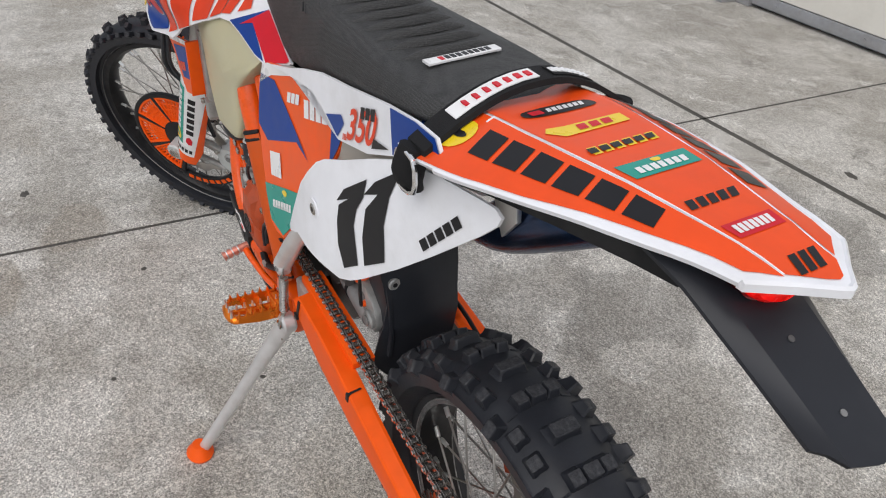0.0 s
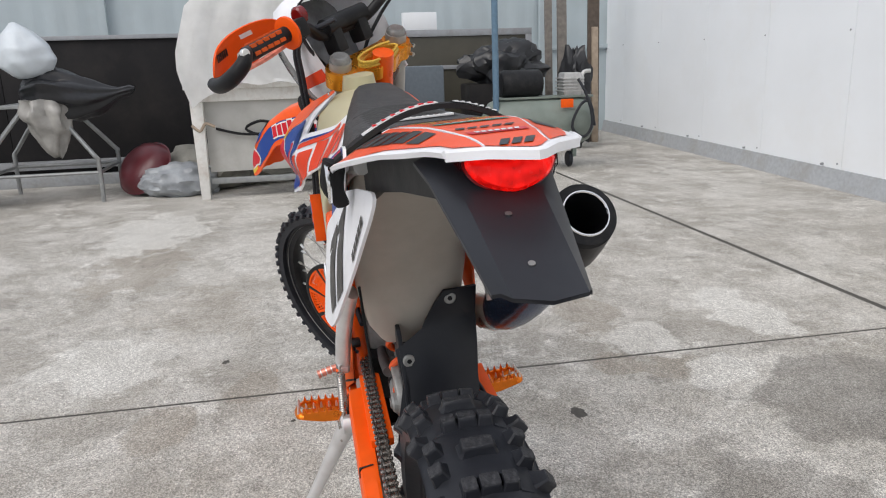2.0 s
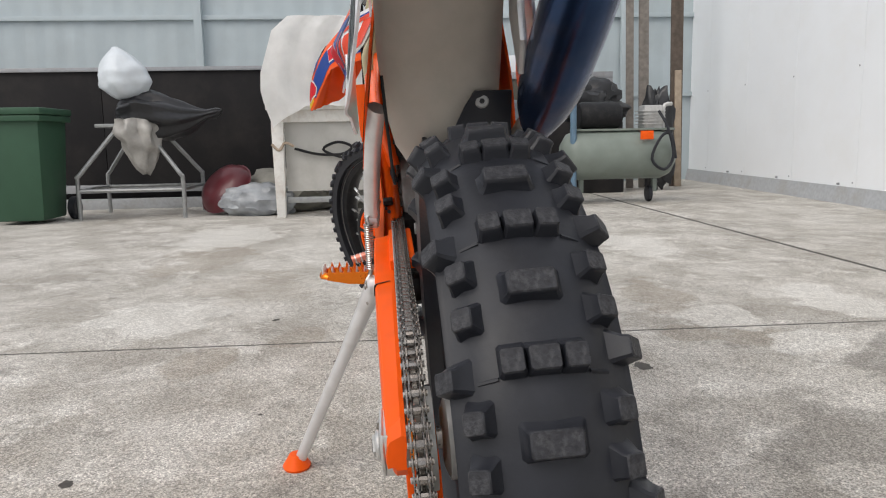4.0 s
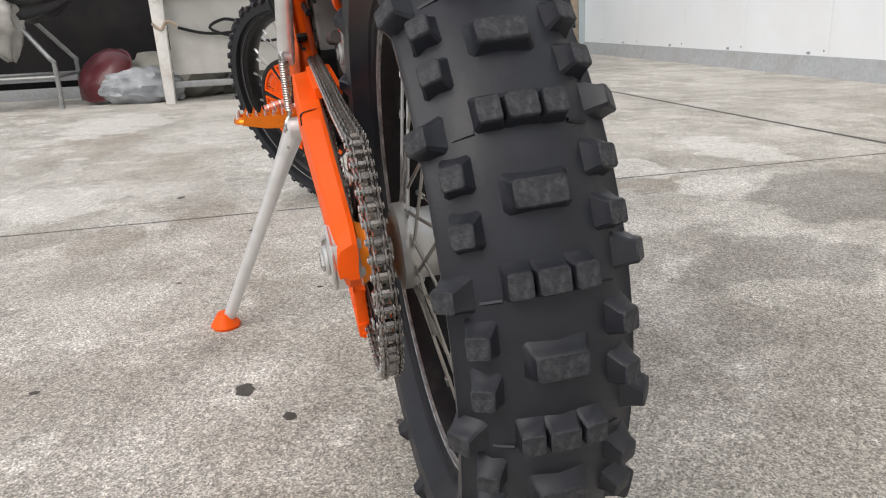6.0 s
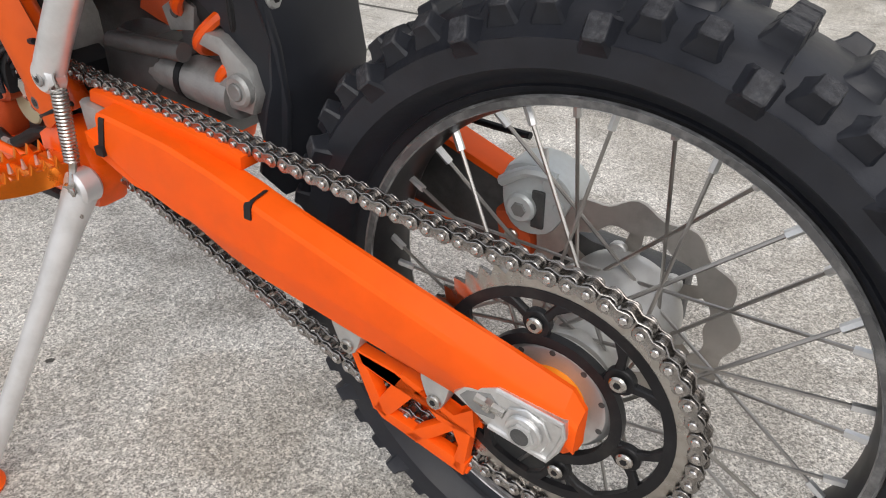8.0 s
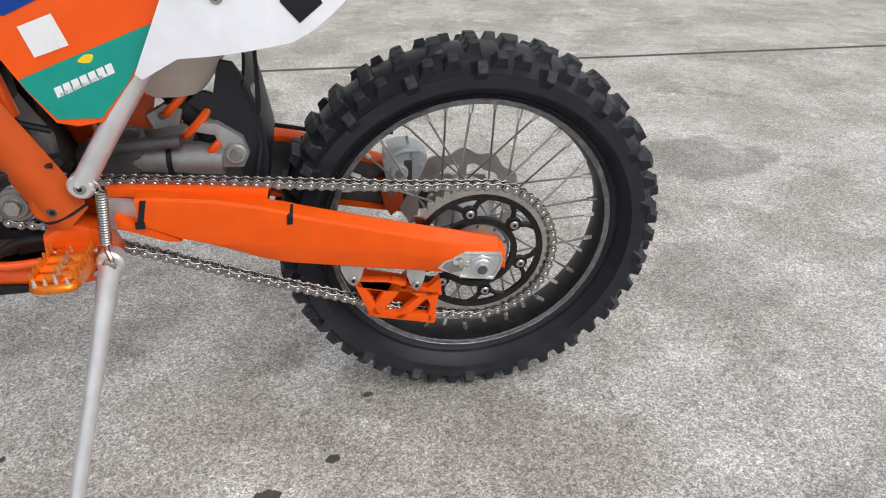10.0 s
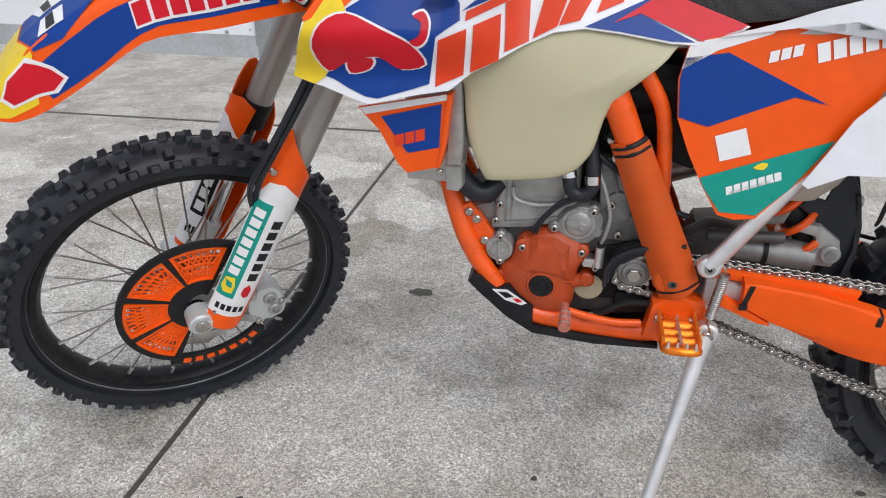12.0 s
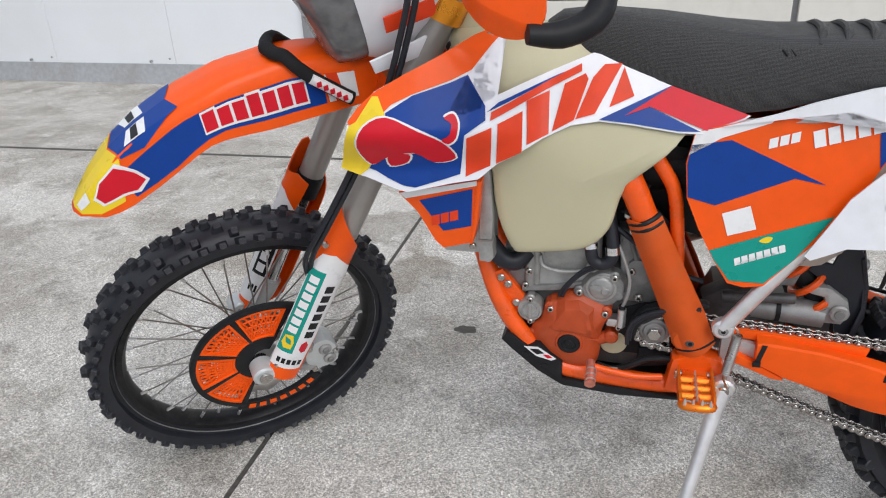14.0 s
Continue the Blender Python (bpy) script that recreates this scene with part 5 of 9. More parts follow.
    bars = [[(0.209, 0.306), (0.192, 0.299), (0.163, 0.228), (0.182, 0.229)], [(0.205, 0.302), (0.200, 0.285), (0.15, 0.272), (0.105, 0.280), (0.083, 0.272), (0.066, 0.287), (0.064, 0.262), (0.10, 0.262), (0.125, 0.283), (0.15, 0.296)],
            [(0.186, 0.238), (0.172, 0.222), (0.074, 0.199), (0.070, 0.217)], [(0.092, 0.270), (0.064, 0.268), (0.075, 0.199), (0.088, 0.206), (0.080, 0.238)], [(0.142, 0.297), (0.118, 0.288), (0.166, 0.224), (0.184, 0.232)],
            [(0.094, 0.262), (0.072, 0.266), (0.128, 0.211), (0.146, 0.216)]]
    for b in bars:
        guide = join(guide, prism(b, 0.088, 0.102, 0.003))
    guide = join(guide, prism([(0.205, 0.30), (0.06, 0.262), (0.068, 0.20), (0.17, 0.225)], 0.060, 0.065, 0.001))
    guide = join(guide, prism([(0.186, 0.232), (0.070, 0.205), (0.072, 0.198), (0.184, 0.224)], 0.064, 0.098, 0.002))
    gd = part("chain_guide", guide, ORANGE_MATT, bike, "bright orange chain guide")
    for x, z, w in ((0.205, 0.303, 0.018), (0.103, 0.284, 0.015)):
        part("guide_bracket", prism(rounded([(x - w, z + 0.035), (x + w, z + 0.035), (x + w * 0.75, z + 0.005), (x, z - 0.012), (x - w * 0.75, z + 0.005)], 2), 0.084, 0.104, 0.002), ALU_MATT, gd)
        part("guide_bolt", disc((x, 0.104, z + 0.001), 0.0075, 0, 0.004, 14, 0.001), STEEL, gd)
        part("bolt_socket", disc((x, 0.108, z + 0.001), 0.0034, 0, 0.0004, 6), BLACK_STICKER, gd)


def caliper_rear():
    at = Matrix.Translation((0.106, -0.092, 0.410)) @ Matrix.Scale(0.84, 4) @ Matrix.Translation((-0.137, 0.089, -0.432))
    b = prism(rounded([(0.085, 0.452), (0.105, 0.474), (0.14, 0.482), (0.172, 0.470), (0.178, 0.44), (0.172, 0.405), (0.15, 0.386), (0.115, 0.392), (0.095, 0.42)], 3), -0.118, -0.064, 0.008)
    c = part("rear_caliper", moved(b, at), CALIPER, bike, "grey cast rear brake caliper")
    part("caliper_piston", moved(disc((0.146, -0.064, 0.425), 0.019, -0.004, 0.012, 20, 0.003), at), CALIPER, c)
    part("piston_cap", moved(disc((0.146, -0.052, 0.425), 0.010, 0, 0.003, 6, 0.001), at), CAST, c)
    for x, z, r in ((0.112, 0.462, 0.009), (0.10, 0.436, 0.006), (0.166, 0.458, 0.008)):
        part("caliper_bolt", moved(disc((x, -0.064, z), r, -0.002, 0.006, 14, 0.0015), at), CALIPER, c)
    part("caliper_bridge", moved(tube([(0.105, -0.062, 0.472), (0.14, -0.058, 0.474), (0.176, -0.062, 0.45)], 0.007, 8, 3), at), CALIPER, c)
    part("caliper_slot", moved(box(0.118, 0.135, -0.066, -0.060, 0.40, 0.45, 0.003), at), CAST_DARK, c)
    part("bleed_nipple", moved(tube([(0.125, -0.075, 0.478), (0.128, -0.075, 0.500)], 0.0035, 8, 0), at), ALU, c)
    part("caliper_carrier", prism([(0.150, 0.385), (0.118, 0.39), (0.105, 0.36), (0.108, 0.33), (0.130, 0.31), (0.142, 0.335)], -0.108, -0.076, 0.005), ORANGE_CAST, c, "red-orange caliper carrier")
    part("carrier_bolt", disc((0.128, -0.076, 0.362), 0.008, 0, 0.004, 12, 0.001), STEEL, c)
    part("brake_hose", tube([(0.5, -0.1, 0.5), (0.35, -0.11, 0.49), (0.22, -0.1, 0.47), (0.12, -0.09, 0.47)], 0.004, 8), BLACK, bike, "black rear brake hose")


rear_wheel()
sprocket()
chain()
swingarm()
caliper_rear()


# ---- bodywork ----
def mirror(f):
    return lambda u, v: (f(u, v)[0], -f(u, v)[1], f(u, v)[2])


def panel_s(x, z):
    return (x, 0.1166 + 0.108 * (x - 0.2) - 0.154 * (z - 0.8) - 1.0 * max(0, x - 0.29) ** 2, z)


def airbox_s(x, z):
    return (x, 0.125 - 0.16 * (z - 0.66) + 0.03 * (x - 0.5) + 0.25 * max(0, 0.50 - x) * max(0, 0.85 - z), z)


def ease(v, lo, hi):
    t = max(0.0, min(1.0, (v - lo) / (hi - lo)))
    return t * t * (3 - 2 * t)


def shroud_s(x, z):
    """The shroud's outer face: it flares out towards its front and draws in again along the upper spear, shaped to fit
    the camera's view.
    """
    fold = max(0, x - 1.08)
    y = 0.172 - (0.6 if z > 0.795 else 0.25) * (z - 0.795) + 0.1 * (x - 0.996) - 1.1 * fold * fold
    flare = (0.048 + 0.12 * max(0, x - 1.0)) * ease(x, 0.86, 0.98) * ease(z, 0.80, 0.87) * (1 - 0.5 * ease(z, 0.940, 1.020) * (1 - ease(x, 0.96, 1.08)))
    # x and z slide with the flare along the camera's line of sight
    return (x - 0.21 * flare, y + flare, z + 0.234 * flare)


def word(u, v, du, dv, n, w, h, gap, slant=0.25):
    """Outlines of plain bars, one for each letter, along du, dv in the surface."""
    l = math.hypot(du, dv)
    ex, ey = du / l, dv / l
    fx, fy = (-ey, ex)
    out = []
    for k in range(n):
        a = k * (w + gap)
        out.append([(u + ex * (a + p) + fx * q, v + ey * (a + p) + fy * q) for p, q in ((0, 0), (w, 0), (w + slant * h, h), (slant * h, h))])
    return out


def stickers(name, outlines, surface, mat, parent, off=0.0012, step=0.02, label="", grid=None):
    u, v = outlines[0][0]
    p = Vector(surface(u, v))
    n = (Vector(surface(u + 1e-4, v)) - p).cross(Vector(surface(u, v + 1e-4)) - p).normalized()
    flip = n.y * p.y < 0 if abs(n.y) > 0.6 else n.z < 0
    for o in outlines:
        part(name, skin(o, surface, step, off, 0, grid, flip), mat, parent, label)


def lettering(text, u, v, du, dv, height, surface, mat, parent, off=0.002):
    """Readable characters laid on a surface, in the built-in font."""
    cu = bpy.data.curves.new("lettering", "FONT")
    cu.body, cu.size, cu.shear, cu.offset = text, height * 1.35, 0.25, 0.0012
    ob = bpy.data.objects.new("lettering", cu)
    me = bpy.data.meshes.new_from_object(ob)
    bm = bmesh.new()
    bm.from_mesh(me)
    bmesh.ops.triangulate(bm, faces=bm.faces)
    bpy.data.objects.remove(ob)
    bpy.data.curves.remove(cu)
    l = math.hypot(du, dv)
    ex, ez = du / l, dv / l
    for p in bm.verts:
        a, b = p.co.x, p.co.y
        q = Vector(surface(u + ex * a - ez * b * -1 * 0, v + ez * a + b))
        p.co = q + Vector((0, off if q.y > 0 else -off, 0))
    part("lettering", bm, mat, parent)


def side_panels():
    outline = [(-0.003, 0.933), (0.008, 0.938), (0.033, 0.936), (0.092, 0.930), (0.163, 0.917), (0.216, 0.894), (0.282, 0.862), (0.328, 0.842), (0.351, 0.827), (0.381, 0.797), (0.408, 0.766), (0.423, 0.737), (0.459, 0.668), (0.45, 0.662),
               (0.402, 0.688), (0.354, 0.691), (0.314, 0.695), (0.259, 0.702), (0.232, 0.715), (0.207, 0.733), (0.142, 0.787), (0.087, 0.837), (0.019, 0.902), (0.0, 0.923)]
    short = [(0.12, 0.925), (0.163, 0.917), (0.216, 0.894), (0.287, 0.862), (0.345, 0.842), (0.402, 0.797), (0.438, 0.737), (0.45, 0.68), (0.354, 0.70), (0.28, 0.74), (0.20, 0.82)]
    for side, f in ((1, panel_s), (-1, mirror(panel_s))):
        p = part("number_panel", skin(outline if side > 0 else short, f, 0.02, 0, 0.004, None, side > 0), WHITE, bike, "white side panel with black race number bars" if side > 0 else "short white side panel")
        if side > 0:
            stickers("number_bar", [[(0.256, 0.822), (0.225, 0.838), (0.236, 0.817), (0.238, 0.793), (0.218, 0.747), (0.248, 0.725), (0.269, 0.75), (0.277, 0.78), (0.277, 0.803)], [(0.283, 0.806), (0.269, 0.829), (0.222, 0.865), (0.225, 0.838), (0.256, 0.822)]], f, BLACK_STICKER, p)
            stickers("number_bar", [[(0.196, 0.858), (0.173, 0.866), (0.176, 0.827), (0.164, 0.784), (0.204, 0.755), (0.216, 0.789), (0.217, 0.828)], [(0.224, 0.844), (0.205, 0.87), (0.158, 0.907), (0.173, 0.866), (0.196, 0.858)]], f, BLACK_STICKER, p)
            stickers("black_bar", word(0.098, 0.838, -0.054, 0.061, 5, 0.0135, -0.013, 0.003, 0.1), f, BLACK_STICKER, p)
            part("panel_bolt", moved(disc((0, 0, 0), 0.0085, 0, 0.003, 16, 0.001), Matrix.Translation(f(0.345, 0.760))), STEEL, p)
            part("bolt_socket", moved(disc((0, 0, 0), 0.0036, 0.003, 0.0034, 6), Matrix.Translation(f(0.345, 0.760))), BLACK_STICKER, p)
            part("panel_washer", moved(disc((0, 0, 0), 0.016, -0.001, 0.0012, 20), Matrix.Translation(f(0.345, 0.760))), WHITE, p)
    # airbox cover
    ab = [(0.640, 0.858), (0.650, 0.806), (0.644, 0.750), (0.622, 0.70), (0.594, 0.648), (0.568, 0.608), (0.542, 0.602), (0.512, 0.606), (0.472, 0.652), (0.43, 0.70), (0.396, 0.742),
          (0.370, 0.80), (0.350, 0.835), (0.338, 0.872), (0.352, 0.918), (0.428, 0.906), (0.52, 0.884)]
    for side, f in ((1, airbox_s), (-1, mirror(airbox_s))):
        p = part("airbox_cover", skin(ab, f, 0.02, 0, 0.004, None, side > 0), ORANGE, bike, "orange airbox cover with blue and teal graphics")
        if side > 0:
            stickers("white_field", [[(0.639, 0.857), (0.647, 0.82), (0.600, 0.848), (0.53, 0.872), (0.52, 0.882)]], f, WHITE_STICKER, p)
            stickers("blue_field", [[(0.644, 0.836), (0.648, 0.806), (0.643, 0.752), (0.60, 0.740), (0.486, 0.787), (0.440, 0.778), (0.52, 0.815), (0.585, 0.845)]], f, BLUE, p)
            stickers("blue_field", [[(0.380, 0.885), (0.342, 0.893), (0.340, 0.868), (0.352, 0.836), (0.369, 0.806)]], f, BLUE, p, 0.0014)
            stickers("white_square", [[(0.588, 0.727), (0.546, 0.741), (0.533, 0.703), (0.576, 0.690)]], f, WHITE_STICKER, p, 0.0014)
            stickers("teal_field", [[(0.601, 0.664), (0.421, 0.729), (0.44, 0.70), (0.472, 0.653), (0.512, 0.611), (0.566, 0.613), (0.594, 0.650)]], f, TEAL, p)
            stickers("word_bar", word(0.562, 0.652, -0.08, 0.030, 7, 0.0095, 0.0125, 0.0022, -0.15), f, WHITE_STICKER, p, 0.002)
            stickers("small_bar", word(0.556, 0.645, -0.08, 0.030, 12, 0.0045, 0.004, 0.0015, 0), f, WHITE_STICKER, p, 0.002)
            stickers("yellow_mark", [rounded([(0.527, 0.683), (0.517, 0.691), (0.507, 0.69), (0.513, 0.681)], 4)], f, YELLOW, p, 0.002)
            stickers("word_bar", word(0.530, 0.848, -0.05, 0.014, 3, 0.013, 0.015, 0.003, -0.3), f, WHITE_STICKER, p, 0.002)
            stickers("word_bar", word(0.470, 0.860, -0.1, 0.028, 6, 0.0165, 0.026, 0.004, -0.05), f, WHITE_STICKER, p, 0.002)
    # tail panels under the seat
    def tail_s(x, z):
        return (x, 0.094 + 0.03 * max(0, 0.35 - x) - 0.10 * (z - 0.92), z)
    tp = [(0.60, 0.866), (0.52, 0.889), (0.473, 0.906), (0.40, 0.927), (0.318, 0.942), (0.20, 0.967), (0.13, 0.978), (0.085, 0.980), (0.072, 0.968), (0.10, 0.955), (0.15, 0.928), (0.24, 0.888), (0.331, 0.864), (0.385, 0.882), (0.42, 0.893), (0.5, 0.882)]
    for side, f in ((1, tail_s), (-1, mirror(tail_s))):
        p = part("tail_panel", skin(tp, f, 0.02, 0, 0.004, None, side > 0), WHITE, bike, "white tail panel below the seat")
        if side > 0:
            stickers("blue_field", [[(0.188, 0.968), (0.13, 0.9775), (0.086, 0.9795), (0.074, 0.968), (0.10, 0.957), (0.15, 0.93), (0.172, 0.92)]], f, BLUE, p)
            stickers("blue_field", [[(0.372, 0.882), (0.322, 0.902), (0.312, 0.894), (0.331, 0.868)]], f, BLUE, p)
            lettering("350", 0.302, 0.880, -0.1, 0.034, 0.042, f, ORANGE_RED, p)
            stickers("small_bar", word(0.312, 0.8815, -0.1, 0.034, 3, 0.0035, 0.008, 0.0012, -0.3), f, ORANGE_RED, p, 0.002)
            stickers("dark_bar", word(0.262, 0.9375, -0.05, 0.017, 3, 0.012, 0.014, 0.003, -0.3), f, BLACK_STICKER, p, 0.002)
            stickers("dark_wedge", [[(0.222, 0.916), (0.180, 0.922), (0.225, 0.902)]], f, BLACK_STICKER, p, 0.002)


def shrouds():
    sh = [(1.214, 0.803), (1.205, 0.839), (1.196, 0.873), (1.18, 0.898), (1.154, 0.922), (1.108, 0.945), (1.053, 0.97), (0.999, 0.998), (0.963, 1.01), (0.947, 1.007), (0.972, 0.982), (0.998, 0.947), (1.006, 0.943),
          (1.032, 0.894), (1.027, 0.889), (1.003, 0.891), (0.955, 0.915), (0.902, 0.934), (0.804, 0.969), (0.792, 0.966), (0.751, 0.948), (0.68, 0.921), (0.559, 0.878), (0.568, 0.873), (0.632, 0.854), (0.667, 0.856),
          (0.736, 0.867), (0.789, 0.873), (0.833, 0.868), (0.877, 0.85), (0.92, 0.827), (0.947, 0.815), (0.977, 0.792), (1.019, 0.786), (1.095, 0.771), (1.11, 0.775), (1.165, 0.793), (1.177, 0.795)]
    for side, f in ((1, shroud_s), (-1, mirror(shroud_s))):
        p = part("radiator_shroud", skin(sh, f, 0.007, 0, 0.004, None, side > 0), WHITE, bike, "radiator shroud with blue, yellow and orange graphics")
        stickers("orange_field", [[(1.193, 0.873), (1.196, 0.878), (1.18, 0.899), (1.154, 0.921), (1.108, 0.945), (1.053, 0.970), (0.999, 0.998), (0.963, 1.010), (0.947, 1.007), (0.972, 0.982), (0.999, 0.95), (1.031, 0.936),
                                   (1.091, 0.918), (1.124, 0.904), (1.135, 0.894), (1.147, 0.916), (1.157, 0.915), (1.181, 0.879)]], f, ORANGE, p, 0.0008 + 0.0004, 0.007)
        stickers("yellow_field", [[(1.214, 0.803), (1.205, 0.839), (1.193, 0.872), (1.181, 0.879), (1.157, 0.915), (1.147, 0.915), (1.13, 0.884), (1.144, 0.836), (1.164, 0.804), (1.177, 0.795)]], f, YELLOW, p, 0.0016, 0.007)
        stickers("blue_field", [[(1.133, 0.892), (1.091, 0.916), (1.031, 0.933), (1.005, 0.943), (1.031, 0.894), (1.027, 0.888), (1.003, 0.889), (0.974, 0.9), (0.972, 0.88), (1.004, 0.86), (1.006, 0.8), (1.081, 0.779),
                                 (1.1, 0.782), (1.15, 0.804), (1.161, 0.807), (1.144, 0.836), (1.13, 0.882)]], f, BLUE, p, 0.0016, 0.007)
        stickers("blue_wedge", [[(0.954, 0.904), (0.848, 0.943), (0.861, 0.935), (0.971, 0.891)]], f, BLUE, p, 0.0016, 0.007)
        # a plain red emblem of three curved shapes with a white rim
        em = [[(1.18, 0.843), (1.167, 0.872), (1.132, 0.886), (1.082, 0.868), (1.038, 0.851), (1.015, 0.827), (1.05, 0.82), (1.084, 0.836), (1.127, 0.829), (1.156, 0.815)],
              [(1.04, 0.855), (1.028, 0.861), (1.026, 0.876), (1.038, 0.884), (1.024, 0.89), (1.015, 0.876), (1.017, 0.857), (1.029, 0.849)],
              [(1.126, 0.832), (1.092, 0.834), (1.095, 0.82), (1.122, 0.814)]]
        for q, e in enumerate(em):
            c = Vector((sum(v[0] for v in e) / len(e), sum(v[1] for v in e) / len(e)))
            stickers("emblem_rim", [rounded([tuple(Vector(v) + (Vector(v) - c).normalized() * 0.0035) for v in e], 3)], f, WHITE_STICKER, p, 0.0017 + 0.0001 * q + 0.0004, 0.007)
            stickers("emblem", [rounded(e, 3)], f, RED, p, 0.0026 + 0.0001 * q + 0.0004, 0.007)
        # big orange-red blocks in the place of the lettering
        blocks = [[(1.0, 0.856), (0.962, 0.87), (0.958, 0.813), (0.997, 0.796)], [(0.953, 0.874), (0.914, 0.89), (0.91, 0.832), (0.949, 0.816)],
                  [(0.964, 0.891), (0.822, 0.954), (0.821, 0.943), (0.965, 0.879)], [(0.908, 0.904), (0.871, 0.917), (0.868, 0.856), (0.903, 0.842)],
                  [(0.847, 0.926), (0.815, 0.94), (0.81, 0.932), (0.829, 0.875), (0.863, 0.859)], [(0.803, 0.934), (0.786, 0.952), (0.758, 0.953), (0.797, 0.883), (0.827, 0.876)], [(0.755, 0.948), (0.737, 0.907), (0.775, 0.892)]]
        stickers("logo_block", blocks, f, ORANGE_RED, p, 0.0014 + 0.0004, 0.007)
        stickers("blue_band", [[(0.79, 0.875), (0.68, 0.921), (0.688, 0.913), (0.75, 0.88), (0.712, 0.892), (0.633, 0.857), (0.667, 0.858), (0.737, 0.869)]], f, BLUE, p, 0.001 + 0.0004, 0.007)
        stickers("red_band", [[(0.75, 0.88), (0.68, 0.92), (0.563, 0.879), (0.571, 0.874), (0.624, 0.858), (0.712, 0.892)]], f, RED, p, 0.0018 + 0.0004, 0.007)
        part("shroud_bolt", moved(disc((0, 0, 0), 0.007, -0.002, 0.003, 12, 0.001), Matrix.Translation(f(0.972, 1.0))), STEEL, p)
        # lower radiator guard
        def low_s(x, z, side=side):
            return (x, side * (0.150 + 0.06 * (x - 1.05)), z)
        lo = part("radiator_guard", skin([(1.122, 0.755), (0.983, 0.779), (0.993, 0.699), (1.002, 0.66), (1.049, 0.649), (1.063, 0.664), (1.09, 0.718)], low_s, 0.03, 0, 0.004, None, side > 0), ORANGE, bike, "orange radiator side guard")
        stickers("white_edge", [[(1.12, 0.754), (0.984, 0.779), (0.984, 0.77), (1.11, 0.744)]], low_s, WHITE_STICKER, lo)
        stickers("blue_field", [[(1.086, 0.741), (0.992, 0.764), (0.997, 0.694), (1.047, 0.683)]], low_s, BLUE, lo)
        stickers("word_bar", word(1.066, 0.712, -0.06, 0.016, 3, 0.015, 0.018, 0.002, -0.3), low_s, ORANGE_RED, lo, 0.002)
        part("guard_return", prism([(0.983, 0.779), (0.993, 0.699), (1.002, 0.66), (0.996, 0.66), (0.986, 0.70), (0.976, 0.779)], min(side * 0.11, side * 0.15), max(side * 0.11, side * 0.15), 0.001), ORANGE, lo)
        part("radiator", box(0.968, 1.06, side * 0.045 if side > 0 else -0.112, 0.112 if side > 0 else -0.045, 0.62, 0.86, 0.008), ALU_MATT, bike, "grey aluminium radiator")
        part("radiator_tank", prism([(0.990, 0.655), (0.966, 0.655), (0.962, 0.70), (0.966, 0.80), (0.984, 0.80)], min(side * 0.095, side * 0.125), max(side * 0.095, side * 0.125), 0.006), CAST_LIGHT, bike)
        part("radiator_foot", prism([(0.992, 0.655), (0.964, 0.655), (0.962, 0.622), (0.970, 0.612), (0.990, 0.614)], min(side * 0.092, side * 0.130), max(side * 0.092, side * 0.130), 0.006), CAST_LIGHT, bike)
        part("radiator_bolt", disc((1.0, side * 0.13, 0.645), 0.006, -0.004, 0.004, 12, 0.001), STEEL, bike)


def fuel_tank():
    side_o = rounded([(0.985, 0.815), (0.955, 0.85), (0.88, 0.88), (0.80, 0.90), (0.72, 0.895), (0.650, 0.870), (0.657, 0.848), (0.678, 0.823), (0.707, 0.797), (0.734, 0.772), (0.749, 0.742), (0.757, 0.705), (0.766, 0.681), (0.785, 0.657), (0.805, 0.645),
                      (0.835, 0.637), (0.89, 0.631), (0.922, 0.629), (0.930, 0.634), (0.943, 0.658), (0.957, 0.70), (0.963, 0.745), (0.966, 0.787)], 2)

    def tank_side(s):
        rings = []
        for y, k in ((0.070, 1.0), (0.105, 1.0), (0.113, 0.992), (0.1175, 0.975), (0.1205, 0.94), (0.1225, 0.86), (0.124, 0.6), (0.1245, 0.2)):
            ring = []
            for x, z in side_o:
                x, z = 0.85 + (x - 0.85) * k, 0.755 + (z - 0.755) * k
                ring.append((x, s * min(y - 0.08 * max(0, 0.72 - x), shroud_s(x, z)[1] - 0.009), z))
            rings.append(ring)
        return loft(rings)
    core = []
    for x, zb, zt, w in ((0.67, 0.84, 0.93, 0.062), (0.74, 0.80, 0.962, 0.084), (0.82, 0.74, 0.99, 0.094), (0.89, 0.74, 1.008, 0.100), (0.94, 0.78, 1.012, 0.116), (0.98, 0.84, 1.014, 0.110), (1.01, 0.88, 1.016, 0.088), (1.04, 0.93, 1.016, 0.052)):
        h = [(0.94, 0.0), (1.0, 0.3), (0.88, 0.55), (0.67, 0.78), (0.50, 0.88), (0.34, 0.95), (0.15, 1.0)]
        if x > 0.92:
            h = [(0.94, 0.0), (1.0, 0.3), (1.0, 0.6), (0.90, 0.78), (0.66, 0.90), (0.36, 0.97), (0.12, 1.0)]
        core.append([(x, y * w, zb + (zt - zb) * k) for y, k in h] + [(x, -y * w, zb + (zt - zb) * k) for y, k in h[::-1]])
    core = loft(core)
    t = part("fuel_tank", core, TANK, bike, "large cream translucent fuel tank", 60)
    for s in (1, -1):
        part("tank_side", tank_side(s), TANK, t, "", 60)
    part("tank_collar", tube([(1.015, 0.0, 0.985), (1.005, 0, 1.045)], [0.046, 0.036], 16, 2), TANK, t)


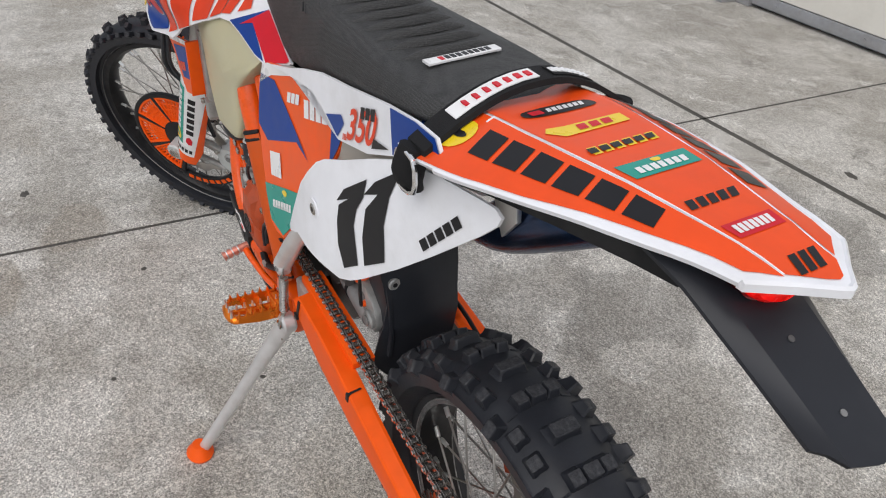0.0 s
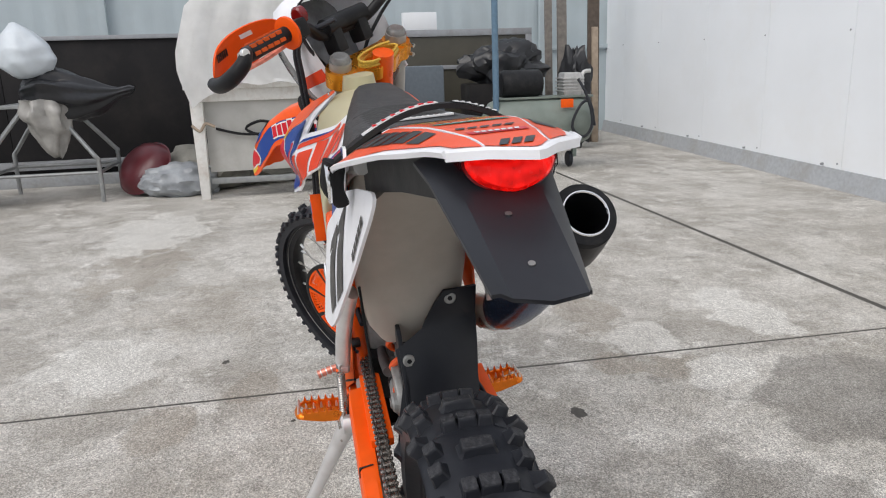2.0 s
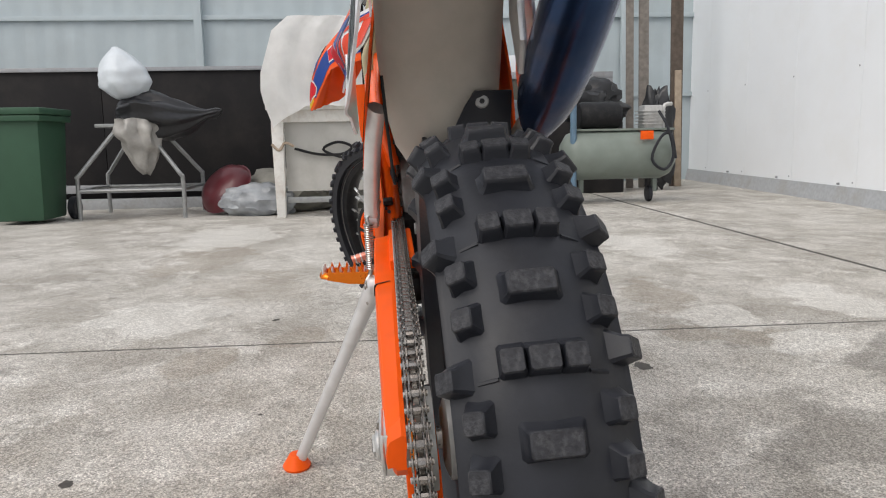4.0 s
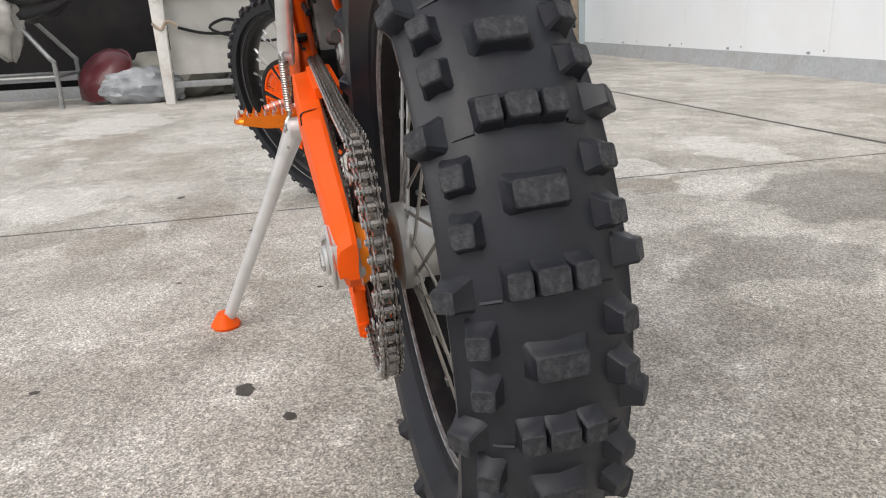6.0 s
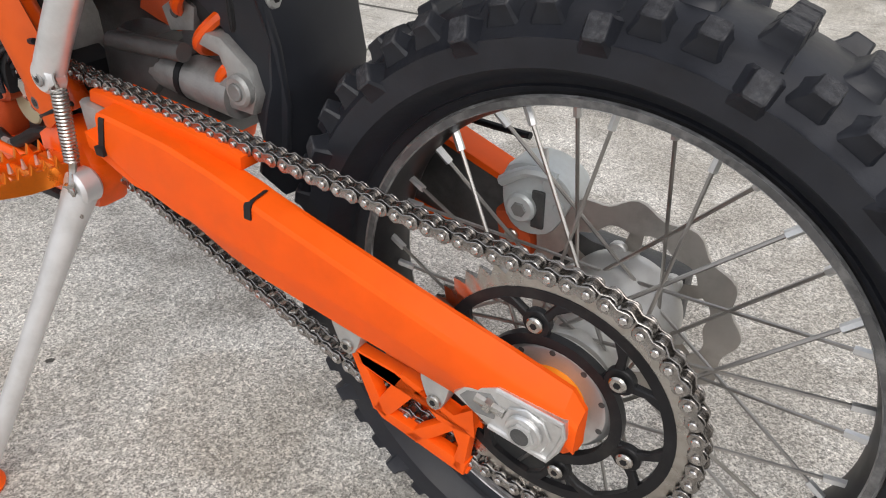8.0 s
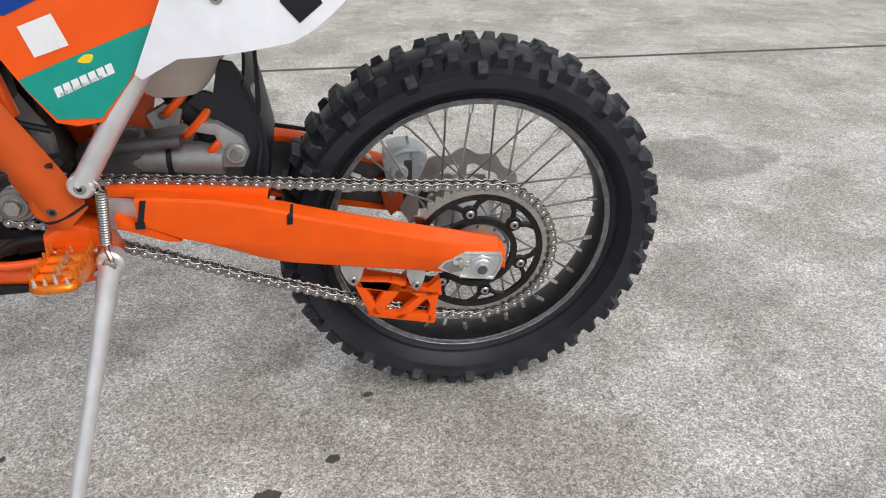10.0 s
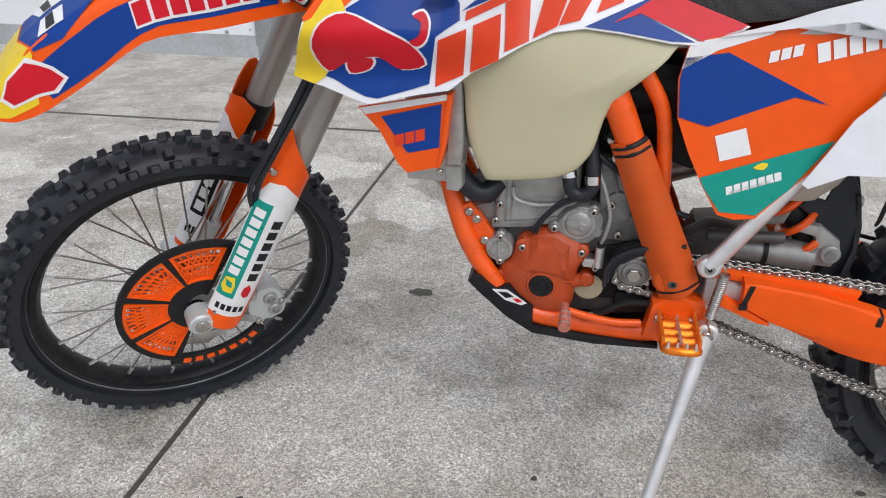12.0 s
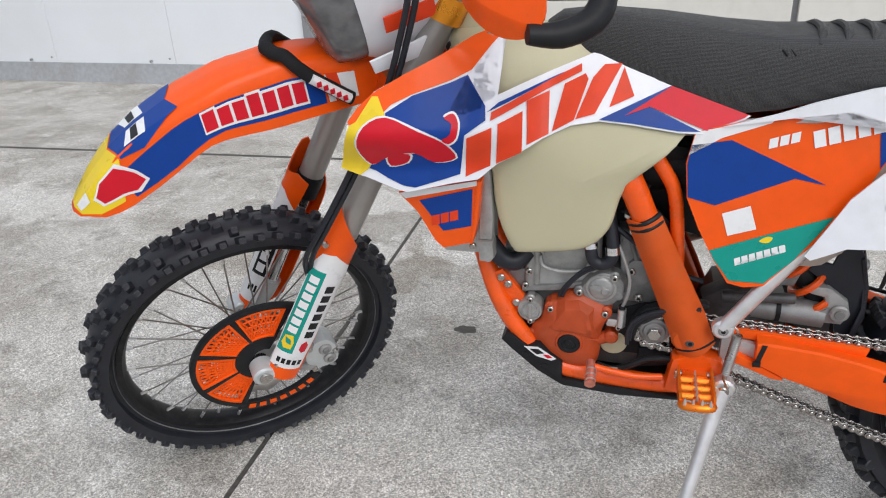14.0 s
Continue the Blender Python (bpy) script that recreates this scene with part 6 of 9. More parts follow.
def seat():
    # x, lower edge z, top z at the centre, half width at the lower edge, half width near the top
    secs = [(0.885, 0.982, 1.008, 0.022, 0.016), (0.86, 0.962, 1.024, 0.040, 0.031), (0.80, 0.940, 1.028, 0.057, 0.043), (0.70, 0.914, 1.017, 0.078, 0.058), (0.60, 0.878, 1.001, 0.090, 0.07),
            (0.52, 0.888, 0.992, 0.094, 0.08), (0.43, 0.914, 0.990, 0.098, 0.088), (0.33, 0.937, 0.990, 0.100, 0.09), (0.22, 0.960, 0.992, 0.102, 0.088), (0.13, 0.974, 0.996, 0.098, 0.08), (0.10, 0.980, 0.994, 0.07, 0.055)]
    rings = []
    for x, z0, z1, w0, w1 in secs:
        half = [(w0, z0), (w0 * 1.02, z0 + (z1 - z0) * 0.3), (w0 * 0.4 + w1 * 0.6, z0 + (z1 - z0) * 0.68), (w1, z0 + (z1 - z0) * 0.86), (w1 * 0.75, z1 - 0.003), (w1 * 0.35, z1)]
        rings.append([(x, y, z) for y, z in half] + [(x, -y, z) for y, z in half[::-1]])
    cov = loft(rings)
    s = part("seat", cov, SEAT, bike, "black textured gripper seat", 70)
    s.location = (0, -0.016, 0)
    for k in range(7):
        x = 0.245 + k * 0.036
        z = float(np.interp(x, [0.12, 0.22, 0.33, 0.43, 0.52], [0.996, 0.992, 0.990, 0.990, 0.992]))
        w = 0.072
        part("seat_rib", tube([(x + 0.012, -w, z - 0.009), (x + 0.004, -w * 0.5, z + 0.0005), (x, 0, z + 0.002), (x + 0.004, w * 0.5, z + 0.0005), (x + 0.012, w, z - 0.009)], [0.003, 0.0075, 0.008, 0.0075, 0.003], 8, 4, flat=0.8), SEAT, s, "raised seat rib")
    for k in range(5):
        for sd in (1, -1):
            part("seat_stitch", tube([(0.47 + k * 0.012, sd * 0.083, 0.968), (0.478 + k * 0.012, sd * 0.079, 0.977)], 0.002, 6, 0), BLACK, s)
    tag = prism([(0.0, 0.0), (0.1, 0.0), (0.1, 0.003), (0.0, 0.003)], -0.008, 0.008, 0.0012)
    m = Matrix.Translation((0.222, 0.05, 0.9935)) @ Matrix.Rotation(radians(-86), 4, "Z") @ Matrix.Rotation(radians(0), 4, "X")
    part("seat_tag", moved(tag, m), WHITE_STICKER, s, "white and black seat tag")
    for k in range(9):
        b = box(0.018 + k * 0.008, 0.0235 + k * 0.008, -0.0045, 0.0045, 0.003, 0.0036)
        part("tag_bar", moved(b, m), BLACK_STICKER if k else RED, s)


def fender_half(x):
    return float(np.interp(x, [-0.272, -0.228, -0.18, -0.1, -0.05, 0.02, 0.05, 0.12, 0.16], [0.050, 0.054, 0.067, 0.094, 0.109, 0.128, 0.133, 0.136, 0.122]))


def fender_s(x, v):
    top = float(np.interp(x, [-0.27, -0.2, -0.1, 0.0, 0.05, 0.16], [1.003, 1.010, 1.011, 1.005, 1.001, 0.985]))
    drop = float(np.interp(x, [-0.28, -0.2256, -0.15, -0.05, 0.05, 0.16], [0.002, 0.004, 0.014, 0.025, 0.036, 0.045]))
    a = max(0.0, (abs(v) - 0.44) / 0.56)
    return (x, v * fender_half(x), top - drop * a ** 1.15)


def rear_fender():
    ol = [(0.16, -1), (0.05, -1), (-0.1, -1), (-0.228, -1), (-0.250, -0.55), (-0.266, -0.28), (-0.268, -0.16), (-0.264, 0.0), (-0.248, 0.5), (-0.228, 1), (-0.1, 1), (0.05, 1), (0.16, 1)]
    f = part("rear_fender", skin(ol, fender_s, 0.02, 0, 0.004, (0.02, 0.1)), WHITE, bike, "orange rear fender with white edges and sponsor marks")
    f.location = TAIL_SHIFT
    # white rolled edge below
    for s in (1, -1):
        rings = []
        for i in range(18):
            x = 0.06 - 0.288 * i / 17
            p = Vector(fender_s(x, s))
            rings.append([p + Vector((0, 0, 0.002)), p + Vector((0, s * 0.003, 0.0)), p + Vector((0, s * 0.001, -0.0045)), p + Vector((0, -s * 0.003, -0.0045)), p + Vector((0, -s * 0.004, -0.002))])
        part("fender_edge", loft(rings), WHITE, f, "white fender edge")
    rings = []
    for x, v in ol[3:10]:
        p = Vector(fender_s(x, v))
        o = Vector((-0.003, 0, 0))
        rings.append([p + Vector((0, 0, 0.002)), p + o, p + o + Vector((0, 0, -0.007)), p - o + Vector((0, 0, -0.007)), p - o])
    part("fender_edge", loft(rings), WHITE, f, "white fender tail edge")
    # orange sticker field split along two seams
    g = (0.02, 0.1)
    SEAM = 0.465
    for k in (1, -1):
        stickers("orange_field", [[(0.155, k * (SEAM + 0.008)), (0.155, k * 0.985), (0.04, k * 0.98), (-0.045, k * 0.97), (-0.055, k * 0.915), (-0.16, k * 0.885), (-0.222, k * 0.83), (-0.240, k * 0.5)]], fender_s, ORANGE_FENDER, f, 0.0008, grid=g)
    stickers("orange_field", [[(0.155, SEAM - 0.008), (0.155, 0.008 - SEAM), (-0.243, 0.008 - SEAM), (-0.257, -0.27), (-0.259, -0.16), (-0.255, 0.0), (-0.239, SEAM - 0.008)]], fender_s, ORANGE_FENDER, f, 0.0008, grid=g)
    stickers("blue_field", [[(0.155, 0.48), (0.155, 0.97), (0.118, 0.97), (0.122, 0.48)]], fender_s, BLUE, f, 0.0012, grid=g)
    # black bars along the flanks, one for each letter
    bars = []
    for k in range(6):
        x0 = 0.046 - k * 0.0338
        lo, hi = 0.575 - 0.004 * k, 0.80 + 0.002 * k
        bars.append([(x0, hi), (x0 - 0.0275, hi), (x0 - 0.0195, lo), (x0 + 0.008, lo)])
    stickers("black_bar", bars, fender_s, BLACK_STICKER, f, 0.0016, grid=g)
    stickers("black_bar", [[(a, -b) for a, b in o] for o in bars], fender_s, BLACK_STICKER, f, 0.0016, grid=g)
    c = 0.0016

    def centre(x0, x1, v0, v1, mat, name, lift=c):
        stickers(name, [[(x0, v0), (x0, v1), (x1, v1), (x1, v0)]], fender_s, mat, f, lift, grid=g)

    def row(x0, x1, v0, v1, n, mat, lift=0.0022, lean=0.02):
        w = (v1 - v0) / n
        stickers("word_bar", [[(x0, v0 + w * k), (x0, v0 + w * (k + 0.74)), (x1, v0 + w * (k + 0.74) + lean), (x1, v0 + w * k + lean)] for k in range(n)], fender_s, mat, f, lift, grid=g)
    stickers("black_badge", [rounded([(0.060, -0.2), (0.060, 0.24), (0.053, 0.33), (0.044, 0.3), (0.040, 0.1), (0.041, -0.26), (0.05, -0.3)], 3)], fender_s, BLACK_STICKER, f, c, grid=g)
    row(0.055, 0.046, -0.22, 0.12, 7, WHITE_STICKER)
    centre(0.055, 0.045, 0.16, 0.27, RED, "badge_dot", 0.0022)
    stickers("yellow_badge", [[(0.012, -0.33), (0.012, 0.2), (0.015, 0.34), (0.006, 0.40), (-0.008, 0.30), (-0.006, -0.33)]], fender_s, YELLOW, f, c, grid=g)
    row(0.008, -0.003, -0.2, 0.15, 3, RED)
    row(-0.036, -0.050, -0.34, 0.36, 6, YELLOW, c)
    row(-0.0385, -0.0475, -0.32, 0.38, 6, BLACK_STICKER, 0.0022)
    centre(-0.076, -0.101, -0.37, 0.40, TEAL, "teal_badge")
    row(-0.086, -0.096, -0.28, 0.30, 7, WHITE_STICKER)
    stickers("yellow_mark", [rounded([(-0.079, 0.04), (-0.079, -0.05), (-0.084, -0.04), (-0.084, 0.03)], 3)], fender_s, YELLOW, f, 0.0022, grid=g)
    row(-0.143, -0.155, -0.34, 0.38, 5, BLACK_STICKER, c, 0.06)
    centre(-0.180, -0.198, -0.38, 0.40, RED, "red_badge")
    row(-0.184, -0.194, -0.28, 0.33, 7, WHITE_STICKER)
    row(-0.226, -0.245, -0.36, 0.20, 3, BLACK_STICKER, c, 0.14)
    stickers("yellow_roundel", [[(0.082 + 0.020 * math.cos(a), 0.70 + 0.13 * math.sin(a)) for a in [2 * math.pi * i / 16 for i in range(16)]]], fender_s, YELLOW, f, 0.0016, grid=g)
    stickers("roundel_mark", [[(0.082 + 0.013 * math.cos(a), 0.70 + 0.03 * math.sin(a)) for a in [2 * math.pi * i / 10 for i in range(10)]]], fender_s, BLACK_STICKER, f, 0.0022, grid=g)
    # seams of the middle field
    for s in (1, -1):
        part("fender_seam", tube([Vector(fender_s(x, s * SEAM)) for x in (0.07, 0.0, -0.1, -0.2, -0.238)], 0.0009, 6, 3), WHITE, f)
        p, q = Vector(fender_s(0.07, s * SEAM)), Vector(fender_s(0.07, s * (SEAM + 0.07)))
        part("fender_seam", tube([p + Vector((0, 0, 0.0005)), q + Vector((0, 0, 0.0005))], 0.0014, 6, 0), WHITE, f)
    # black tail carrier under the fender, running into the mud flap
    ring = []
    for x, half, z1, z0 in ((0.13, 0.094, 0.955, 0.905), (0.05, 0.086, 0.972, 0.93), (-0.05, 0.07, 0.985, 0.945), (-0.13, 0.05, 0.99, 0.950), (-0.17, 0.042, 0.99, 0.952)):
        ring.append([(x, half, z0), (x, half, z1), (x, half * 0.7, z1 + 0.012), (x, -half * 0.7, z1 + 0.012), (x, -half, z1), (x, -half, z0), (x, -half * 0.9, z0), (x, -half * 0.75, z1), (x, half * 0.75, z1), (x, half * 0.9, z0)])
    part("tail_carrier", loft(ring), BLACK, bike, "black tail carrier").location = TAIL_SHIFT
    # mud flap: a channel whose sides fold down from a flat middle
    def flap_z(x):
        return float(np.interp(x, [-0.343, -0.2546, -0.19, -0.15], [0.9135, 0.955, 0.984, 0.994]))
    cols = [(0.058, 0.035, -0.312, 1.0), (0.050, 0.0305, -0.322, 0.45), (0.036, 0.026, -0.336, 0.0), (0.0, 0.0, -0.3435, 0.0), (-0.036, -0.026, -0.340, 0.0), (-0.050, -0.0305, -0.330, 0.45), (-0.058, -0.035, -0.322, 1.0)]
    rows = []
    for i in range(13):
        t = i / 12
        top = []
        for y0, y1, x1, fold in cols:
            x = -0.15 + (x1 + 0.15) * t
            top.append(Vector((x, 0.0105 + y0 + (y1 - y0) * t, flap_z(x) - fold * (0.006 + 0.009 * t))))
        rows.append(top + [p + Vector((0.0016, 0, -0.0034)) for p in reversed(top)])
    fl = part("mud_flap", loft(rows), FLAP_PLASTIC, bike, "black plastic licence holder and mud flap", 22)
    fl.location = TAIL_SHIFT
    for x in (-0.308, -0.2546):
        part("flap_hole", moved(disc((0, 0, 0), 0.0028, 0, 0.0008, 12, axis="Z"), Matrix.Translation((x, 0.014, flap_z(x) + 0.0003)) @ Matrix.Rotation(radians(-25), 4, "Y")), CAST_DARK if x > -0.3 else CAST, fl)
    # tail light
    rings = []
    for k, (sx, sz) in enumerate(((1.0, 1.0), (0.97, 0.95), (0.85, 0.8), (0.5, 0.45), (0.05, 0.05))):
        x = -0.214 - 0.018 * math.sin(k / 4 * math.pi / 2)
        pts = rounded([(-0.037, 0.002), (-0.020, 0.007), (0.020, 0.007), (0.037, 0.002), (0.028, -0.015), (0.0, -0.0245), (-0.028, -0.015)], 4)
        rings.append([(x + 0.35 * q * sz, p * sx, 0.990 + q * sz) for p, q in pts])
    lt = part("tail_light", loft(rings), LENS_RED, bike, "lit red tail light lens")
    lt.location = TAIL_SHIFT
    hs = loft([[(-0.165, p * 1.06, 0.991 + q * 1.05) for p, q in rounded([(-0.037, 0.002), (-0.020, 0.007), (0.020, 0.007), (0.037, 0.002), (0.028, -0.015), (0.0, -0.0245), (-0.028, -0.015)], 4)],
               [(-0.2155 + 0.35 * q, p * 1.06, 0.990 + q * 1.05) for p, q in rounded([(-0.037, 0.002), (-0.020, 0.007), (0.020, 0.007), (0.037, 0.002), (0.028, -0.015), (0.0, -0.0245), (-0.028, -0.015)], 4)]])
    part("light_housing", hs, LENS_DARK, lt, "dark red lens housing")


def bend(pts, i):
    k = min(len(pts) - 2, int(i))
    return pts[k].lerp(pts[k + 1], i - k)


def strap():
    """Black grab strap across the fender with chromed buckles."""
    pts = [Vector((0.098 + 0.008 * abs(v), 0.129 * v, 1.013 - 0.046 * v * v + 0.004 * math.cos(v * 3))) for v in np.linspace(-1.0, 1.0, 15).tolist()]
    rings = []
    for p in pts:
        d = Vector((1, 0, 0))
        rings.append([p + d * 0.019 + Vector((0, 0, -0.003)), p + d * 0.017 + Vector((0, 0, 0.003)), p - d * 0.017 + Vector((0, 0, 0.003)), p - d * 0.019 + Vector((0, 0, -0.003)), p + Vector((0, 0, -0.004))])
    st = part("grab_strap", loft(rings), WEBBING, bike, "black padded grab strap")
    st.location = TAIL_SHIFT
    for i0, i1, mat, nm in ((7, 12, WHITE_STICKER, "white_strap_label"), (3, 6, WEBBING, "strap_patch")):
        seg = [[p + Vector((0.011, 0, 0.0036)), p + Vector((0.011, 0, 0.0046)), p + Vector((-0.011, 0, 0.0046)), p + Vector((-0.011, 0, 0.0036))] for p in pts[i0:i1 + 1]]
        part(nm, loft(seg), mat, st)
    for k in range(7):
        p = bend(pts, 7.4 + 0.62 * k)
        part("strap_bar", box(p.x - 0.005, p.x + 0.005, p.y - 0.003, p.y + 0.003, p.z + 0.004, p.z + 0.0058), RED, st)
        q = bend(pts, 3.2 + 0.42 * k)
        part("strap_bar", box(q.x - 0.005, q.x + 0.005, q.y - 0.003, q.y + 0.003, q.z + 0.004, q.z + 0.0058), WHITE_STICKER, st)
    for s in (1, -1):
        e = pts[-1] if s > 0 else pts[0]
        part("strap_end", tube([e, e + Vector((0.006, s * 0.006, -0.03)), e + Vector((0.012, -s * 0.004, -0.055))], [0.017, 0.018, 0.012], 10, 4, flat=0.55), WEBBING, st, "folded black strap end")
        c = e + Vector((0.002, s * 0.009, -0.026))
        loop = [c + Vector((a, s * 0.001, b)) for a, b in ((-0.017, -0.016), (0.017, -0.02), (0.019, 0.016), (-0.015, 0.02))]
        part("buckle", tube(loop, 0.0028, 8, 3, closed=True), CHROME, st, "chromed wire buckle")


def airbox_and_flap():
    # off-white inner mudguard between the side panels
    rings = []
    for z, xf, xr, w, rr in ((0.605, 0.46, 0.40, 0.055, 0.02), (0.64, 0.50, 0.375, 0.075, 0.025), (0.70, 0.50, 0.345, 0.088, 0.03), (0.78, 0.46, 0.30, 0.092, 0.03), (0.84, 0.38, 0.24, 0.09, 0.03), (0.90, 0.30, 0.17, 0.084, 0.03), (0.945, 0.24, 0.11, 0.076, 0.03)):
        rings.append([(xf, w, z), (xr + rr * 1.4, w, z), (xr + rr * 0.4, w * 0.86, z), (xr, w * 0.55, z), (xr - 0.006, 0, z), (xr, -w * 0.55, z), (xr + rr * 0.4, -w * 0.86, z), (xr + rr * 1.4, -w, z), (xf, -w, z)])
    part("inner_mudguard", loft(rings), OFFWHITE, bike, "off-white inner mudguard below the seat", 50)
    # black flap that hangs to the rear tyre
    def flap_s(y, z):
        x = float(np.interp(z, [0.40, 0.52, 0.60, 0.66, 0.72], [0.350, 0.328, 0.340, 0.358, 0.342]))
        return (x - 0.012 + 0.6 * (y + 0.03) ** 2 * 4, y, z)
    ol = [(0.040, 0.615), (0.035, 0.56), (0.048, 0.50), (0.055, 0.43), (0.03, 0.395), (-0.06, 0.395), (-0.085, 0.45), (-0.088, 0.56), (-0.096, 0.64), (-0.10, 0.708), (-0.045, 0.71), (-0.03, 0.69), (-0.005, 0.645)]
    fl = part("rubber_flap", skin(ol, flap_s, 0.02, 0, 0.005), FLAP_PLASTIC, bike, "black plastic shock flap")
    for y, z in ((-0.055, 0.694), (0.022, 0.598)):
        p = Vector(flap_s(y, z))
        part("flap_bolt", disc((p.x - 0.002, y, z), 0.0105, -0.005, 0.003, 18, 0.002, axis="X"), CAST_LIGHT, fl, "round aluminium flap bolt")
        part("bolt_socket", disc((p.x - 0.0075, y, z), 0.0042, -0.0005, 0.0005, 6, axis="X"), BLACK_STICKER, fl)
    part("flap_wing", prism([(0.425, 0.588), (0.405, 0.606), (0.386, 0.600), (0.372, 0.65), (0.352, 0.645), (0.336, 0.615), (0.321, 0.557), (0.3175, 0.498), (0.327, 0.45), (0.36, 0.45), (0.366, 0.50), (0.376, 0.54), (0.395, 0.565)], 0.028, 0.036, 0.003), FLAP_PLASTIC, bike, "black flap wing beside the shock")
    # orange shock spring
    low, high = Vector((0.388, 0.010, 0.512)), Vector((0.528, 0.010, 0.728))
    axis = (high - low).normalized()
    side, fore = Vector((0, 1, 0)), Vector((axis.z, 0, -axis.x))
    pts = []
    for i in range(66):
        a = i * 0.6
        pts.append(low.lerp(high, i / 65) + 0.034 * (math.cos(a) * fore + math.sin(a) * side))
    part("shock_spring", tube(pts, 0.0065, 8, 2), ORANGE_PAINT, bike, "orange shock absorber spring")
    part("shock_body", tube([low - axis * 0.02, high], 0.021, 14, 0), BLACK, bike, "black shock absorber body")
    part("spring_seat", tube([low - axis * 0.006, low + axis * 0.004], 0.040, 20, 0), CAST, bike)
    part("breather_hose", tube([(0.315, 0.088, 0.74), (0.315, 0.086, 0.66), (0.320, 0.084, 0.60), (0.322, 0.082, 0.585), (0.317, 0.084, 0.605), (0.312, 0.088, 0.70)], 0.0024, 6, 6), BLACK, bike, "black looped breather cord")


TAIL_SHIFT = Vector((0.0, -0.022, 0))
side_panels()
shrouds()
fuel_tank()
seat()
rear_fender()
strap()
airbox_and_flap()


# ---- front end, built straight and then turned with the steering ----
LEG_LOW, LEG_TOP = Vector((1.489, 0, 0.365)), Vector((1.096, 0, 1.046))
LEG_DIR = (LEG_TOP - LEG_LOW).normalized()
LEG_FWD = Vector((LEG_DIR.z, 0, -LEG_DIR.x))


def leg(s, y=0.0, f=0.0):
    return LEG_LOW + LEG_DIR * s + LEG_FWD * f + Vector((0, y, 0))


def front_wheel():
    c = FRONT
    tyre = part("front_tyre", steered(lathe(tyre_profile(0.283, 0.339, 0.047, 0.023), 96, c, closed=True)), RUBBER, bike, "knobbly front tyre", 50)
    for s in (1, -1):
        part("sidewall_ring", steered(lathe([(0.2888, s * 0.029), (0.2896, s * 0.0318), (0.2904, s * 0.029)], 96, c)), CAST, tyre, "thin pale ring on the sidewall")
    mid, side, edge = tread_block(0.0145, 0.0160, 0.0135), tread_block(0.0155, 0.0145, 0.0130), tread_block(0.0130, 0.0145, 0.0130, 0.78)
    n = 28
    step = 2 * math.pi / n
    for k in range(n):
        a = k * step
        for s in (1, -1):
            piece("tread_block", mid, tyre, wheel_frame(c, a + (0.03 if s > 0 else -0.03), 0.337, s * 0.0105, s * 0.1, STEER))
            piece("tread_block", side, tyre, wheel_frame(c, a + step * 0.5, 0.332, s * 0.0245, s * 0.45, STEER))
            piece("tread_block", edge, tyre, wheel_frame(c, a + step * 0.12, 0.3215, s * 0.0405, s * 0.95, STEER))
            piece("tread_block", edge, tyre, wheel_frame(c, a + step * 0.62, 0.3215, s * 0.0405, s * 0.95, STEER))
    prof = [(0.2845, 0.0245), (0.2845, 0.0215), (0.277, 0.02), (0.271, 0.013), (0.268, 0.0), (0.271, -0.013), (0.277, -0.02), (0.2845, -0.0215), (0.2845, -0.0245),
            (0.273, -0.0245), (0.2665, -0.015), (0.2635, -0.006), (0.2635, 0.006), (0.2665, 0.015), (0.273, 0.0245)]
    rim = part("front_rim", steered(lathe(prof, 96, c, closed=True)), BLACK_SATIN, bike, "black front rim", 30)
    spokes(c, rim, 0.027, 0.036, 0.2660, 36, STEER)
    hub = [(0.001, -0.052), (0.03, -0.052), (0.034, -0.045), (0.022, -0.036), (0.02, 0.03), (0.032, 0.036), (0.034, 0.05), (0.001, 0.052)]
    part("front_hub", steered(lathe(hub, 32, c)), BLACK_SATIN, bike, "black front hub")
    part("front_axle", steered(lathe([(0.001, -0.125), (0.011, -0.125), (0.011, 0.122), (0.001, 0.122)], 16, c)), STEEL, bike)
    wave_disc(c, 0.058, 0.125, 0.05, bike, "front_brake_disc", STEER, 6)
    # disc guard: black ring with orange mesh windows
    c = FRONT + Vector((-0.012, 0, 0.012))
    y = 0.072
    outer = 0.158
    def sector(r0, r1, b0, b1, y0, y1, n=18):
        out = [(c.x + r1 * math.cos(b0 + (b1 - b0) * i / n), c.z + r1 * math.sin(b0 + (b1 - b0) * i / n)) for i in range(n + 1)]
        out += [(c.x + r0 * math.cos(b1 + (b0 - b1) * i / n), c.z + r0 * math.sin(b1 + (b0 - b1) * i / n)) for i in range(n + 1)]
        return prism(out, y0, y1, 0.0015)
    fr = sector(0.146, outer, radians(-62), radians(128), y, y + 0.012, 30)
    fr = join(fr, sector(0.026, 0.064, radians(-62), radians(128), y, y + 0.010, 24))
    for b in (-62, -18, 28, 72, 121):
        fr = join(fr, sector(0.06, 0.148, radians(b), radians(b + 5), y, y + 0.011, 3))
    g = part("disc_guard", steered(fr), BLACK, bike, "black front disc guard with orange mesh")
    for b in (-56.5, -12.5, 33.5, 77.5):
        e = 39 if b < 77 else 43
        fm = join(sector(0.064, 0.069, radians(b), radians(b + e), y + 0.001, y + 0.011, 8), sector(0.139, 0.146, radians(b), radians(b + e), y + 0.001, y + 0.011, 10))
        fm = join(fm, join(sector(0.068, 0.140, radians(b), radians(b + 3), y + 0.001, y + 0.011, 2), sector(0.068, 0.140, radians(b + e - 3), radians(b + e), y + 0.001, y + 0.011, 2)))
        part("orange_frame", steered(fm), ORANGE_MATT, g, "orange guard window")
        mesh = None
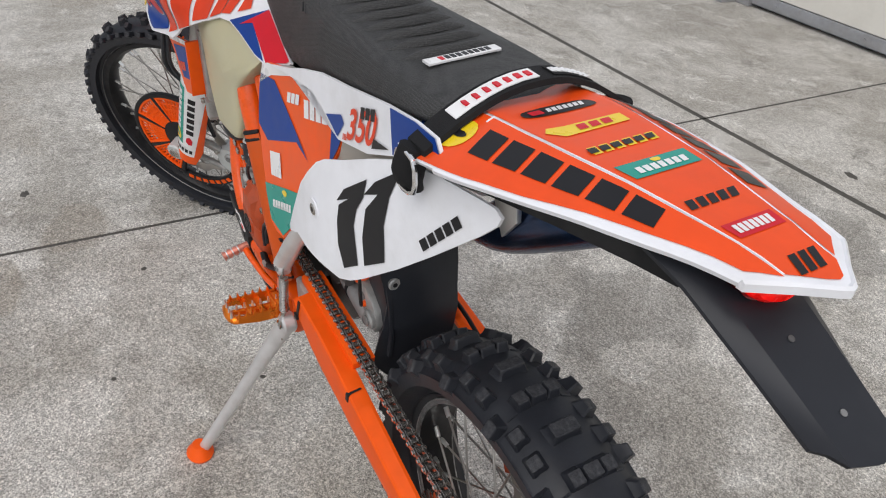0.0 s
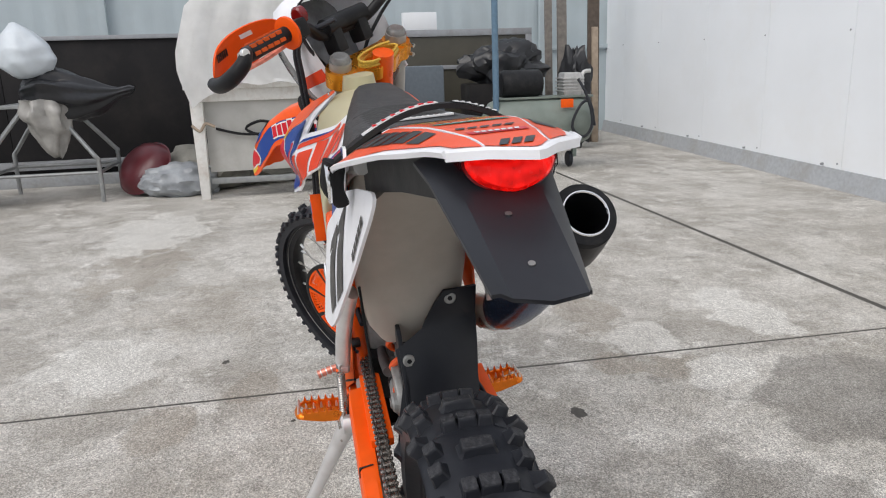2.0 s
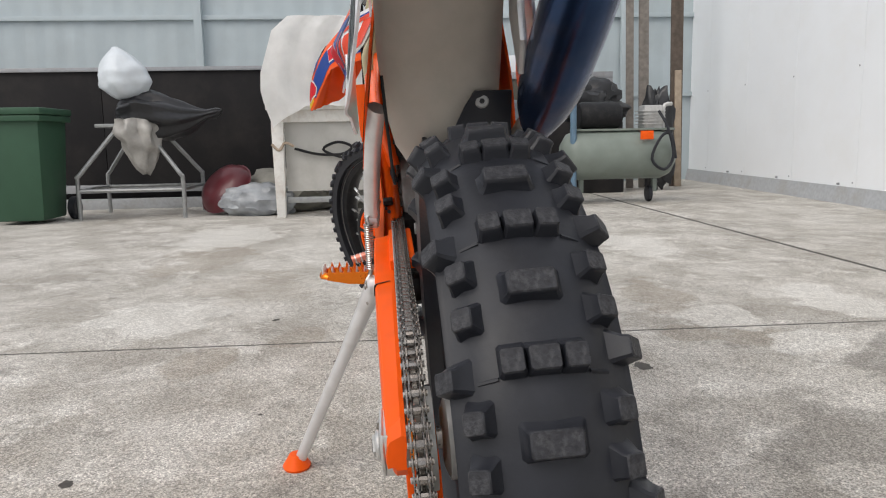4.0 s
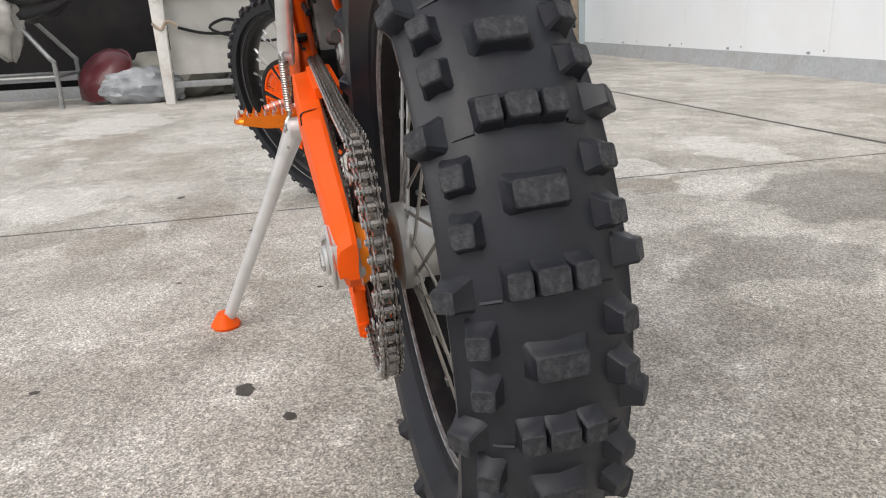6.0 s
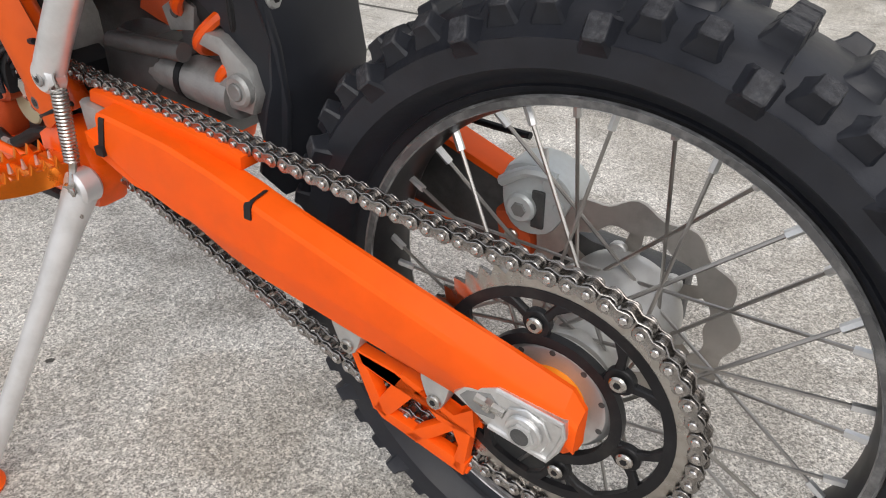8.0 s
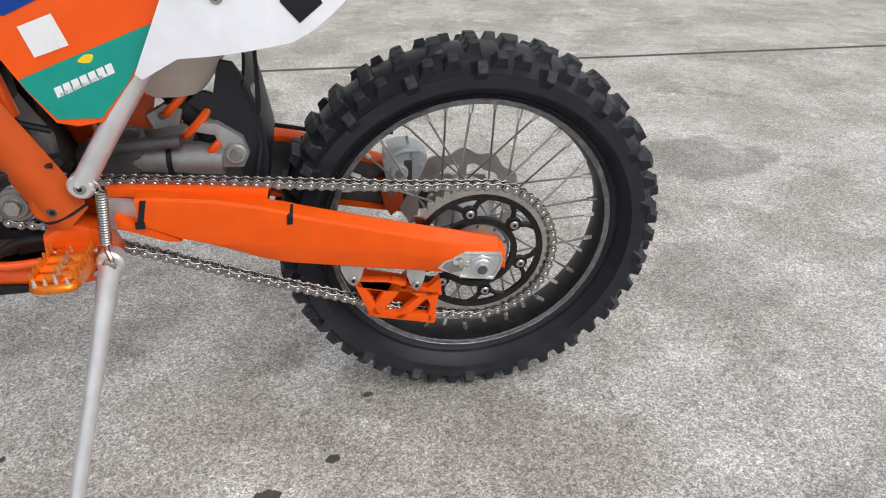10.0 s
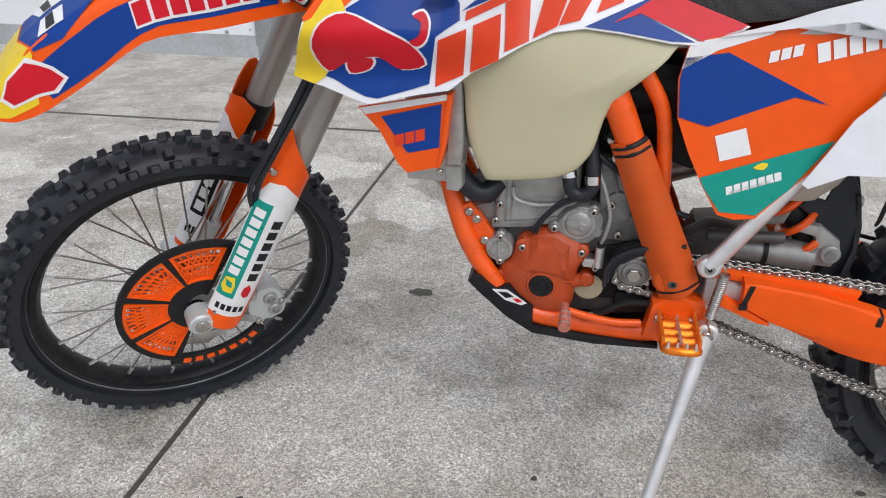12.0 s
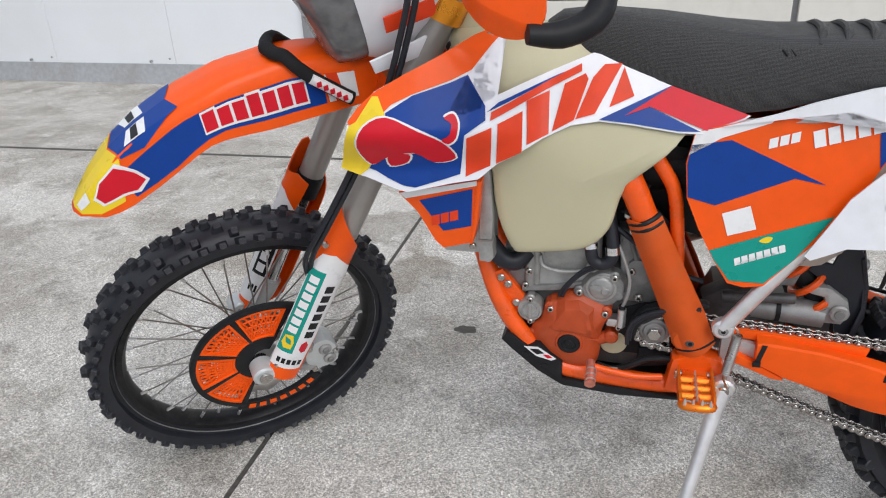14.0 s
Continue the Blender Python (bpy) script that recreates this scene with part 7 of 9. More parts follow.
        for sgn in (1, -1):
            for i in range(9):
                b0 = radians(b + 1 + i * (e - 2) / 8)
                b1 = min(max(b0 + sgn * 0.26, radians(b + 1)), radians(b + e - 1))
                r1 = 0.068 + 0.074 * abs(b1 - b0) / 0.26
                if r1 > 0.075:
                    mesh = join(mesh, tube([c + Vector((0.068 * math.cos(b0), y + 0.006, 0.068 * math.sin(b0))), c + Vector((r1 * math.cos(b1), y + 0.006, r1 * math.sin(b1)))], 0.0023, 5, 0))
        for r in (0.086, 0.104, 0.122):
            mesh = join(mesh, tube([c + Vector((r * math.cos(radians(b + 1 + j * (e - 2) / 5)), y + 0.006, r * math.sin(radians(b + 1 + j * (e - 2) / 5)))) for j in range(6)], 0.0023, 5, 0))
        part("guard_mesh", steered(mesh), ORANGE_MATT, g, "orange mesh")
    low = sector(0.150, 0.176, radians(-128), radians(-58), y - 0.004, y + 0.006, 20)
    part("lower_guard", steered(low), BLACK, g)
    for k in range(7):
        b = radians(-122 + k * 8.5)
        part("word_bar", steered(sector(0.157, 0.17, b, b + radians(5.5), y + 0.006, y + 0.008, 2)), ORANGE_MATT, g)


def fork():
    for s in (1, -1):
        y = s * 0.104
        tubeo = part("fork_tube", steered(tube([leg(0.30, y), leg(0.62, y), leg(0.87, y)], [0.0265, 0.028, 0.027], 24, 0)), FORK_GREY, bike, "grey upper fork tube", 40)
        part("fork_seal", steered(tube([leg(0.30, y), leg(0.352, y)], 0.0300, 20, 0)), BLACK, tubeo, "black fork seal")
        part("fork_slider", steered(tube([leg(-0.02, y), leg(0.3, y)], 0.021, 18, 0)), CHROME, tubeo, "chromed fork slider")
        part("fork_cap", steered(tube([leg(0.865, y), leg(0.878, y), leg(0.884, y)], [0.024, 0.024, 0.019], 18, 0)), CAST, tubeo, "silver fork cap")
        lug = tube([leg(0.06, y), leg(0.02, y, 0.006), leg(-0.02, y, 0.018), FRONT + Vector((0, y, 0))], [0.028, 0.029, 0.027, 0.024], 16, 3)
        lg = part("fork_lug", steered(lug), CALIPER, bike, "silver axle lug")
        part("axle_clamp", steered(disc(FRONT + Vector((0, y, 0)), 0.026, -0.022, 0.022, 24, 0.004)), CALIPER, lg)
        part("axle_end", steered(disc(FRONT + Vector((0, y + s * 0.022, 0)), 0.014, min(0, s * 0.006), max(0, s * 0.006), 18, 0.001)), STEEL, lg)
        for d in (-0.012, 0.014):
            part("clamp_bolt", steered(disc(FRONT + Vector((-0.034 + d * 0.3, y + s * 0.018, 0.012 + d)), 0.005, -0.006, 0.006, 10)), STEEL, lg)
        # fork guard, wrapped round the leg
        def guard_s(u, v, s=s):
            a = v * (1.35 if s > 0 else 2.05)
            r = (0.040 if s > 0 else 0.050) + 0.004 * math.cos(a)
            return tuple(leg(u, s * (0.104 + r * math.cos(a) * (0.84 if s > 0 else 0.75) - 0.004), r * math.sin(a) * 1.0 + 0.004))
        ol = [(-0.03, -0.45), (-0.03, 0.75), (0.02, 0.95), (0.28, 1.0), (0.345, 1.05), (0.36, 0.8), (0.35, 0.62), (0.415, 0.30), (0.42, 0.15), (0.30, -0.95), (0.25, -1.0), (0.02, -0.8)]
        if s > 0:
            ol = [(-0.03, -0.45), (-0.03, 0.75), (0.02, 0.95), (0.28, 1.0), (0.345, 1.06), (0.405, 0.92), (0.42, 0.72), (0.40, 0.45), (0.355, -0.25), (0.318, -0.98), (0.25, -1.0), (0.02, -0.8)]
        else:
            ol = [(u, v if v < 0.7 else v * 1.34) for u, v in ol]
        gd = part("fork_guard", steered(skin(ol, guard_s, 0.02, 0, 0.003, (0.03, 0.12), s < 0)), ORANGE, bike, "orange and white fork guard")
        G = (0.03, 0.12)
        def put(name, outline, mat, off=0.0012, s=s, gd=gd, guard_s=guard_s):
            part(name, steered(skin(outline, guard_s, 0.02, off, 0, G, s < 0)), mat, gd)
        e = 1.0 if s > 0 else 1.36
        put("white_field", [(0.005, -0.35), (0.005, 0.93 * e), (0.275, 0.97 * e), (0.312, 0.66 * e), (0.318, 0.2), (0.29, -0.55), (0.25, -0.72)], WHITE_STICKER)
        if s > 0:
            put("teal_badge", [(0.05, 0.22), (0.05, 0.88), (0.272, 0.9), (0.272, 0.26)], TEAL, 0.002)
            for k in range(7):
                put("word_bar", [(0.105 + k * 0.0225, 0.38), (0.105 + k * 0.0225, 0.74), (0.122 + k * 0.0225, 0.74), (0.122 + k * 0.0225, 0.38)], WHITE_STICKER, 0.0028)
            put("yellow_mark", [(0.062, 0.34), (0.060, 0.62), (0.072, 0.78), (0.094, 0.72), (0.099, 0.42), (0.08, 0.32)], YELLOW, 0.0028)
            put("yellow_swoosh", [(0.074, 0.40), (0.076, 0.6), (0.09, 0.68), (0.086, 0.45)], TEAL, 0.0034)
            for k in range(6):
                put("black_bar", [(0.098 + k * 0.025, -0.26), (0.098 + k * 0.025, 0.06), (0.116 + k * 0.025, 0.06), (0.116 + k * 0.025, -0.26)], BLACK_STICKER, 0.002)
            put("red_dot", [(0.058, -0.22), (0.055, -0.08), (0.064, 0.05), (0.08, 0.04), (0.088, -0.1), (0.076, -0.24)], RED, 0.002)
            for k in range(5):
                put("small_bar", [(0.018, 0.68 - k * 0.2), (0.018, 0.54 - k * 0.2), (0.032, 0.54 - k * 0.2), (0.032, 0.68 - k * 0.2)], BLACK_STICKER, 0.002)
        else:
            for k in range(6):
                put("black_bar", [(0.07 + k * 0.026, -0.2), (0.07 + k * 0.026, 0.5), (0.09 + k * 0.026, 0.5), (0.09 + k * 0.026, -0.2)], BLACK_STICKER, 0.002)
            put("black_badge", [(0.085, 0.86), (0.085, 1.24), (0.255, 1.26), (0.255, 0.90)], BLACK_STICKER, 0.002)
            for k in range(4):
                put("word_bar", [(0.095 + k * 0.031, 0.95), (0.095 + k * 0.031, 1.16), (0.118 + k * 0.031, 1.16), (0.118 + k * 0.031, 0.95)], WHITE_STICKER, 0.0028)
            for k in range(3):
                put("small_bar", [(0.035, 1.16 - k * 0.09), (0.035, 1.10 - k * 0.09), (0.055, 1.10 - k * 0.09), (0.055, 1.16 - k * 0.09)], BLACK_STICKER, 0.002)
        part("guard_bolt", steered(disc(leg(0.335, s * 0.125, 0.042), 0.006, -0.004, 0.004, 10)), STEEL, gd)
    # caliper behind the left leg
    cal = prism(rounded([(1.385, 0.262), (1.425, 0.262), (1.45, 0.285), (1.448, 0.325), (1.43, 0.35), (1.395, 0.352), (1.375, 0.325), (1.372, 0.285)], 2), 0.030, 0.082, 0.010)
    cp = part("front_caliper", steered(cal), CALIPER, bike, "grey cast front brake caliper", 30)
    for x, z, r in ((1.396, 0.290, 0.015), (1.402, 0.325, 0.015)):
        part("caliper_piston", steered(disc((x, 0.082, z), r, -0.004, 0.007, 20, 0.003)), CAST_LIGHT, cp)
        part("caliper_bolt", steered(disc((x, 0.089, z), r * 0.5, -0.002, 0.004, 6, 0.001)), CAST, cp)
    part("caliper_arm", steered(tube([(1.43, 0.075, 0.345), (1.45, 0.08, 0.37), (1.468, 0.088, 0.385)], 0.010, 10, 3)), CAST_LIGHT, cp)
    part("caliper_arm", steered(tube([(1.435, 0.075, 0.27), (1.47, 0.082, 0.30), (1.495, 0.09, 0.325)], 0.009, 10, 3)), CAST_LIGHT, cp)
    for x, z in ((1.435, 0.345), (1.435, 0.272), (1.38, 0.308)):
        part("caliper_bolt", steered(disc((x, 0.082, z), 0.0065, -0.002, 0.008, 12, 0.0015)), STEEL, cp)
    hd = part("hub_plate", steered(lathe([(0.018, 0.062), (0.046, 0.062), (0.048, 0.066), (0.046, 0.070), (0.018, 0.070)], 40, FRONT)), ALU_MATT, bike, "silver front hub plate")
    for k in range(6):
        t = k * math.pi / 3 + 0.3
        part("plate_hole", steered(disc(FRONT + Vector((0.037 * math.cos(t), 0.070, 0.037 * math.sin(t))), 0.005, 0, 0.0006, 14)), BLACK_STICKER, hd)
    # clamps
    for s0, nm, mat in ((0.655, "lower_triple_clamp", ORANGE_METAL), (0.83, "upper_triple_clamp", GOLD_METAL)):
        pts = [(-0.138, -0.01), (-0.125, 0.03), (-0.08, 0.032), (0.08, 0.032), (0.125, 0.03), (0.138, -0.01), (0.125, -0.034), (0.075, -0.036), (0.03, -0.062), (-0.03, -0.062), (-0.075, -0.036), (-0.125, -0.034)]
        lo, hi = [leg(s0 - 0.017, a, b) for a, b in pts], [leg(s0 + 0.017, a, b) for a, b in pts]
        cl = part(nm, steered(bevelled(loft([lo, hi]), 0.004)), mat, bike, "anodised gold-orange triple clamp")
        for s in (1, -1):
            part("clamp_collar", steered(tube([leg(s0 - 0.021, s * 0.104), leg(s0 + 0.021, s * 0.104)], 0.036, 24, 0)), mat, cl)
            for d in (-0.012, 0.012):
                part("clamp_bolt", steered(tube([leg(s0 + d, s * 0.104 - 0.02, -0.036), leg(s0 + d, s * 0.104 - 0.02, -0.044)], 0.0055, 8, 0)), STEEL, cl)
    part("steering_stem", steered(tube([leg(0.62, 0, -0.045), leg(0.87, 0, -0.045)], 0.026, 18, 0)), ORANGE_PAINT, bike, "orange steering stem")
    part("stem_boot", steered(tube([leg(0.70, 0, -0.055), leg(0.745, 0, -0.055), leg(0.765, 0, -0.055)], [0.052, 0.05, 0.03], 20, 2)), BLACK, bike, "black rubber stem boot")
    coil = []
    for i in range(40):
        a = i * 0.55
        coil.append(leg(0.846 + 0.0065 * (i * 0.55 / 6.28), 0.066 * math.cos(a), -0.030 + 0.024 * math.sin(a) + 0.002 * math.sin(i * 1.3)))
    part("hose_coil", steered(tube(coil, 0.0035, 6, 2)), GOLD_ROPE, bike, "yellow coiled hose")


def fender_front_s(x, v):
    top = float(np.interp(x, [1.16, 1.29, 1.35, 1.45, 1.532, 1.60, 1.646, 1.70, 1.75], [0.99, 1.02, 1.028, 1.02, 0.998, 0.968, 0.942, 0.895, 0.842]))
    low = float(np.interp(x, [1.16, 1.29, 1.39, 1.47, 1.507, 1.566, 1.66, 1.72, 1.75], [0.915, 0.925, 0.927, 0.936, 0.932, 0.90, 0.852, 0.838, 0.836]))
    half = float(np.interp(x, [1.16, 1.3, 1.5, 1.6, 1.68, 1.72, 1.75], [0.055, 0.066, 0.074, 0.072, 0.062, 0.05, 0.03]))
    a = abs(v)
    y = half * (min(1.0, a / 0.55) * 0.72 + max(0.0, (a - 0.55) / 0.45) * 0.28)
    k = max(0.0, (a - 0.45) / 0.55)
    z = top - 0.004 * min(1, a / 0.5) - (top - low) * k ** 1.05
    return (x, math.copysign(y, v), z)


def front_fender():
    ol = [(1.17, -1), (1.30, -1), (1.45, -1), (1.60, -1), (1.70, -1), (1.74, -0.8), (1.75, -0.3), (1.75, 0.3), (1.74, 0.8), (1.70, 1), (1.60, 1), (1.45, 1), (1.30, 1), (1.17, 1)]
    G = (0.025, 0.1)
    f = part("front_fender", steered(skin(ol, fender_front_s, 0.02, 0, 0.004, G)), ORANGE, bike, "orange front fender with blue and yellow graphics", 60)

    def put(name, outline, mat, off=0.001):
        for o in (outline,):
            part(name, steered(skin(o, fender_front_s, 0.02, off, 0, G)), mat, f)
    for s in (1, -1):
        q = lambda pts: [(x, s * v) for x, v in pts]
        put("blue_field", q([(1.29, 0.60), (1.45, 0.60), (1.55, 0.58), (1.66, 0.62), (1.64, 0.94), (1.56, 0.95), (1.47, 0.90), (1.29, 0.90)]), BLUE, 0.001)
        put("white_field", q([(1.23, 0.62), (1.285, 0.62), (1.285, 0.90), (1.23, 0.90)]), WHITE_STICKER, 0.001)
        put("orange_stripe", q([(1.262, 0.61), (1.283, 0.61), (1.272, 0.91), (1.255, 0.91)]), ORANGE_RED, 0.0014)
        for k in range(7):
            x0 = 1.500 - k * 0.026
            tall = 0.08 if k in (0, 3) else 0.0
            put("word_rim", q([(x0 + 0.0025, 0.62 - tall * 0.3), (x0 - 0.0245, 0.62 - tall * 0.3), (x0 - 0.0245, 0.86), (x0 + 0.0025, 0.86)]), WHITE_STICKER, 0.0016)
            put("word_bar", q([(x0, 0.645 - tall * 0.3), (x0 - 0.021, 0.645 - tall * 0.3), (x0 - 0.021, 0.835), (x0, 0.835)]), RED, 0.0024)
        put("yellow_field", q([(1.66, 0.0), (1.744, 0.0), (1.744, 0.3), (1.735, 0.75), (1.705, 0.92), (1.66, 0.9), (1.645, 0.5)]), YELLOW, 0.001)
        put("blue_field", q([(1.545, 0.0), (1.657, 0.0), (1.642, 0.5), (1.60, 0.56), (1.53, 0.4)]), BLUE, 0.001)
        put("white_badge", q([(1.585, 0.06), (1.62, 0.06), (1.63, 0.4), (1.59, 0.44)]), WHITE_STICKER, 0.0016)
        put("dark_bar", q([(1.60, 0.08), (1.612, 0.08), (1.616, 0.38), (1.602, 0.4)]), BLACK_STICKER, 0.0022)
        put("emblem_rim", q([(1.61, 0.86), (1.625, 0.70), (1.655, 0.48), (1.69, 0.48), (1.708, 0.62), (1.696, 0.82), (1.66, 0.84), (1.63, 0.92)]), WHITE_STICKER, 0.0016)
        put("emblem", q([(1.616, 0.84), (1.63, 0.70), (1.658, 0.51), (1.688, 0.51), (1.702, 0.63), (1.692, 0.79), (1.66, 0.81), (1.634, 0.88)]), RED, 0.0024)
        put("logo_block", q([(1.716, 0.34), (1.738, 0.34), (1.734, 0.62), (1.714, 0.6)]), WHITE_STICKER, 0.0016)
    # strap over the fender root
    def strap_at(v):
        return Vector(fender_front_s(float(np.interp(abs(v), [0, 0.3, 0.6, 0.95], [1.364, 1.354, 1.322, 1.245])), v))
    pts = [strap_at(v) + Vector((0, 0.006 * v, 0.010)) for v in np.linspace(-0.95, 0.95, 15).tolist()]
    st = part("fender_strap", steered(tube(pts, 0.0125, 10, 3, flat=0.8)), WEBBING, f, "black fender strap")
    lab = [strap_at(v) + Vector((0.002, 0.0125, 0.012)) for v in (0.66, 0.74, 0.84, 0.93)]
    part("strap_label", steered(tube(lab, 0.0095, 8, 3, flat=0.9)), WHITE_STICKER, st, "white strap label with red bars")
    for k in range(5):
        p = lab[0].lerp(lab[-1], 0.16 + 0.17 * k)
        part("strap_bar", steered(box(p.x - 0.004, p.x + 0.004, p.y + 0.0070, p.y + 0.0105, p.z - 0.0045, p.z + 0.0045)), RED, st)


def headlight():
    def sec(x, w, z0, z1, low=0.6):
        return [(x + 0.05 * (q - 0.5), p * w, z0 + (z1 - z0) * q) for p, q in rounded([(-low, 0.0), (low, 0.0), (1.0, 0.45), (0.8, 1.0), (-0.8, 1.0), (-1.0, 0.45)], 4)]
    rings = [sec(1.095, 0.128, 1.025, 1.27), sec(1.16, 0.124, 1.008, 1.28), sec(1.212, 0.112, 1.0, 1.27), sec(1.230, 0.104, 1.006, 1.255)]
    m = part("headlight_mask", steered(loft(rings, True, False)), WHITE, bike, "white headlight mask")
    lens = loft([sec(1.21, 0.102, 1.008, 1.25), sec(1.245, 0.098, 0.998, 1.24, 0.55), sec(1.278, 0.084, 0.996, 1.22, 0.5), sec(1.296, 0.058, 1.015, 1.19, 0.5), sec(1.300, 0.02, 1.05, 1.15)])
    part("headlight_lens", steered(lens), GLASS_GREY, m, "grey scratched headlight lens")
    for s in (1, -1):
        part("mask_stripe", steered(prism([(1.10, 1.085), (1.19, 1.075), (1.193, 1.102), (1.105, 1.115)], s * 0.1235 - 0.002, s * 0.1235 + 0.002, 0.001)), ORANGE_RED, m, "orange-red mask stripe")
        part("mask_wing", steered(prism([(1.07, 1.03), (1.13, 1.015), (1.215, 1.006), (1.222, 1.03), (1.14, 1.045), (1.075, 1.06)], s * 0.118 - 0.003, s * 0.118 + 0.004, 0.003)), WHITE, m, "white lower wing of the mask")
    for dx in (0.0, 0.014):
        part("cable", steered(tube([(1.03 + dx, 0.09, 1.21), (1.12 + dx, 0.14, 1.19), (1.155 + dx, 0.15, 1.10), (1.20 + dx, 0.15, 0.98), (1.28 + dx, 0.145, 0.84), (1.35 + dx, 0.14, 0.73), (1.388 + dx, 0.125, 0.655), (1.40, 0.09, 0.55), (1.42, 0.08, 0.40)], 0.0055, 8, 5)), RUBBER, bike, "black front brake hose and cable")


def controls():
    def steered(bm):
        return moved(bm, STEER @ Matrix.Translation((0.030, 0.016, 0.012)))
    bar = [(0.985, 0.36, 1.205), (0.99, 0.22, 1.212), (1.02, 0.15, 1.208), (1.06, 0.08, 1.172), (1.068, 0.0, 1.168), (1.06, -0.08, 1.172), (1.02, -0.15, 1.208), (0.99, -0.22, 1.212), (0.985, -0.36, 1.205)]
    h = part("handlebar", steered(tube(bar, 0.013, 14, 5)), BLACK_SATIN, bike, "black tapered handlebar")
    part("bar_pad", steered(tube([(1.055, 0.07, 1.185), (1.06, 0, 1.186), (1.055, -0.07, 1.185)], 0.022, 12, 3)), BLACK, h, "black bar pad")
    for s in (1, -1):
        part("bar_clamp", steered(box(1.04, 1.09, s * 0.045 - 0.016, s * 0.045 + 0.016, 1.12, 1.19, 0.006)), BLACK, h, "black bar clamp")
        a, b = Vector((0.985, s * 0.352, 1.2055)), Vector((0.989, s * 0.228, 1.212))
        g = part("grip", steered(tube([a, a.lerp(b, 0.5), b], [0.0175, 0.0165, 0.0175], 16, 4)), BLACK, h, "black grip with orange pads")
        d = (b - a).normalized()
        for k in range(5):
            for j in range(3):
                an = j * 1.1 - 0.3
                p = a.lerp(b, 0.16 + 0.15 * k) + Vector((-math.cos(an), 0, math.sin(an))) * 0.0163
                part("grip_pad", steered(box(p.x - 0.004, p.x + 0.004, p.y - 0.007, p.y + 0.007, p.z - 0.004, p.z + 0.004, 0.001)), ORANGE_WORN, g)
        part("grip_flange", steered(tube([b - d * 0.003, b, b + d * 0.007, b + d * 0.012], [0.024, 0.036, 0.036, 0.022], 26, 0)), ORANGE_MATT, g, "orange grip flange")
        part("bar_end", steered(tube([a, a - d * 0.012], 0.012, 14, 0)), ALU, g)
        # handguard shell: a curved orange sheet with vent slots
        def hg(u, v, s=s):
            bow = 0.055 * (1 - ((u - 0.29) / 0.11) ** 2)
            return (1.058 + bow * 0.8 - 0.03 * max(0, v) + 0.25 * max(0, 0.3 - u) * 0.2, s * u, 1.195 + v * 0.052 - 0.012 * ((u - 0.29) / 0.1))
        shell = [(0.175, 0.25), (0.20, 0.85), (0.25, 1.15), (0.32, 1.2), (0.375, 0.95), (0.398, 0.4), (0.398, -0.1), (0.375, -0.5), (0.33, -0.65), (0.26, -0.45), (0.21, -0.05)]
        hgp = part("handguard", steered(skin(rounded(shell, 3), hg, 0.02, 0, 0.004, (0.02, 0.15))), ORANGE, bike, "bright orange handguard")
        for k in range(6):
            part("vent_slot", steered(skin([(0.335 + k * 0.008, 0.55), (0.3395 + k * 0.008, 0.55), (0.3425 + k * 0.008, 0.85), (0.338 + k * 0.008, 0.85)], hg, 0.02, -0.006 * s, 0.001)), BLACK, hgp, "dark vent slot")
            part("vent_slot", steered(skin([(0.335 + k * 0.008, -0.35), (0.3395 + k * 0.008, -0.35), (0.3425 + k * 0.008, -0.05), (0.338 + k * 0.008, -0.05)], hg, 0.02, -0.006 * s, 0.001)), BLACK, hgp, "dark vent slot")
        part("white_patch", steered(skin([(0.25, 0.75), (0.285, 0.8), (0.29, 1.0), (0.255, 0.95)], hg, 0.02, -0.0052 * s, 0)), WHITE_STICKER, hgp)
        end = tube([(0.978, s * 0.350, 1.212), (0.957, s * 0.370, 1.207), (0.955, s * 0.390, 1.192), (0.985, s * 0.408, 1.176), (1.030, s * 0.408, 1.170), (1.072, s * 0.396, 1.176)], [0.011, 0.013, 0.016, 0.0175, 0.0165, 0.012], 14, 4, flat=1.15)
        e = part("handguard_mount", steered(end), BLACK, hgp, "black handguard end mount")
        part("mount_bolt", steered(disc((0.946, s * 0.378, 1.212), 0.010, -0.006, 0.006, 14, 0.002, axis="X")), ALU, e)
        part("mount_bolt", steered(disc((0.957, s * 0.402, 1.186), 0.009, -0.006, 0.006, 14, 0.002, axis="X")), ALU, e)
        part("lever", steered(tube([(1.03, s * 0.19, 1.195), (1.045, s * 0.26, 1.18), (1.04, s * 0.34, 1.176)], [0.009, 0.007, 0.006], 10, 4, flat=0.6)), PINK_METAL if s > 0 else ALU, h, "anodised lever")
        part("lever_perch", steered(box(0.985, 1.035, s * 0.185 - 0.02, s * 0.185 + 0.02, 1.19, 1.232, 0.008)), BLACK, h, "black lever perch")
        part("perch_cap", steered(disc((1.01, s * 0.16, 1.236), 0.02, -0.012, 0.01, 18, 0.004)), LENS_DARK if s > 0 else BLACK, h)
        part("control_cable", steered(tube([(1.02, s * 0.17, 1.2), (1.07, s * 0.12, 1.15), (1.10, s * 0.06, 1.08), (1.06, s * 0.04, 0.98), (1.0, s * 0.05, 0.9)], 0.0045, 8, 5)), RUBBER, h)
    part("throttle_cables", steered(tube([(1.0, -0.19, 1.22), (1.09, -0.1, 1.26), (1.13, 0.02, 1.27), (1.14, 0.09, 1.2), (1.10, 0.06, 1.08), (1.05, 0.03, 0.98)], 0.006, 8, 5)), RUBBER, h)


front_wheel()
fork()
front_fender()
headlight()
controls()


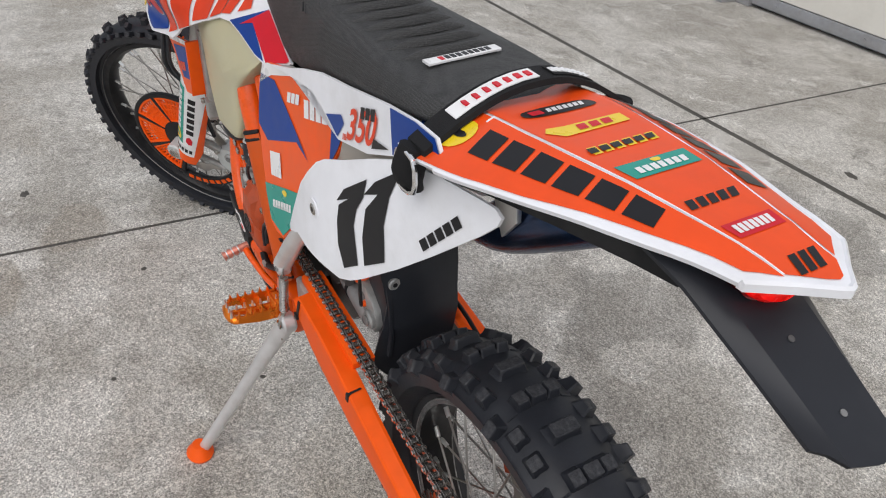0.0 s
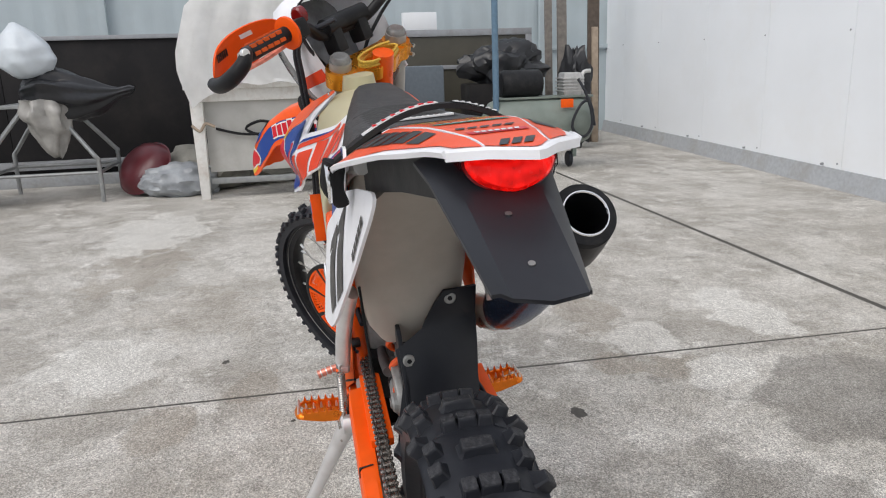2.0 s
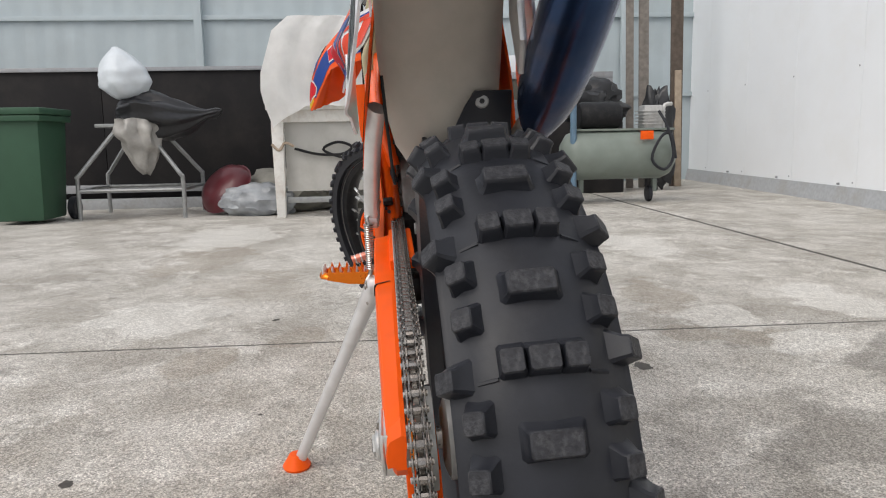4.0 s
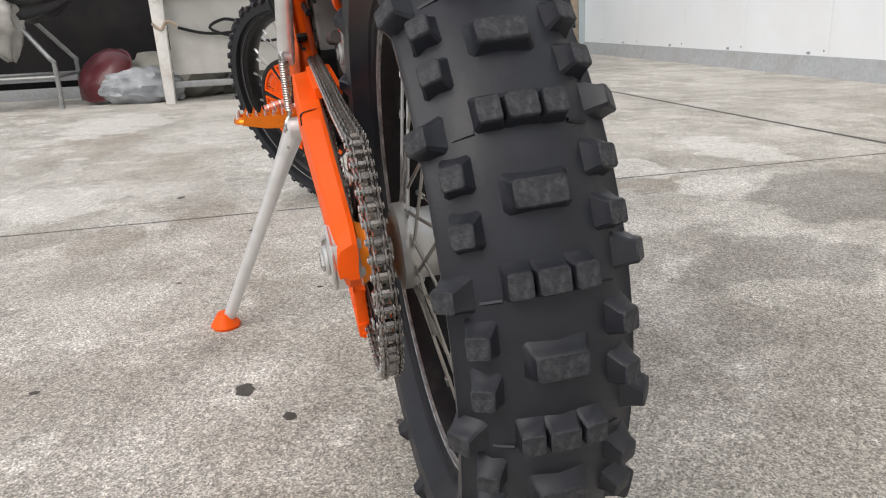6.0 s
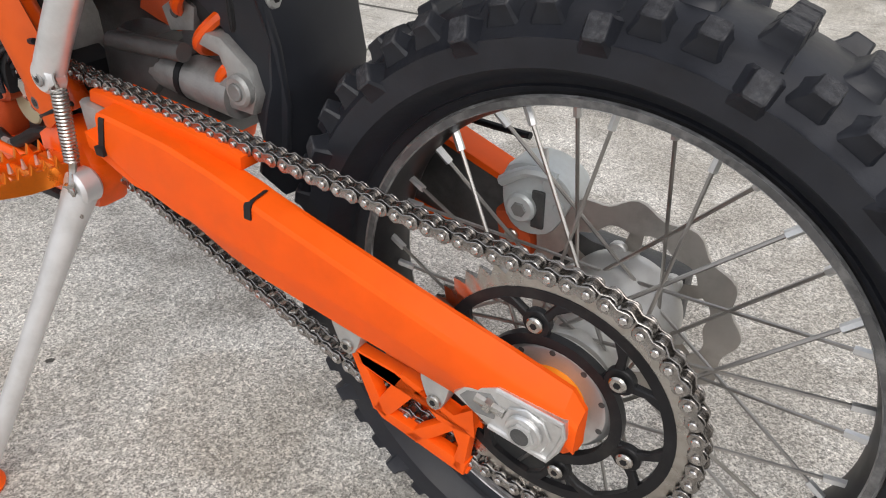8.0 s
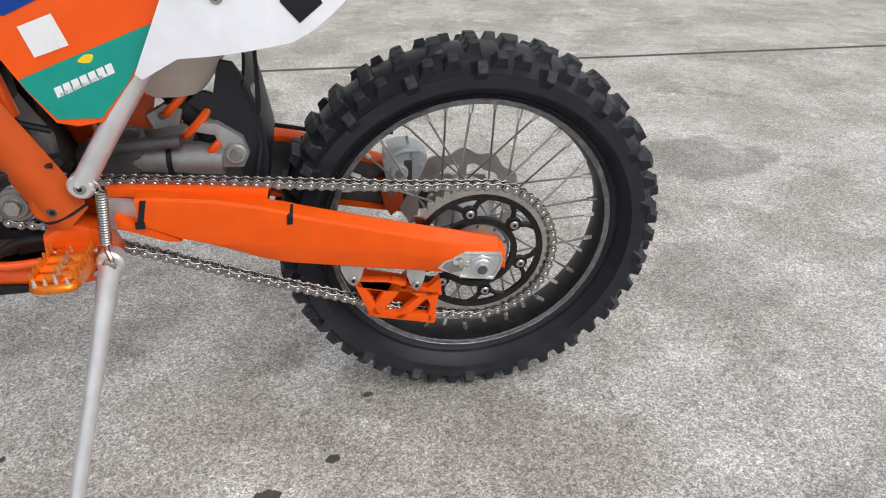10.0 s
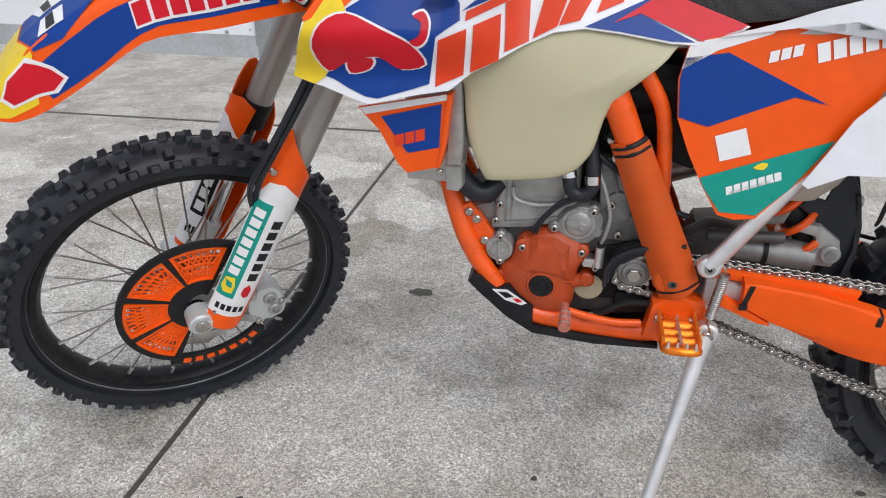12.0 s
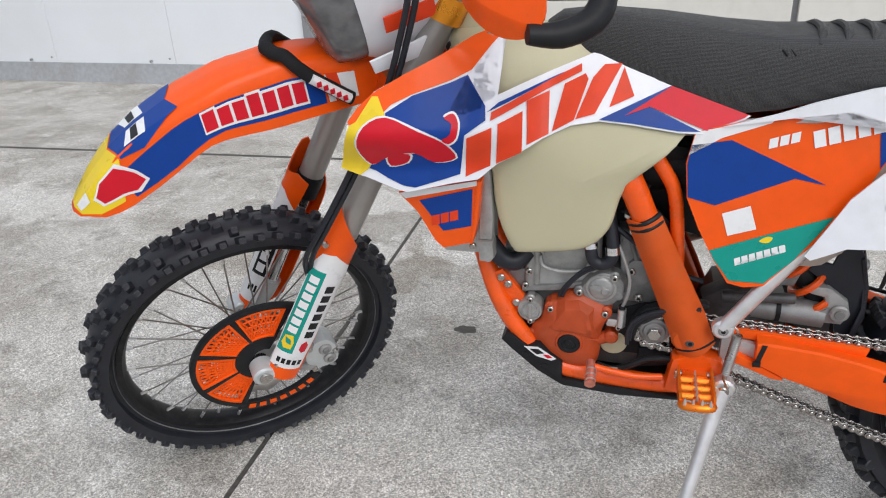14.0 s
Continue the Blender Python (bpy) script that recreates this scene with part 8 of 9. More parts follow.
# ---- frame, engine, exhaust, stand ----
def frame_tubes():
    f = part("frame", tube([(1.10, 0, 0.98), (1.075, 0, 0.90), (1.03, 0, 0.72), (1.01, 0.0, 0.64)], 0.03, 16, 3), ORANGE_PAINT, bike, "orange painted steel frame")
    for s in (1, -1):
        part("cradle_tube", tube([(1.015, s * 0.03, 0.66), (0.995, s * 0.062, 0.60), (0.962, s * 0.085, 0.51), (0.915, s * 0.095, 0.437), (0.86, s * 0.097, 0.382), (0.78, s * 0.097, 0.364), (0.65, s * 0.097, 0.356), (0.60, s * 0.095, 0.372)], 0.0175, 14, 5), ORANGE_PAINT, f)
        part("main_spar", tube([(1.07, s * 0.045, 0.93), (0.95, s * 0.06, 0.90), (0.82, s * 0.07, 0.85), (0.755, s * 0.09, 0.80), (0.731, s * 0.1, 0.762), (0.70, s * 0.1, 0.69), (0.64, s * 0.098, 0.55), (0.60, s * 0.092, 0.455)], 0.0225, 14, 4), ORANGE_PAINT, f)
        part("subframe_tube", tube([(0.715, s * 0.085, 0.835), (0.683, s * 0.09, 0.79), (0.661, s * 0.09, 0.745), (0.650, s * 0.088, 0.66), (0.645, s * 0.08, 0.60)], 0.0120, 12, 4), ORANGE_PAINT, f)
        part("subframe_rail", tube([(0.72, s * 0.075, 0.85), (0.5, s * 0.08, 0.87), (0.25, s * 0.08, 0.93), (0.1, s * 0.075, 0.955)], 0.011, 10, 3), ALU_MATT, f)
        # plastic frame guard wrapped over the spar
        def fg(u, v, s=s):
            p = Vector((0.7335, 0, 0.766)).lerp(Vector((0.596, 0, 0.446)), u)
            d = Vector((0.919, 0, -0.394))
            half = 0.0235 + 0.008 * u + 0.004 * max(0, u - 0.85) * 4
            a = v * 1.25
            return (p.x + d.x * half * v * 1.05, s * (0.103 + 0.026 * math.cos(a) - 0.006), p.z + d.z * half * v * 1.05)
        part("frame_guard", skin([(0.20, -0.98), (0.185, 0), (0.165, 0.98), (0.5, 1.0), (0.86, 1.05), (0.99, 0.9), (1.0, 0.0), (0.97, -0.9), (0.8, -1.05), (0.5, -1.0)], fg, 0.05, 0, 0.004, (0.08, 0.2)), ORANGE_WORN, bike, "dull orange plastic frame guard")
        for k in (0.19, 0.225):
            ring = [fg(k, v) for v in (-1.0, -0.6, 0, 0.6, 1.0)]
            part("guard_strap", tube([Vector(p) + Vector((0, s * 0.003, 0)) for p in ring], 0.0042, 6, 3, flat=0.6), BLACK, f, "black guard strap")
        part("guard_strap", tube([Vector(fg(0.955, v)) + Vector((0, s * 0.003, 0)) for v in (-1.0, -0.4, 0.4, 1.0)], 0.003, 6, 3), BLACK, f)
        part("peg_bracket", prism([(0.64, 0.43), (0.60, 0.45), (0.555, 0.435), (0.54, 0.39), (0.555, 0.355), (0.60, 0.345), (0.65, 0.36)], s * 0.102 - 0.02, s * 0.102 + 0.02, 0.008), ORANGE_PAINT, f, "orange footpeg bracket")
    part("pivot_cover", disc((0.621, 0.114, 0.474), 0.025, -0.012, 0.006, 28, 0.005), ORANGE_WORN, f)
    part("pivot_bolt", disc((0.613, 0.122, 0.472), 0.0085, 0, 0.005, 18, 0.002), CAST_DARK, f)
    part("bolt_socket", disc((0.613, 0.127, 0.472), 0.0042, 0, 0.0005, 6), BLACK_STICKER, f)
    part("engine_mount", prism([(0.985, 0.56), (0.955, 0.575), (0.915, 0.52), (0.925, 0.47), (0.955, 0.49)], 0.07, 0.085, 0.003), ORANGE_PAINT, f)
    for x, z in ((0.945, 0.545), (0.958, 0.558), (0.93, 0.505)):
        part("mount_bolt", disc((x, 0.085, z), 0.008, 0, 0.006, 12, 0.002), STEEL, f)


def bolts(points, y, r, parent, mat=None, h=0.006, socket=True):
    """Socket-head screws that stand out to the left."""
    for x, z in points:
        part("bolt", disc((x, y, z), r, -0.003, h, 14, 0.0014), mat or STEEL, parent)
        if socket:
            part("bolt_socket", disc((x, y + h, z), r * 0.45, 0, 0.0004, 6), BLACK_STICKER, parent)


def engine():
    part("crankcase", bevelled(prism([(0.955, 0.50), (0.94, 0.43), (0.88, 0.375), (0.72, 0.365), (0.645, 0.39), (0.62, 0.46), (0.66, 0.545), (0.74, 0.585), (0.88, 0.60), (0.945, 0.56)], -0.10, 0.066), 0.008), CAST_DARK, bike, "dark grey cast engine case")
    part("head_cover", prism([(0.80, 0.71), (0.93, 0.695), (0.94, 0.77), (0.83, 0.785)], -0.06, 0.06, 0.012), CAST, bike)
    # orange ignition cover: a low dome with a creased hump above it
    ic = rounded([(0.9044, 0.43), (0.899, 0.4613), (0.884, 0.474), (0.877, 0.500), (0.864, 0.519), (0.852, 0.5205), (0.838, 0.534), (0.810, 0.5375), (0.777, 0.523), (0.760, 0.512), (0.7545, 0.497), (0.764, 0.475), (0.770, 0.45),
                  (0.7705, 0.415), (0.775, 0.388), (0.788, 0.370), (0.82, 0.364), (0.845, 0.370), (0.868, 0.386), (0.892, 0.408)], 2)
    cx, cz = 0.826, 0.447
    rings = []
    for y, k in ((0.062, 1.0), (0.086, 1.0), (0.0925, 0.965), (0.104, 0.80), (0.1105, 0.60), (0.1125, 0.40)):
        rings.append([(cx + (x - cx) * k, y, cz + (z - cz) * k) for x, z in ic])
    cov = part("ignition_cover", loft(rings), ORANGE_CAST, bike, "orange-red painted ignition cover", 28)
    hump = loft([[(0.8635, 0.086, 0.513), (0.838, 0.086, 0.530), (0.811, 0.086, 0.533), (0.778, 0.086, 0.519), (0.771, 0.086, 0.470), (0.772, 0.086, 0.446), (0.862, 0.086, 0.457), (0.884, 0.086, 0.462)],
                 [(0.856, 0.101, 0.506), (0.837, 0.102, 0.5235), (0.812, 0.102, 0.526), (0.785, 0.102, 0.513), (0.778, 0.104, 0.472), (0.778, 0.106, 0.450), (0.858, 0.106, 0.460), (0.877, 0.100, 0.464)],
                 [(0.846, 0.112, 0.497), (0.8365, 0.1145, 0.513), (0.808, 0.1145, 0.517), (0.793, 0.1135, 0.505), (0.786, 0.118, 0.476), (0.788, 0.1135, 0.459), (0.854, 0.1135, 0.466), (0.862, 0.110, 0.470)],
                 [(0.840, 0.1145, 0.493), (0.833, 0.116, 0.505), (0.811, 0.116, 0.509), (0.800, 0.116, 0.500), (0.794, 0.120, 0.479), (0.796, 0.117, 0.467), (0.846, 0.117, 0.472), (0.850, 0.114, 0.476)]])
    part("cover_hump", hump, ORANGE_CAST, cov, "creased upper face of the cover", 18)
    part("cover_crease", tube([(0.885, 0.1, 0.459), (0.858, 0.1095, 0.4575), (0.81, 0.1115, 0.452), (0.772, 0.1035, 0.447)], 0.0022, 6, 3), ORANGE_CAST, cov)
    for x, z, r in ((0.8635, 0.504, 0.0125), (0.764, 0.5025, 0.0125), (0.7515, 0.447, 0.0135), (0.895, 0.44, 0.013), (0.790, 0.378, 0.011)):
        part("cover_lug", disc((x, 0.084, z), r, -0.02, 0.013, 18, 0.004), ORANGE_CAST, cov)
    part("cover_neck", tube([(0.775, 0.084, 0.437), (0.752, 0.084, 0.446)], 0.0125, 12, 0), ORANGE_CAST, cov)
    bolts([(0.8635, 0.504), (0.764, 0.5025)], 0.097, 0.0065, cov)
    part("plug_collar", lathe([(0.0205, 0.110), (0.0215, 0.1155), (0.0245, 0.1155), (0.028, 0.1095)], 32, (0.8274, 0, 0.4402)), ORANGE_CAST, cov)
    part("inspection_plug", lathe([(0.0005, 0.1175), (0.008, 0.1175), (0.009, 0.116), (0.0125, 0.116), (0.0135, 0.1175), (0.0195, 0.1170), (0.021, 0.1145), (0.021, 0.106)], 32, (0.8274, 0, 0.4402)), BLACK, cov, "black inspection plug")
    # starter gear cover
    so = rounded([(0.812, 0.5395), (0.800, 0.567), (0.776, 0.585), (0.749, 0.5815), (0.732, 0.5685), (0.733, 0.543), (0.752, 0.516), (0.778, 0.516)], 3)
    rc = part("starter_cover", loft([[(0.772 + (x - 0.772) * k, y, 0.552 + (z - 0.552) * k) for x, z in so] for y, k in ((0.055, 1.05), (0.080, 1.05), (0.084, 1.0), (0.090, 0.93), (0.091, 0.88))]), CAST, bike, "grey cast starter gear cover", 25)
    part("cover_ring", lathe([(0.0005, 0.0965), (0.018, 0.0965), (0.0215, 0.0945), (0.023, 0.0925), (0.027, 0.0925), (0.0285, 0.0905)], 36, (0.7735, 0, 0.5525)), CAST_LIGHT, rc)
    part("cover_bar", prism(rounded([(0.794, 0.556), (0.786, 0.563), (0.765, 0.558), (0.755, 0.552), (0.762, 0.545), (0.788, 0.549)], 2), 0.094, 0.0985, 0.0015), CAST_LIGHT, rc)
    part("cover_boss", disc((0.766, 0.0975, 0.5505), 0.007, 0, 0.003, 18, 0.001), CAST_LIGHT, rc)
    for x, z in ((0.7504, 0.5769), (0.8124, 0.5425), (0.742, 0.538)):
        part("cover_lug", disc((x, 0.078, z), 0.0105, -0.01, 0.014, 18, 0.003), CAST, rc)
    bolts([(0.7504, 0.5769), (0.8124, 0.5425)], 0.092, 0.0068, rc)
    # oil filter cap with two screws
    cp = part("oil_cap", lathe([(0.0005, 0.0935), (0.0105, 0.0935), (0.0115, 0.0955), (0.0135, 0.0955), (0.0145, 0.0925), (0.0185, 0.0925), (0.0195, 0.0950), (0.0225, 0.0945), (0.024, 0.090), (0.0245, 0.055)], 36, (0.9036, 0, 0.494)), CAST_LIGHT, bike, "grey slotted oil filter cap", 30)
    part("cap_slot", box(0.9012, 0.906, 0.0935, 0.0985, 0.478, 0.510, 0.0012), CAST_LIGHT, cp)
    for z in (0.5175, 0.4695):
        part("cap_lug", disc((0.9025, 0.082, z), 0.0085, -0.012, 0.009, 16, 0.002), CAST_LIGHT, cp)
    bolts([(0.9025, 0.5175), (0.9025, 0.4695)], 0.091, 0.0055, cp)
    # cylinder: water jacket with a curved lip, ribs and flanges
    cy = part("cylinder", loft([[(0.849 + (x - 0.849) * k, y, 0.62 + (z - 0.62) * k) for x, z in rounded([(0.912, 0.72), (0.785, 0.72), (0.776, 0.70), (0.782, 0.575), (0.80, 0.545), (0.86, 0.530), (0.905, 0.527), (0.915, 0.56)], 2)] for y, k in ((0.0, 1.0), (0.066, 1.0), (0.073, 0.965), (0.0755, 0.92))]), CAST_LIGHT, bike, "light grey cast cylinder", 28)
    part("cylinder_lip", tube([(0.886, 0.077, 0.606), (0.882, 0.080, 0.588), (0.866, 0.082, 0.580), (0.835, 0.0835, 0.578), (0.805, 0.082, 0.584), (0.795, 0.079, 0.60)], 0.0042, 8, 4), CAST_LIGHT, cy)
    part("cylinder_lip", tube([(0.886, 0.076, 0.645), (0.882, 0.078, 0.636), (0.835, 0.080, 0.630), (0.797, 0.078, 0.636)], 0.0036, 8, 4), CAST_LIGHT, cy)
    part("cylinder_pad", prism(rounded([(0.874, 0.628), (0.806, 0.630), (0.803, 0.596), (0.835, 0.590), (0.872, 0.592)], 3), 0.070, 0.079, 0.004), CAST_LIGHT, cy)
    for x, r in ((0.905, 0.010), (0.893, 0.007), (0.786, 0.009)):
        part("cylinder_rib", tube([(x, 0.066, 0.535), (x, 0.0735, 0.548), (x - 0.003, 0.0735, 0.69)], [r * 0.8, r, r], 12, 2), CAST_LIGHT, cy)
    part("cylinder_flange", prism([(0.92, 0.540), (0.86, 0.546), (0.80, 0.560), (0.80, 0.548), (0.86, 0.534), (0.92, 0.528)], 0.055, 0.082, 0.003), CAST, cy)
    bolts([(0.9125, 0.5445), (0.9055, 0.575)], 0.083, 0.0062, cy)
    part("water_neck", tube([(0.812, 0.074, 0.655), (0.797, 0.092, 0.648)], [0.014, 0.012], 14, 0), CAST_LIGHT, cy)
    # front mount castings
    fc = part("front_case", prism(rounded([(0.955, 0.61), (0.915, 0.625), (0.905, 0.55), (0.915, 0.515), (0.945, 0.53)], 3), 0.02, 0.070, 0.009), CAST, bike, "grey front engine casting")
    for z in (0.60, 0.58, 0.56):
        part("front_rib", tube([(0.950, 0.069, z), (0.915, 0.074, z + 0.012)], 0.003, 8, 0), CAST, fc)
    # gearbox side behind the starter: ribs, pads and screws
    gb = part("gearbox_case", prism([(0.748, 0.665), (0.70, 0.662), (0.655, 0.62), (0.618, 0.545), (0.62, 0.50), (0.679, 0.515), (0.735, 0.515), (0.742, 0.58)], 0.02, 0.070, 0.008), CAST, bike, "oily grey gearbox casting")
    for k in range(5):
        part("case_rib", tube([(0.728 - k * 0.019, 0.0705, 0.648 - k * 0.021), (0.716 - k * 0.019, 0.0735, 0.610 - k * 0.018), (0.708 - k * 0.018, 0.0705, 0.575 - k * 0.012)], 0.0036, 8, 3), CAST, gb)
    part("case_pad", prism(rounded([(0.728, 0.60), (0.70, 0.606), (0.690, 0.575), (0.70, 0.552), (0.725, 0.556)], 3), 0.066, 0.078, 0.004), CAST, gb)
    part("case_pad", prism(rounded([(0.672, 0.583), (0.648, 0.575), (0.634, 0.548), (0.655, 0.54), (0.678, 0.556)], 3), 0.066, 0.076, 0.004), CAST_DARK, gb)
    part("case_neck", tube([(0.74, 0.07, 0.652), (0.70, 0.078, 0.656), (0.672, 0.07, 0.640)], 0.009, 10, 3), CAST, gb)
    bolts([(0.7065, 0.530), (0.722, 0.585), (0.698, 0.612), (0.655, 0.585)], 0.0765, 0.0072, gb)
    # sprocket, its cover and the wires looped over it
    # black plate added in place of the shade behind the sprocket
    part("case_shade_plate", prism([(0.735, 0.50), (0.735, 0.40), (0.62, 0.40), (0.60, 0.50), (0.65, 0.53)], 0.03, 0.071, 0.004), BLACK, bike, "black plate put in for shade beside the chain")
    ds = part("drive_sprocket", lathe([(0.001, 0.098), (0.011, 0.098), (0.0125, 0.096), (0.019, 0.096), (0.021, 0.093), (0.026, 0.092), (0.029, 0.088), (0.029, 0.07), (0.001, 0.07)], 32, (0.6745, 0, 0.469)), CAST, bike, "dull steel drive sprocket boss")
    part("sprocket_nut", disc((0.6745, 0.098, 0.469), 0.0125, 0, 0.007, 6, 0.001), STEEL, ds)
    part("sprocket_guard", prism(rounded([(0.719, 0.470), (0.7165, 0.497), (0.694, 0.524), (0.645, 0.539), (0.592, 0.545), (0.59, 0.532), (0.637, 0.524), (0.684, 0.506), (0.704, 0.480), (0.709, 0.455)], 2), 0.088, 0.106, 0.003), BLACK, bike, "black sprocket guard")
    for k, y in enumerate((0.113, 0.109, 0.102, 0.097)):
        d = 0.0065 * k
        part("guard_loom", tube([(0.722 - d * 0.6, y, 0.450 + d), (0.7195 - d * 0.8, y, 0.486), (0.701 - d * 0.5, y, 0.512 - d), (0.665, y, 0.528 - d), (0.60, y, 0.538 - d)], 0.0036, 8, 5), RUBBER, bike, "black cable bundle over the sprocket")
    # dark intake and wiring that fill the space behind the tank
    part("intake_tract", prism([(0.80, 0.80), (0.79, 0.69), (0.745, 0.665), (0.68, 0.665), (0.60, 0.64), (0.56, 0.70), (0.57, 0.80), (0.70, 0.82)], -0.06, 0.045, 0.012), BLACK, bike, "black intake tract")
    part("relay_box", box(0.640, 0.690, 0.045, 0.078, 0.615, 0.67, 0.006), BLACK, bike, "black relay box")
    for k, (p, q, r) in enumerate((((0.745, 0.07, 0.70), (0.70, 0.085, 0.675), (0.655, 0.08, 0.63)), ((0.755, 0.08, 0.675), (0.72, 0.088, 0.650), (0.66, 0.082, 0.60)), ((0.735, 0.08, 0.735), (0.68, 0.08, 0.70), (0.64, 0.075, 0.64)), ((0.70, 0.07, 0.64), (0.66, 0.085, 0.60), (0.60, 0.08, 0.575)))):
        part("loom_wire", tube([p, q, r], 0.0042 + 0.001 * (k % 2), 8, 5), RUBBER, bike)
    for x, z in ((0.725, 0.670), (0.655, 0.67), (0.735, 0.70)):
        part("loom_clip", disc((x, 0.086, z), 0.006, -0.004, 0.003, 10, 0.001), ALU, bike)
    # black block added in place of the shade between the engine parts
    part("engine_shade_block", box(0.64, 0.93, -0.06, 0.0, 0.55, 0.83, 0.02), BLACK, bike, "black block put in for shade inside the engine")
    part("cable_guard", tube([(0.775, 0.105, 0.392), (0.745, 0.107, 0.385), (0.715, 0.105, 0.396), (0.68, 0.1, 0.412), (0.63, 0.095, 0.412)], 0.009, 8, 5, flat=0.7), BLACK, bike, "black wiring loom")
    part("cable_patch", tube([(0.752, 0.1125, 0.389), (0.735, 0.1135, 0.390)], 0.0045, 6, 0), CAST_LIGHT, bike)
    part("pale_case_window", disc((0.747, 0.070, 0.422), 0.026, 0, 0.004, 24, 0.002), TANK, bike, "pale translucent case disc")
    # clutch slave cylinder, its line and the coolant hoses
    sv = part("clutch_slave", prism([(0.7405, 0.505), (0.728, 0.505), (0.7275, 0.478), (0.735, 0.472), (0.7595, 0.4735), (0.762, 0.478), (0.7585, 0.4895), (0.742, 0.490)], 0.072, 0.095, 0.003), ALU, bike, "bright slave cylinder", 25)
    part("slave_barrel", tube([(0.7345, 0.097, 0.478), (0.734, 0.097, 0.516)], 0.0078, 14, 0), ALU, sv)
    part("banjo", tube([(0.734, 0.097, 0.514), (0.7335, 0.097, 0.523)], 0.0062, 10, 0), BLACK, sv)
    bolts([(0.739, 0.4755)], 0.096, 0.006, sv)
    part("clutch_line", tube([(0.7335, 0.098, 0.522), (0.727, 0.1, 0.545), (0.7243, 0.1, 0.5787), (0.7354, 0.099, 0.6186), (0.747, 0.095, 0.645)], 0.0032, 8, 5), CAST_LIGHT, bike, "braided clutch line")
    for d in (0.0, 0.006):
        part("black_wire", tube([(0.842 + d, 0.095, 0.532), (0.8385 + d, 0.098, 0.545), (0.826, 0.1, 0.5665 + d), (0.7997, 0.1, 0.5915 + d), (0.7628, 0.1, 0.608), (0.748, 0.095, 0.625)], 0.0032, 8, 5), RUBBER, bike)
    part("coolant_hose", tube([(0.797, 0.092, 0.655), (0.7935, 0.1, 0.632), (0.789, 0.102, 0.617), (0.7766, 0.103, 0.6095), (0.762, 0.102, 0.615), (0.7555, 0.1, 0.632), (0.758, 0.095, 0.655), (0.765, 0.08, 0.70)], 0.0112, 14, 5), RUBBER, bike, "black coolant hose")
    part("hose_clamp", tube([(0.7562, 0.1, 0.630), (0.7572, 0.0975, 0.643)], 0.0130, 16, 0), CHROME, bike)
    part("hose_clamp", tube([(0.7945, 0.098, 0.638), (0.7955, 0.0955, 0.647)], 0.0130, 16, 0), CHROME, bike)
    part("radiator_hose", tube([(0.978, 0.09, 0.635), (0.955, 0.09, 0.603), (0.93, 0.085, 0.595), (0.91, 0.07, 0.61)], 0.018, 12, 5), RUBBER, bike, "black radiator hose")
    part("header_pipe", tube([(0.95, -0.02, 0.69), (1.01, -0.035, 0.67), (1.045, -0.06, 0.59), (1.0, -0.10, 0.53), (0.86, -0.125, 0.53), (0.65, -0.13, 0.56), (0.48, -0.13, 0.62), (0.32, -0.13, 0.66)], 0.024, 14, 5), DISC_STEEL, bike, "browned steel exhaust header")
    part("throttle_body", tube([(0.80, 0.02, 0.75), (0.68, 0.02, 0.76)], 0.038, 16, 0), BLACK, bike, "black throttle body")
    part("intake_boot", tube([(0.70, 0.0, 0.76), (0.6, 0, 0.76), (0.52, 0, 0.78)], [0.05, 0.06, 0.07], 16, 2), BLACK, bike)
    part("fuel_connector", tube([(0.735, 0.085, 0.705), (0.72, 0.088, 0.735), (0.71, 0.085, 0.76)], 0.01, 8, 2), BLACK, bike)
    part("shift_shaft_cover", prism([(0.70, 0.42), (0.64, 0.425), (0.635, 0.385), (0.70, 0.375)], 0.06, 0.08, 0.006), BLACK, bike, "black lower case guard")
    # skid plate
    s0 = part("skid_plate", prism([(0.955, 0.438), (0.947, 0.452), (0.932, 0.448), (0.905, 0.428), (0.882, 0.436), (0.860, 0.412), (0.8386, 0.396), (0.838, 0.358), (0.72, 0.348), (0.62, 0.342), (0.62, 0.335), (0.73, 0.332), (0.838, 0.342), (0.886, 0.372), (0.938, 0.420)], -0.118, 0.118, 0.005), BLACK, bike, "black plastic skid plate")
    part("skid_badge", prism([(0.911, 0.4275), (0.884, 0.4285), (0.850, 0.4045), (0.859, 0.400), (0.888, 0.408)], 0.118, 0.1195), WHITE_STICKER, s0, "white badge with red bar")
    part("badge_bar", prism([(0.8745, 0.4125), (0.8645, 0.413), (0.8575, 0.4075), (0.866, 0.405)], 0.1195, 0.1205), RED, s0)
    part("badge_bar", prism([(0.900, 0.4235), (0.884, 0.424), (0.873, 0.416), (0.887, 0.4125)], 0.1195, 0.1205), BLACK_STICKER, s0)
    for x, z in ((0.908, 0.408), (0.872, 0.385)):
        part("plate_hole", disc((x, 0.118, z), 0.007, 0, 0.0012, 14), BLACK_STICKER, s0)
    # shift lever
    sl = part("shift_lever", tube([(0.655, 0.115, 0.385), (0.70, 0.125, 0.388), (0.75, 0.135, 0.402), (0.785, 0.14, 0.414)], 0.0065, 10, 4), ORANGE_PAINT, bike, "orange shift lever")
    tp = tube([(0.785, 0.132, 0.416), (0.783, 0.155, 0.413), (0.781, 0.185, 0.406)], 0.0085, 12, 0)
    tpp = part("shift_tip", tp, PINK_METAL, sl, "ribbed red shift tip")
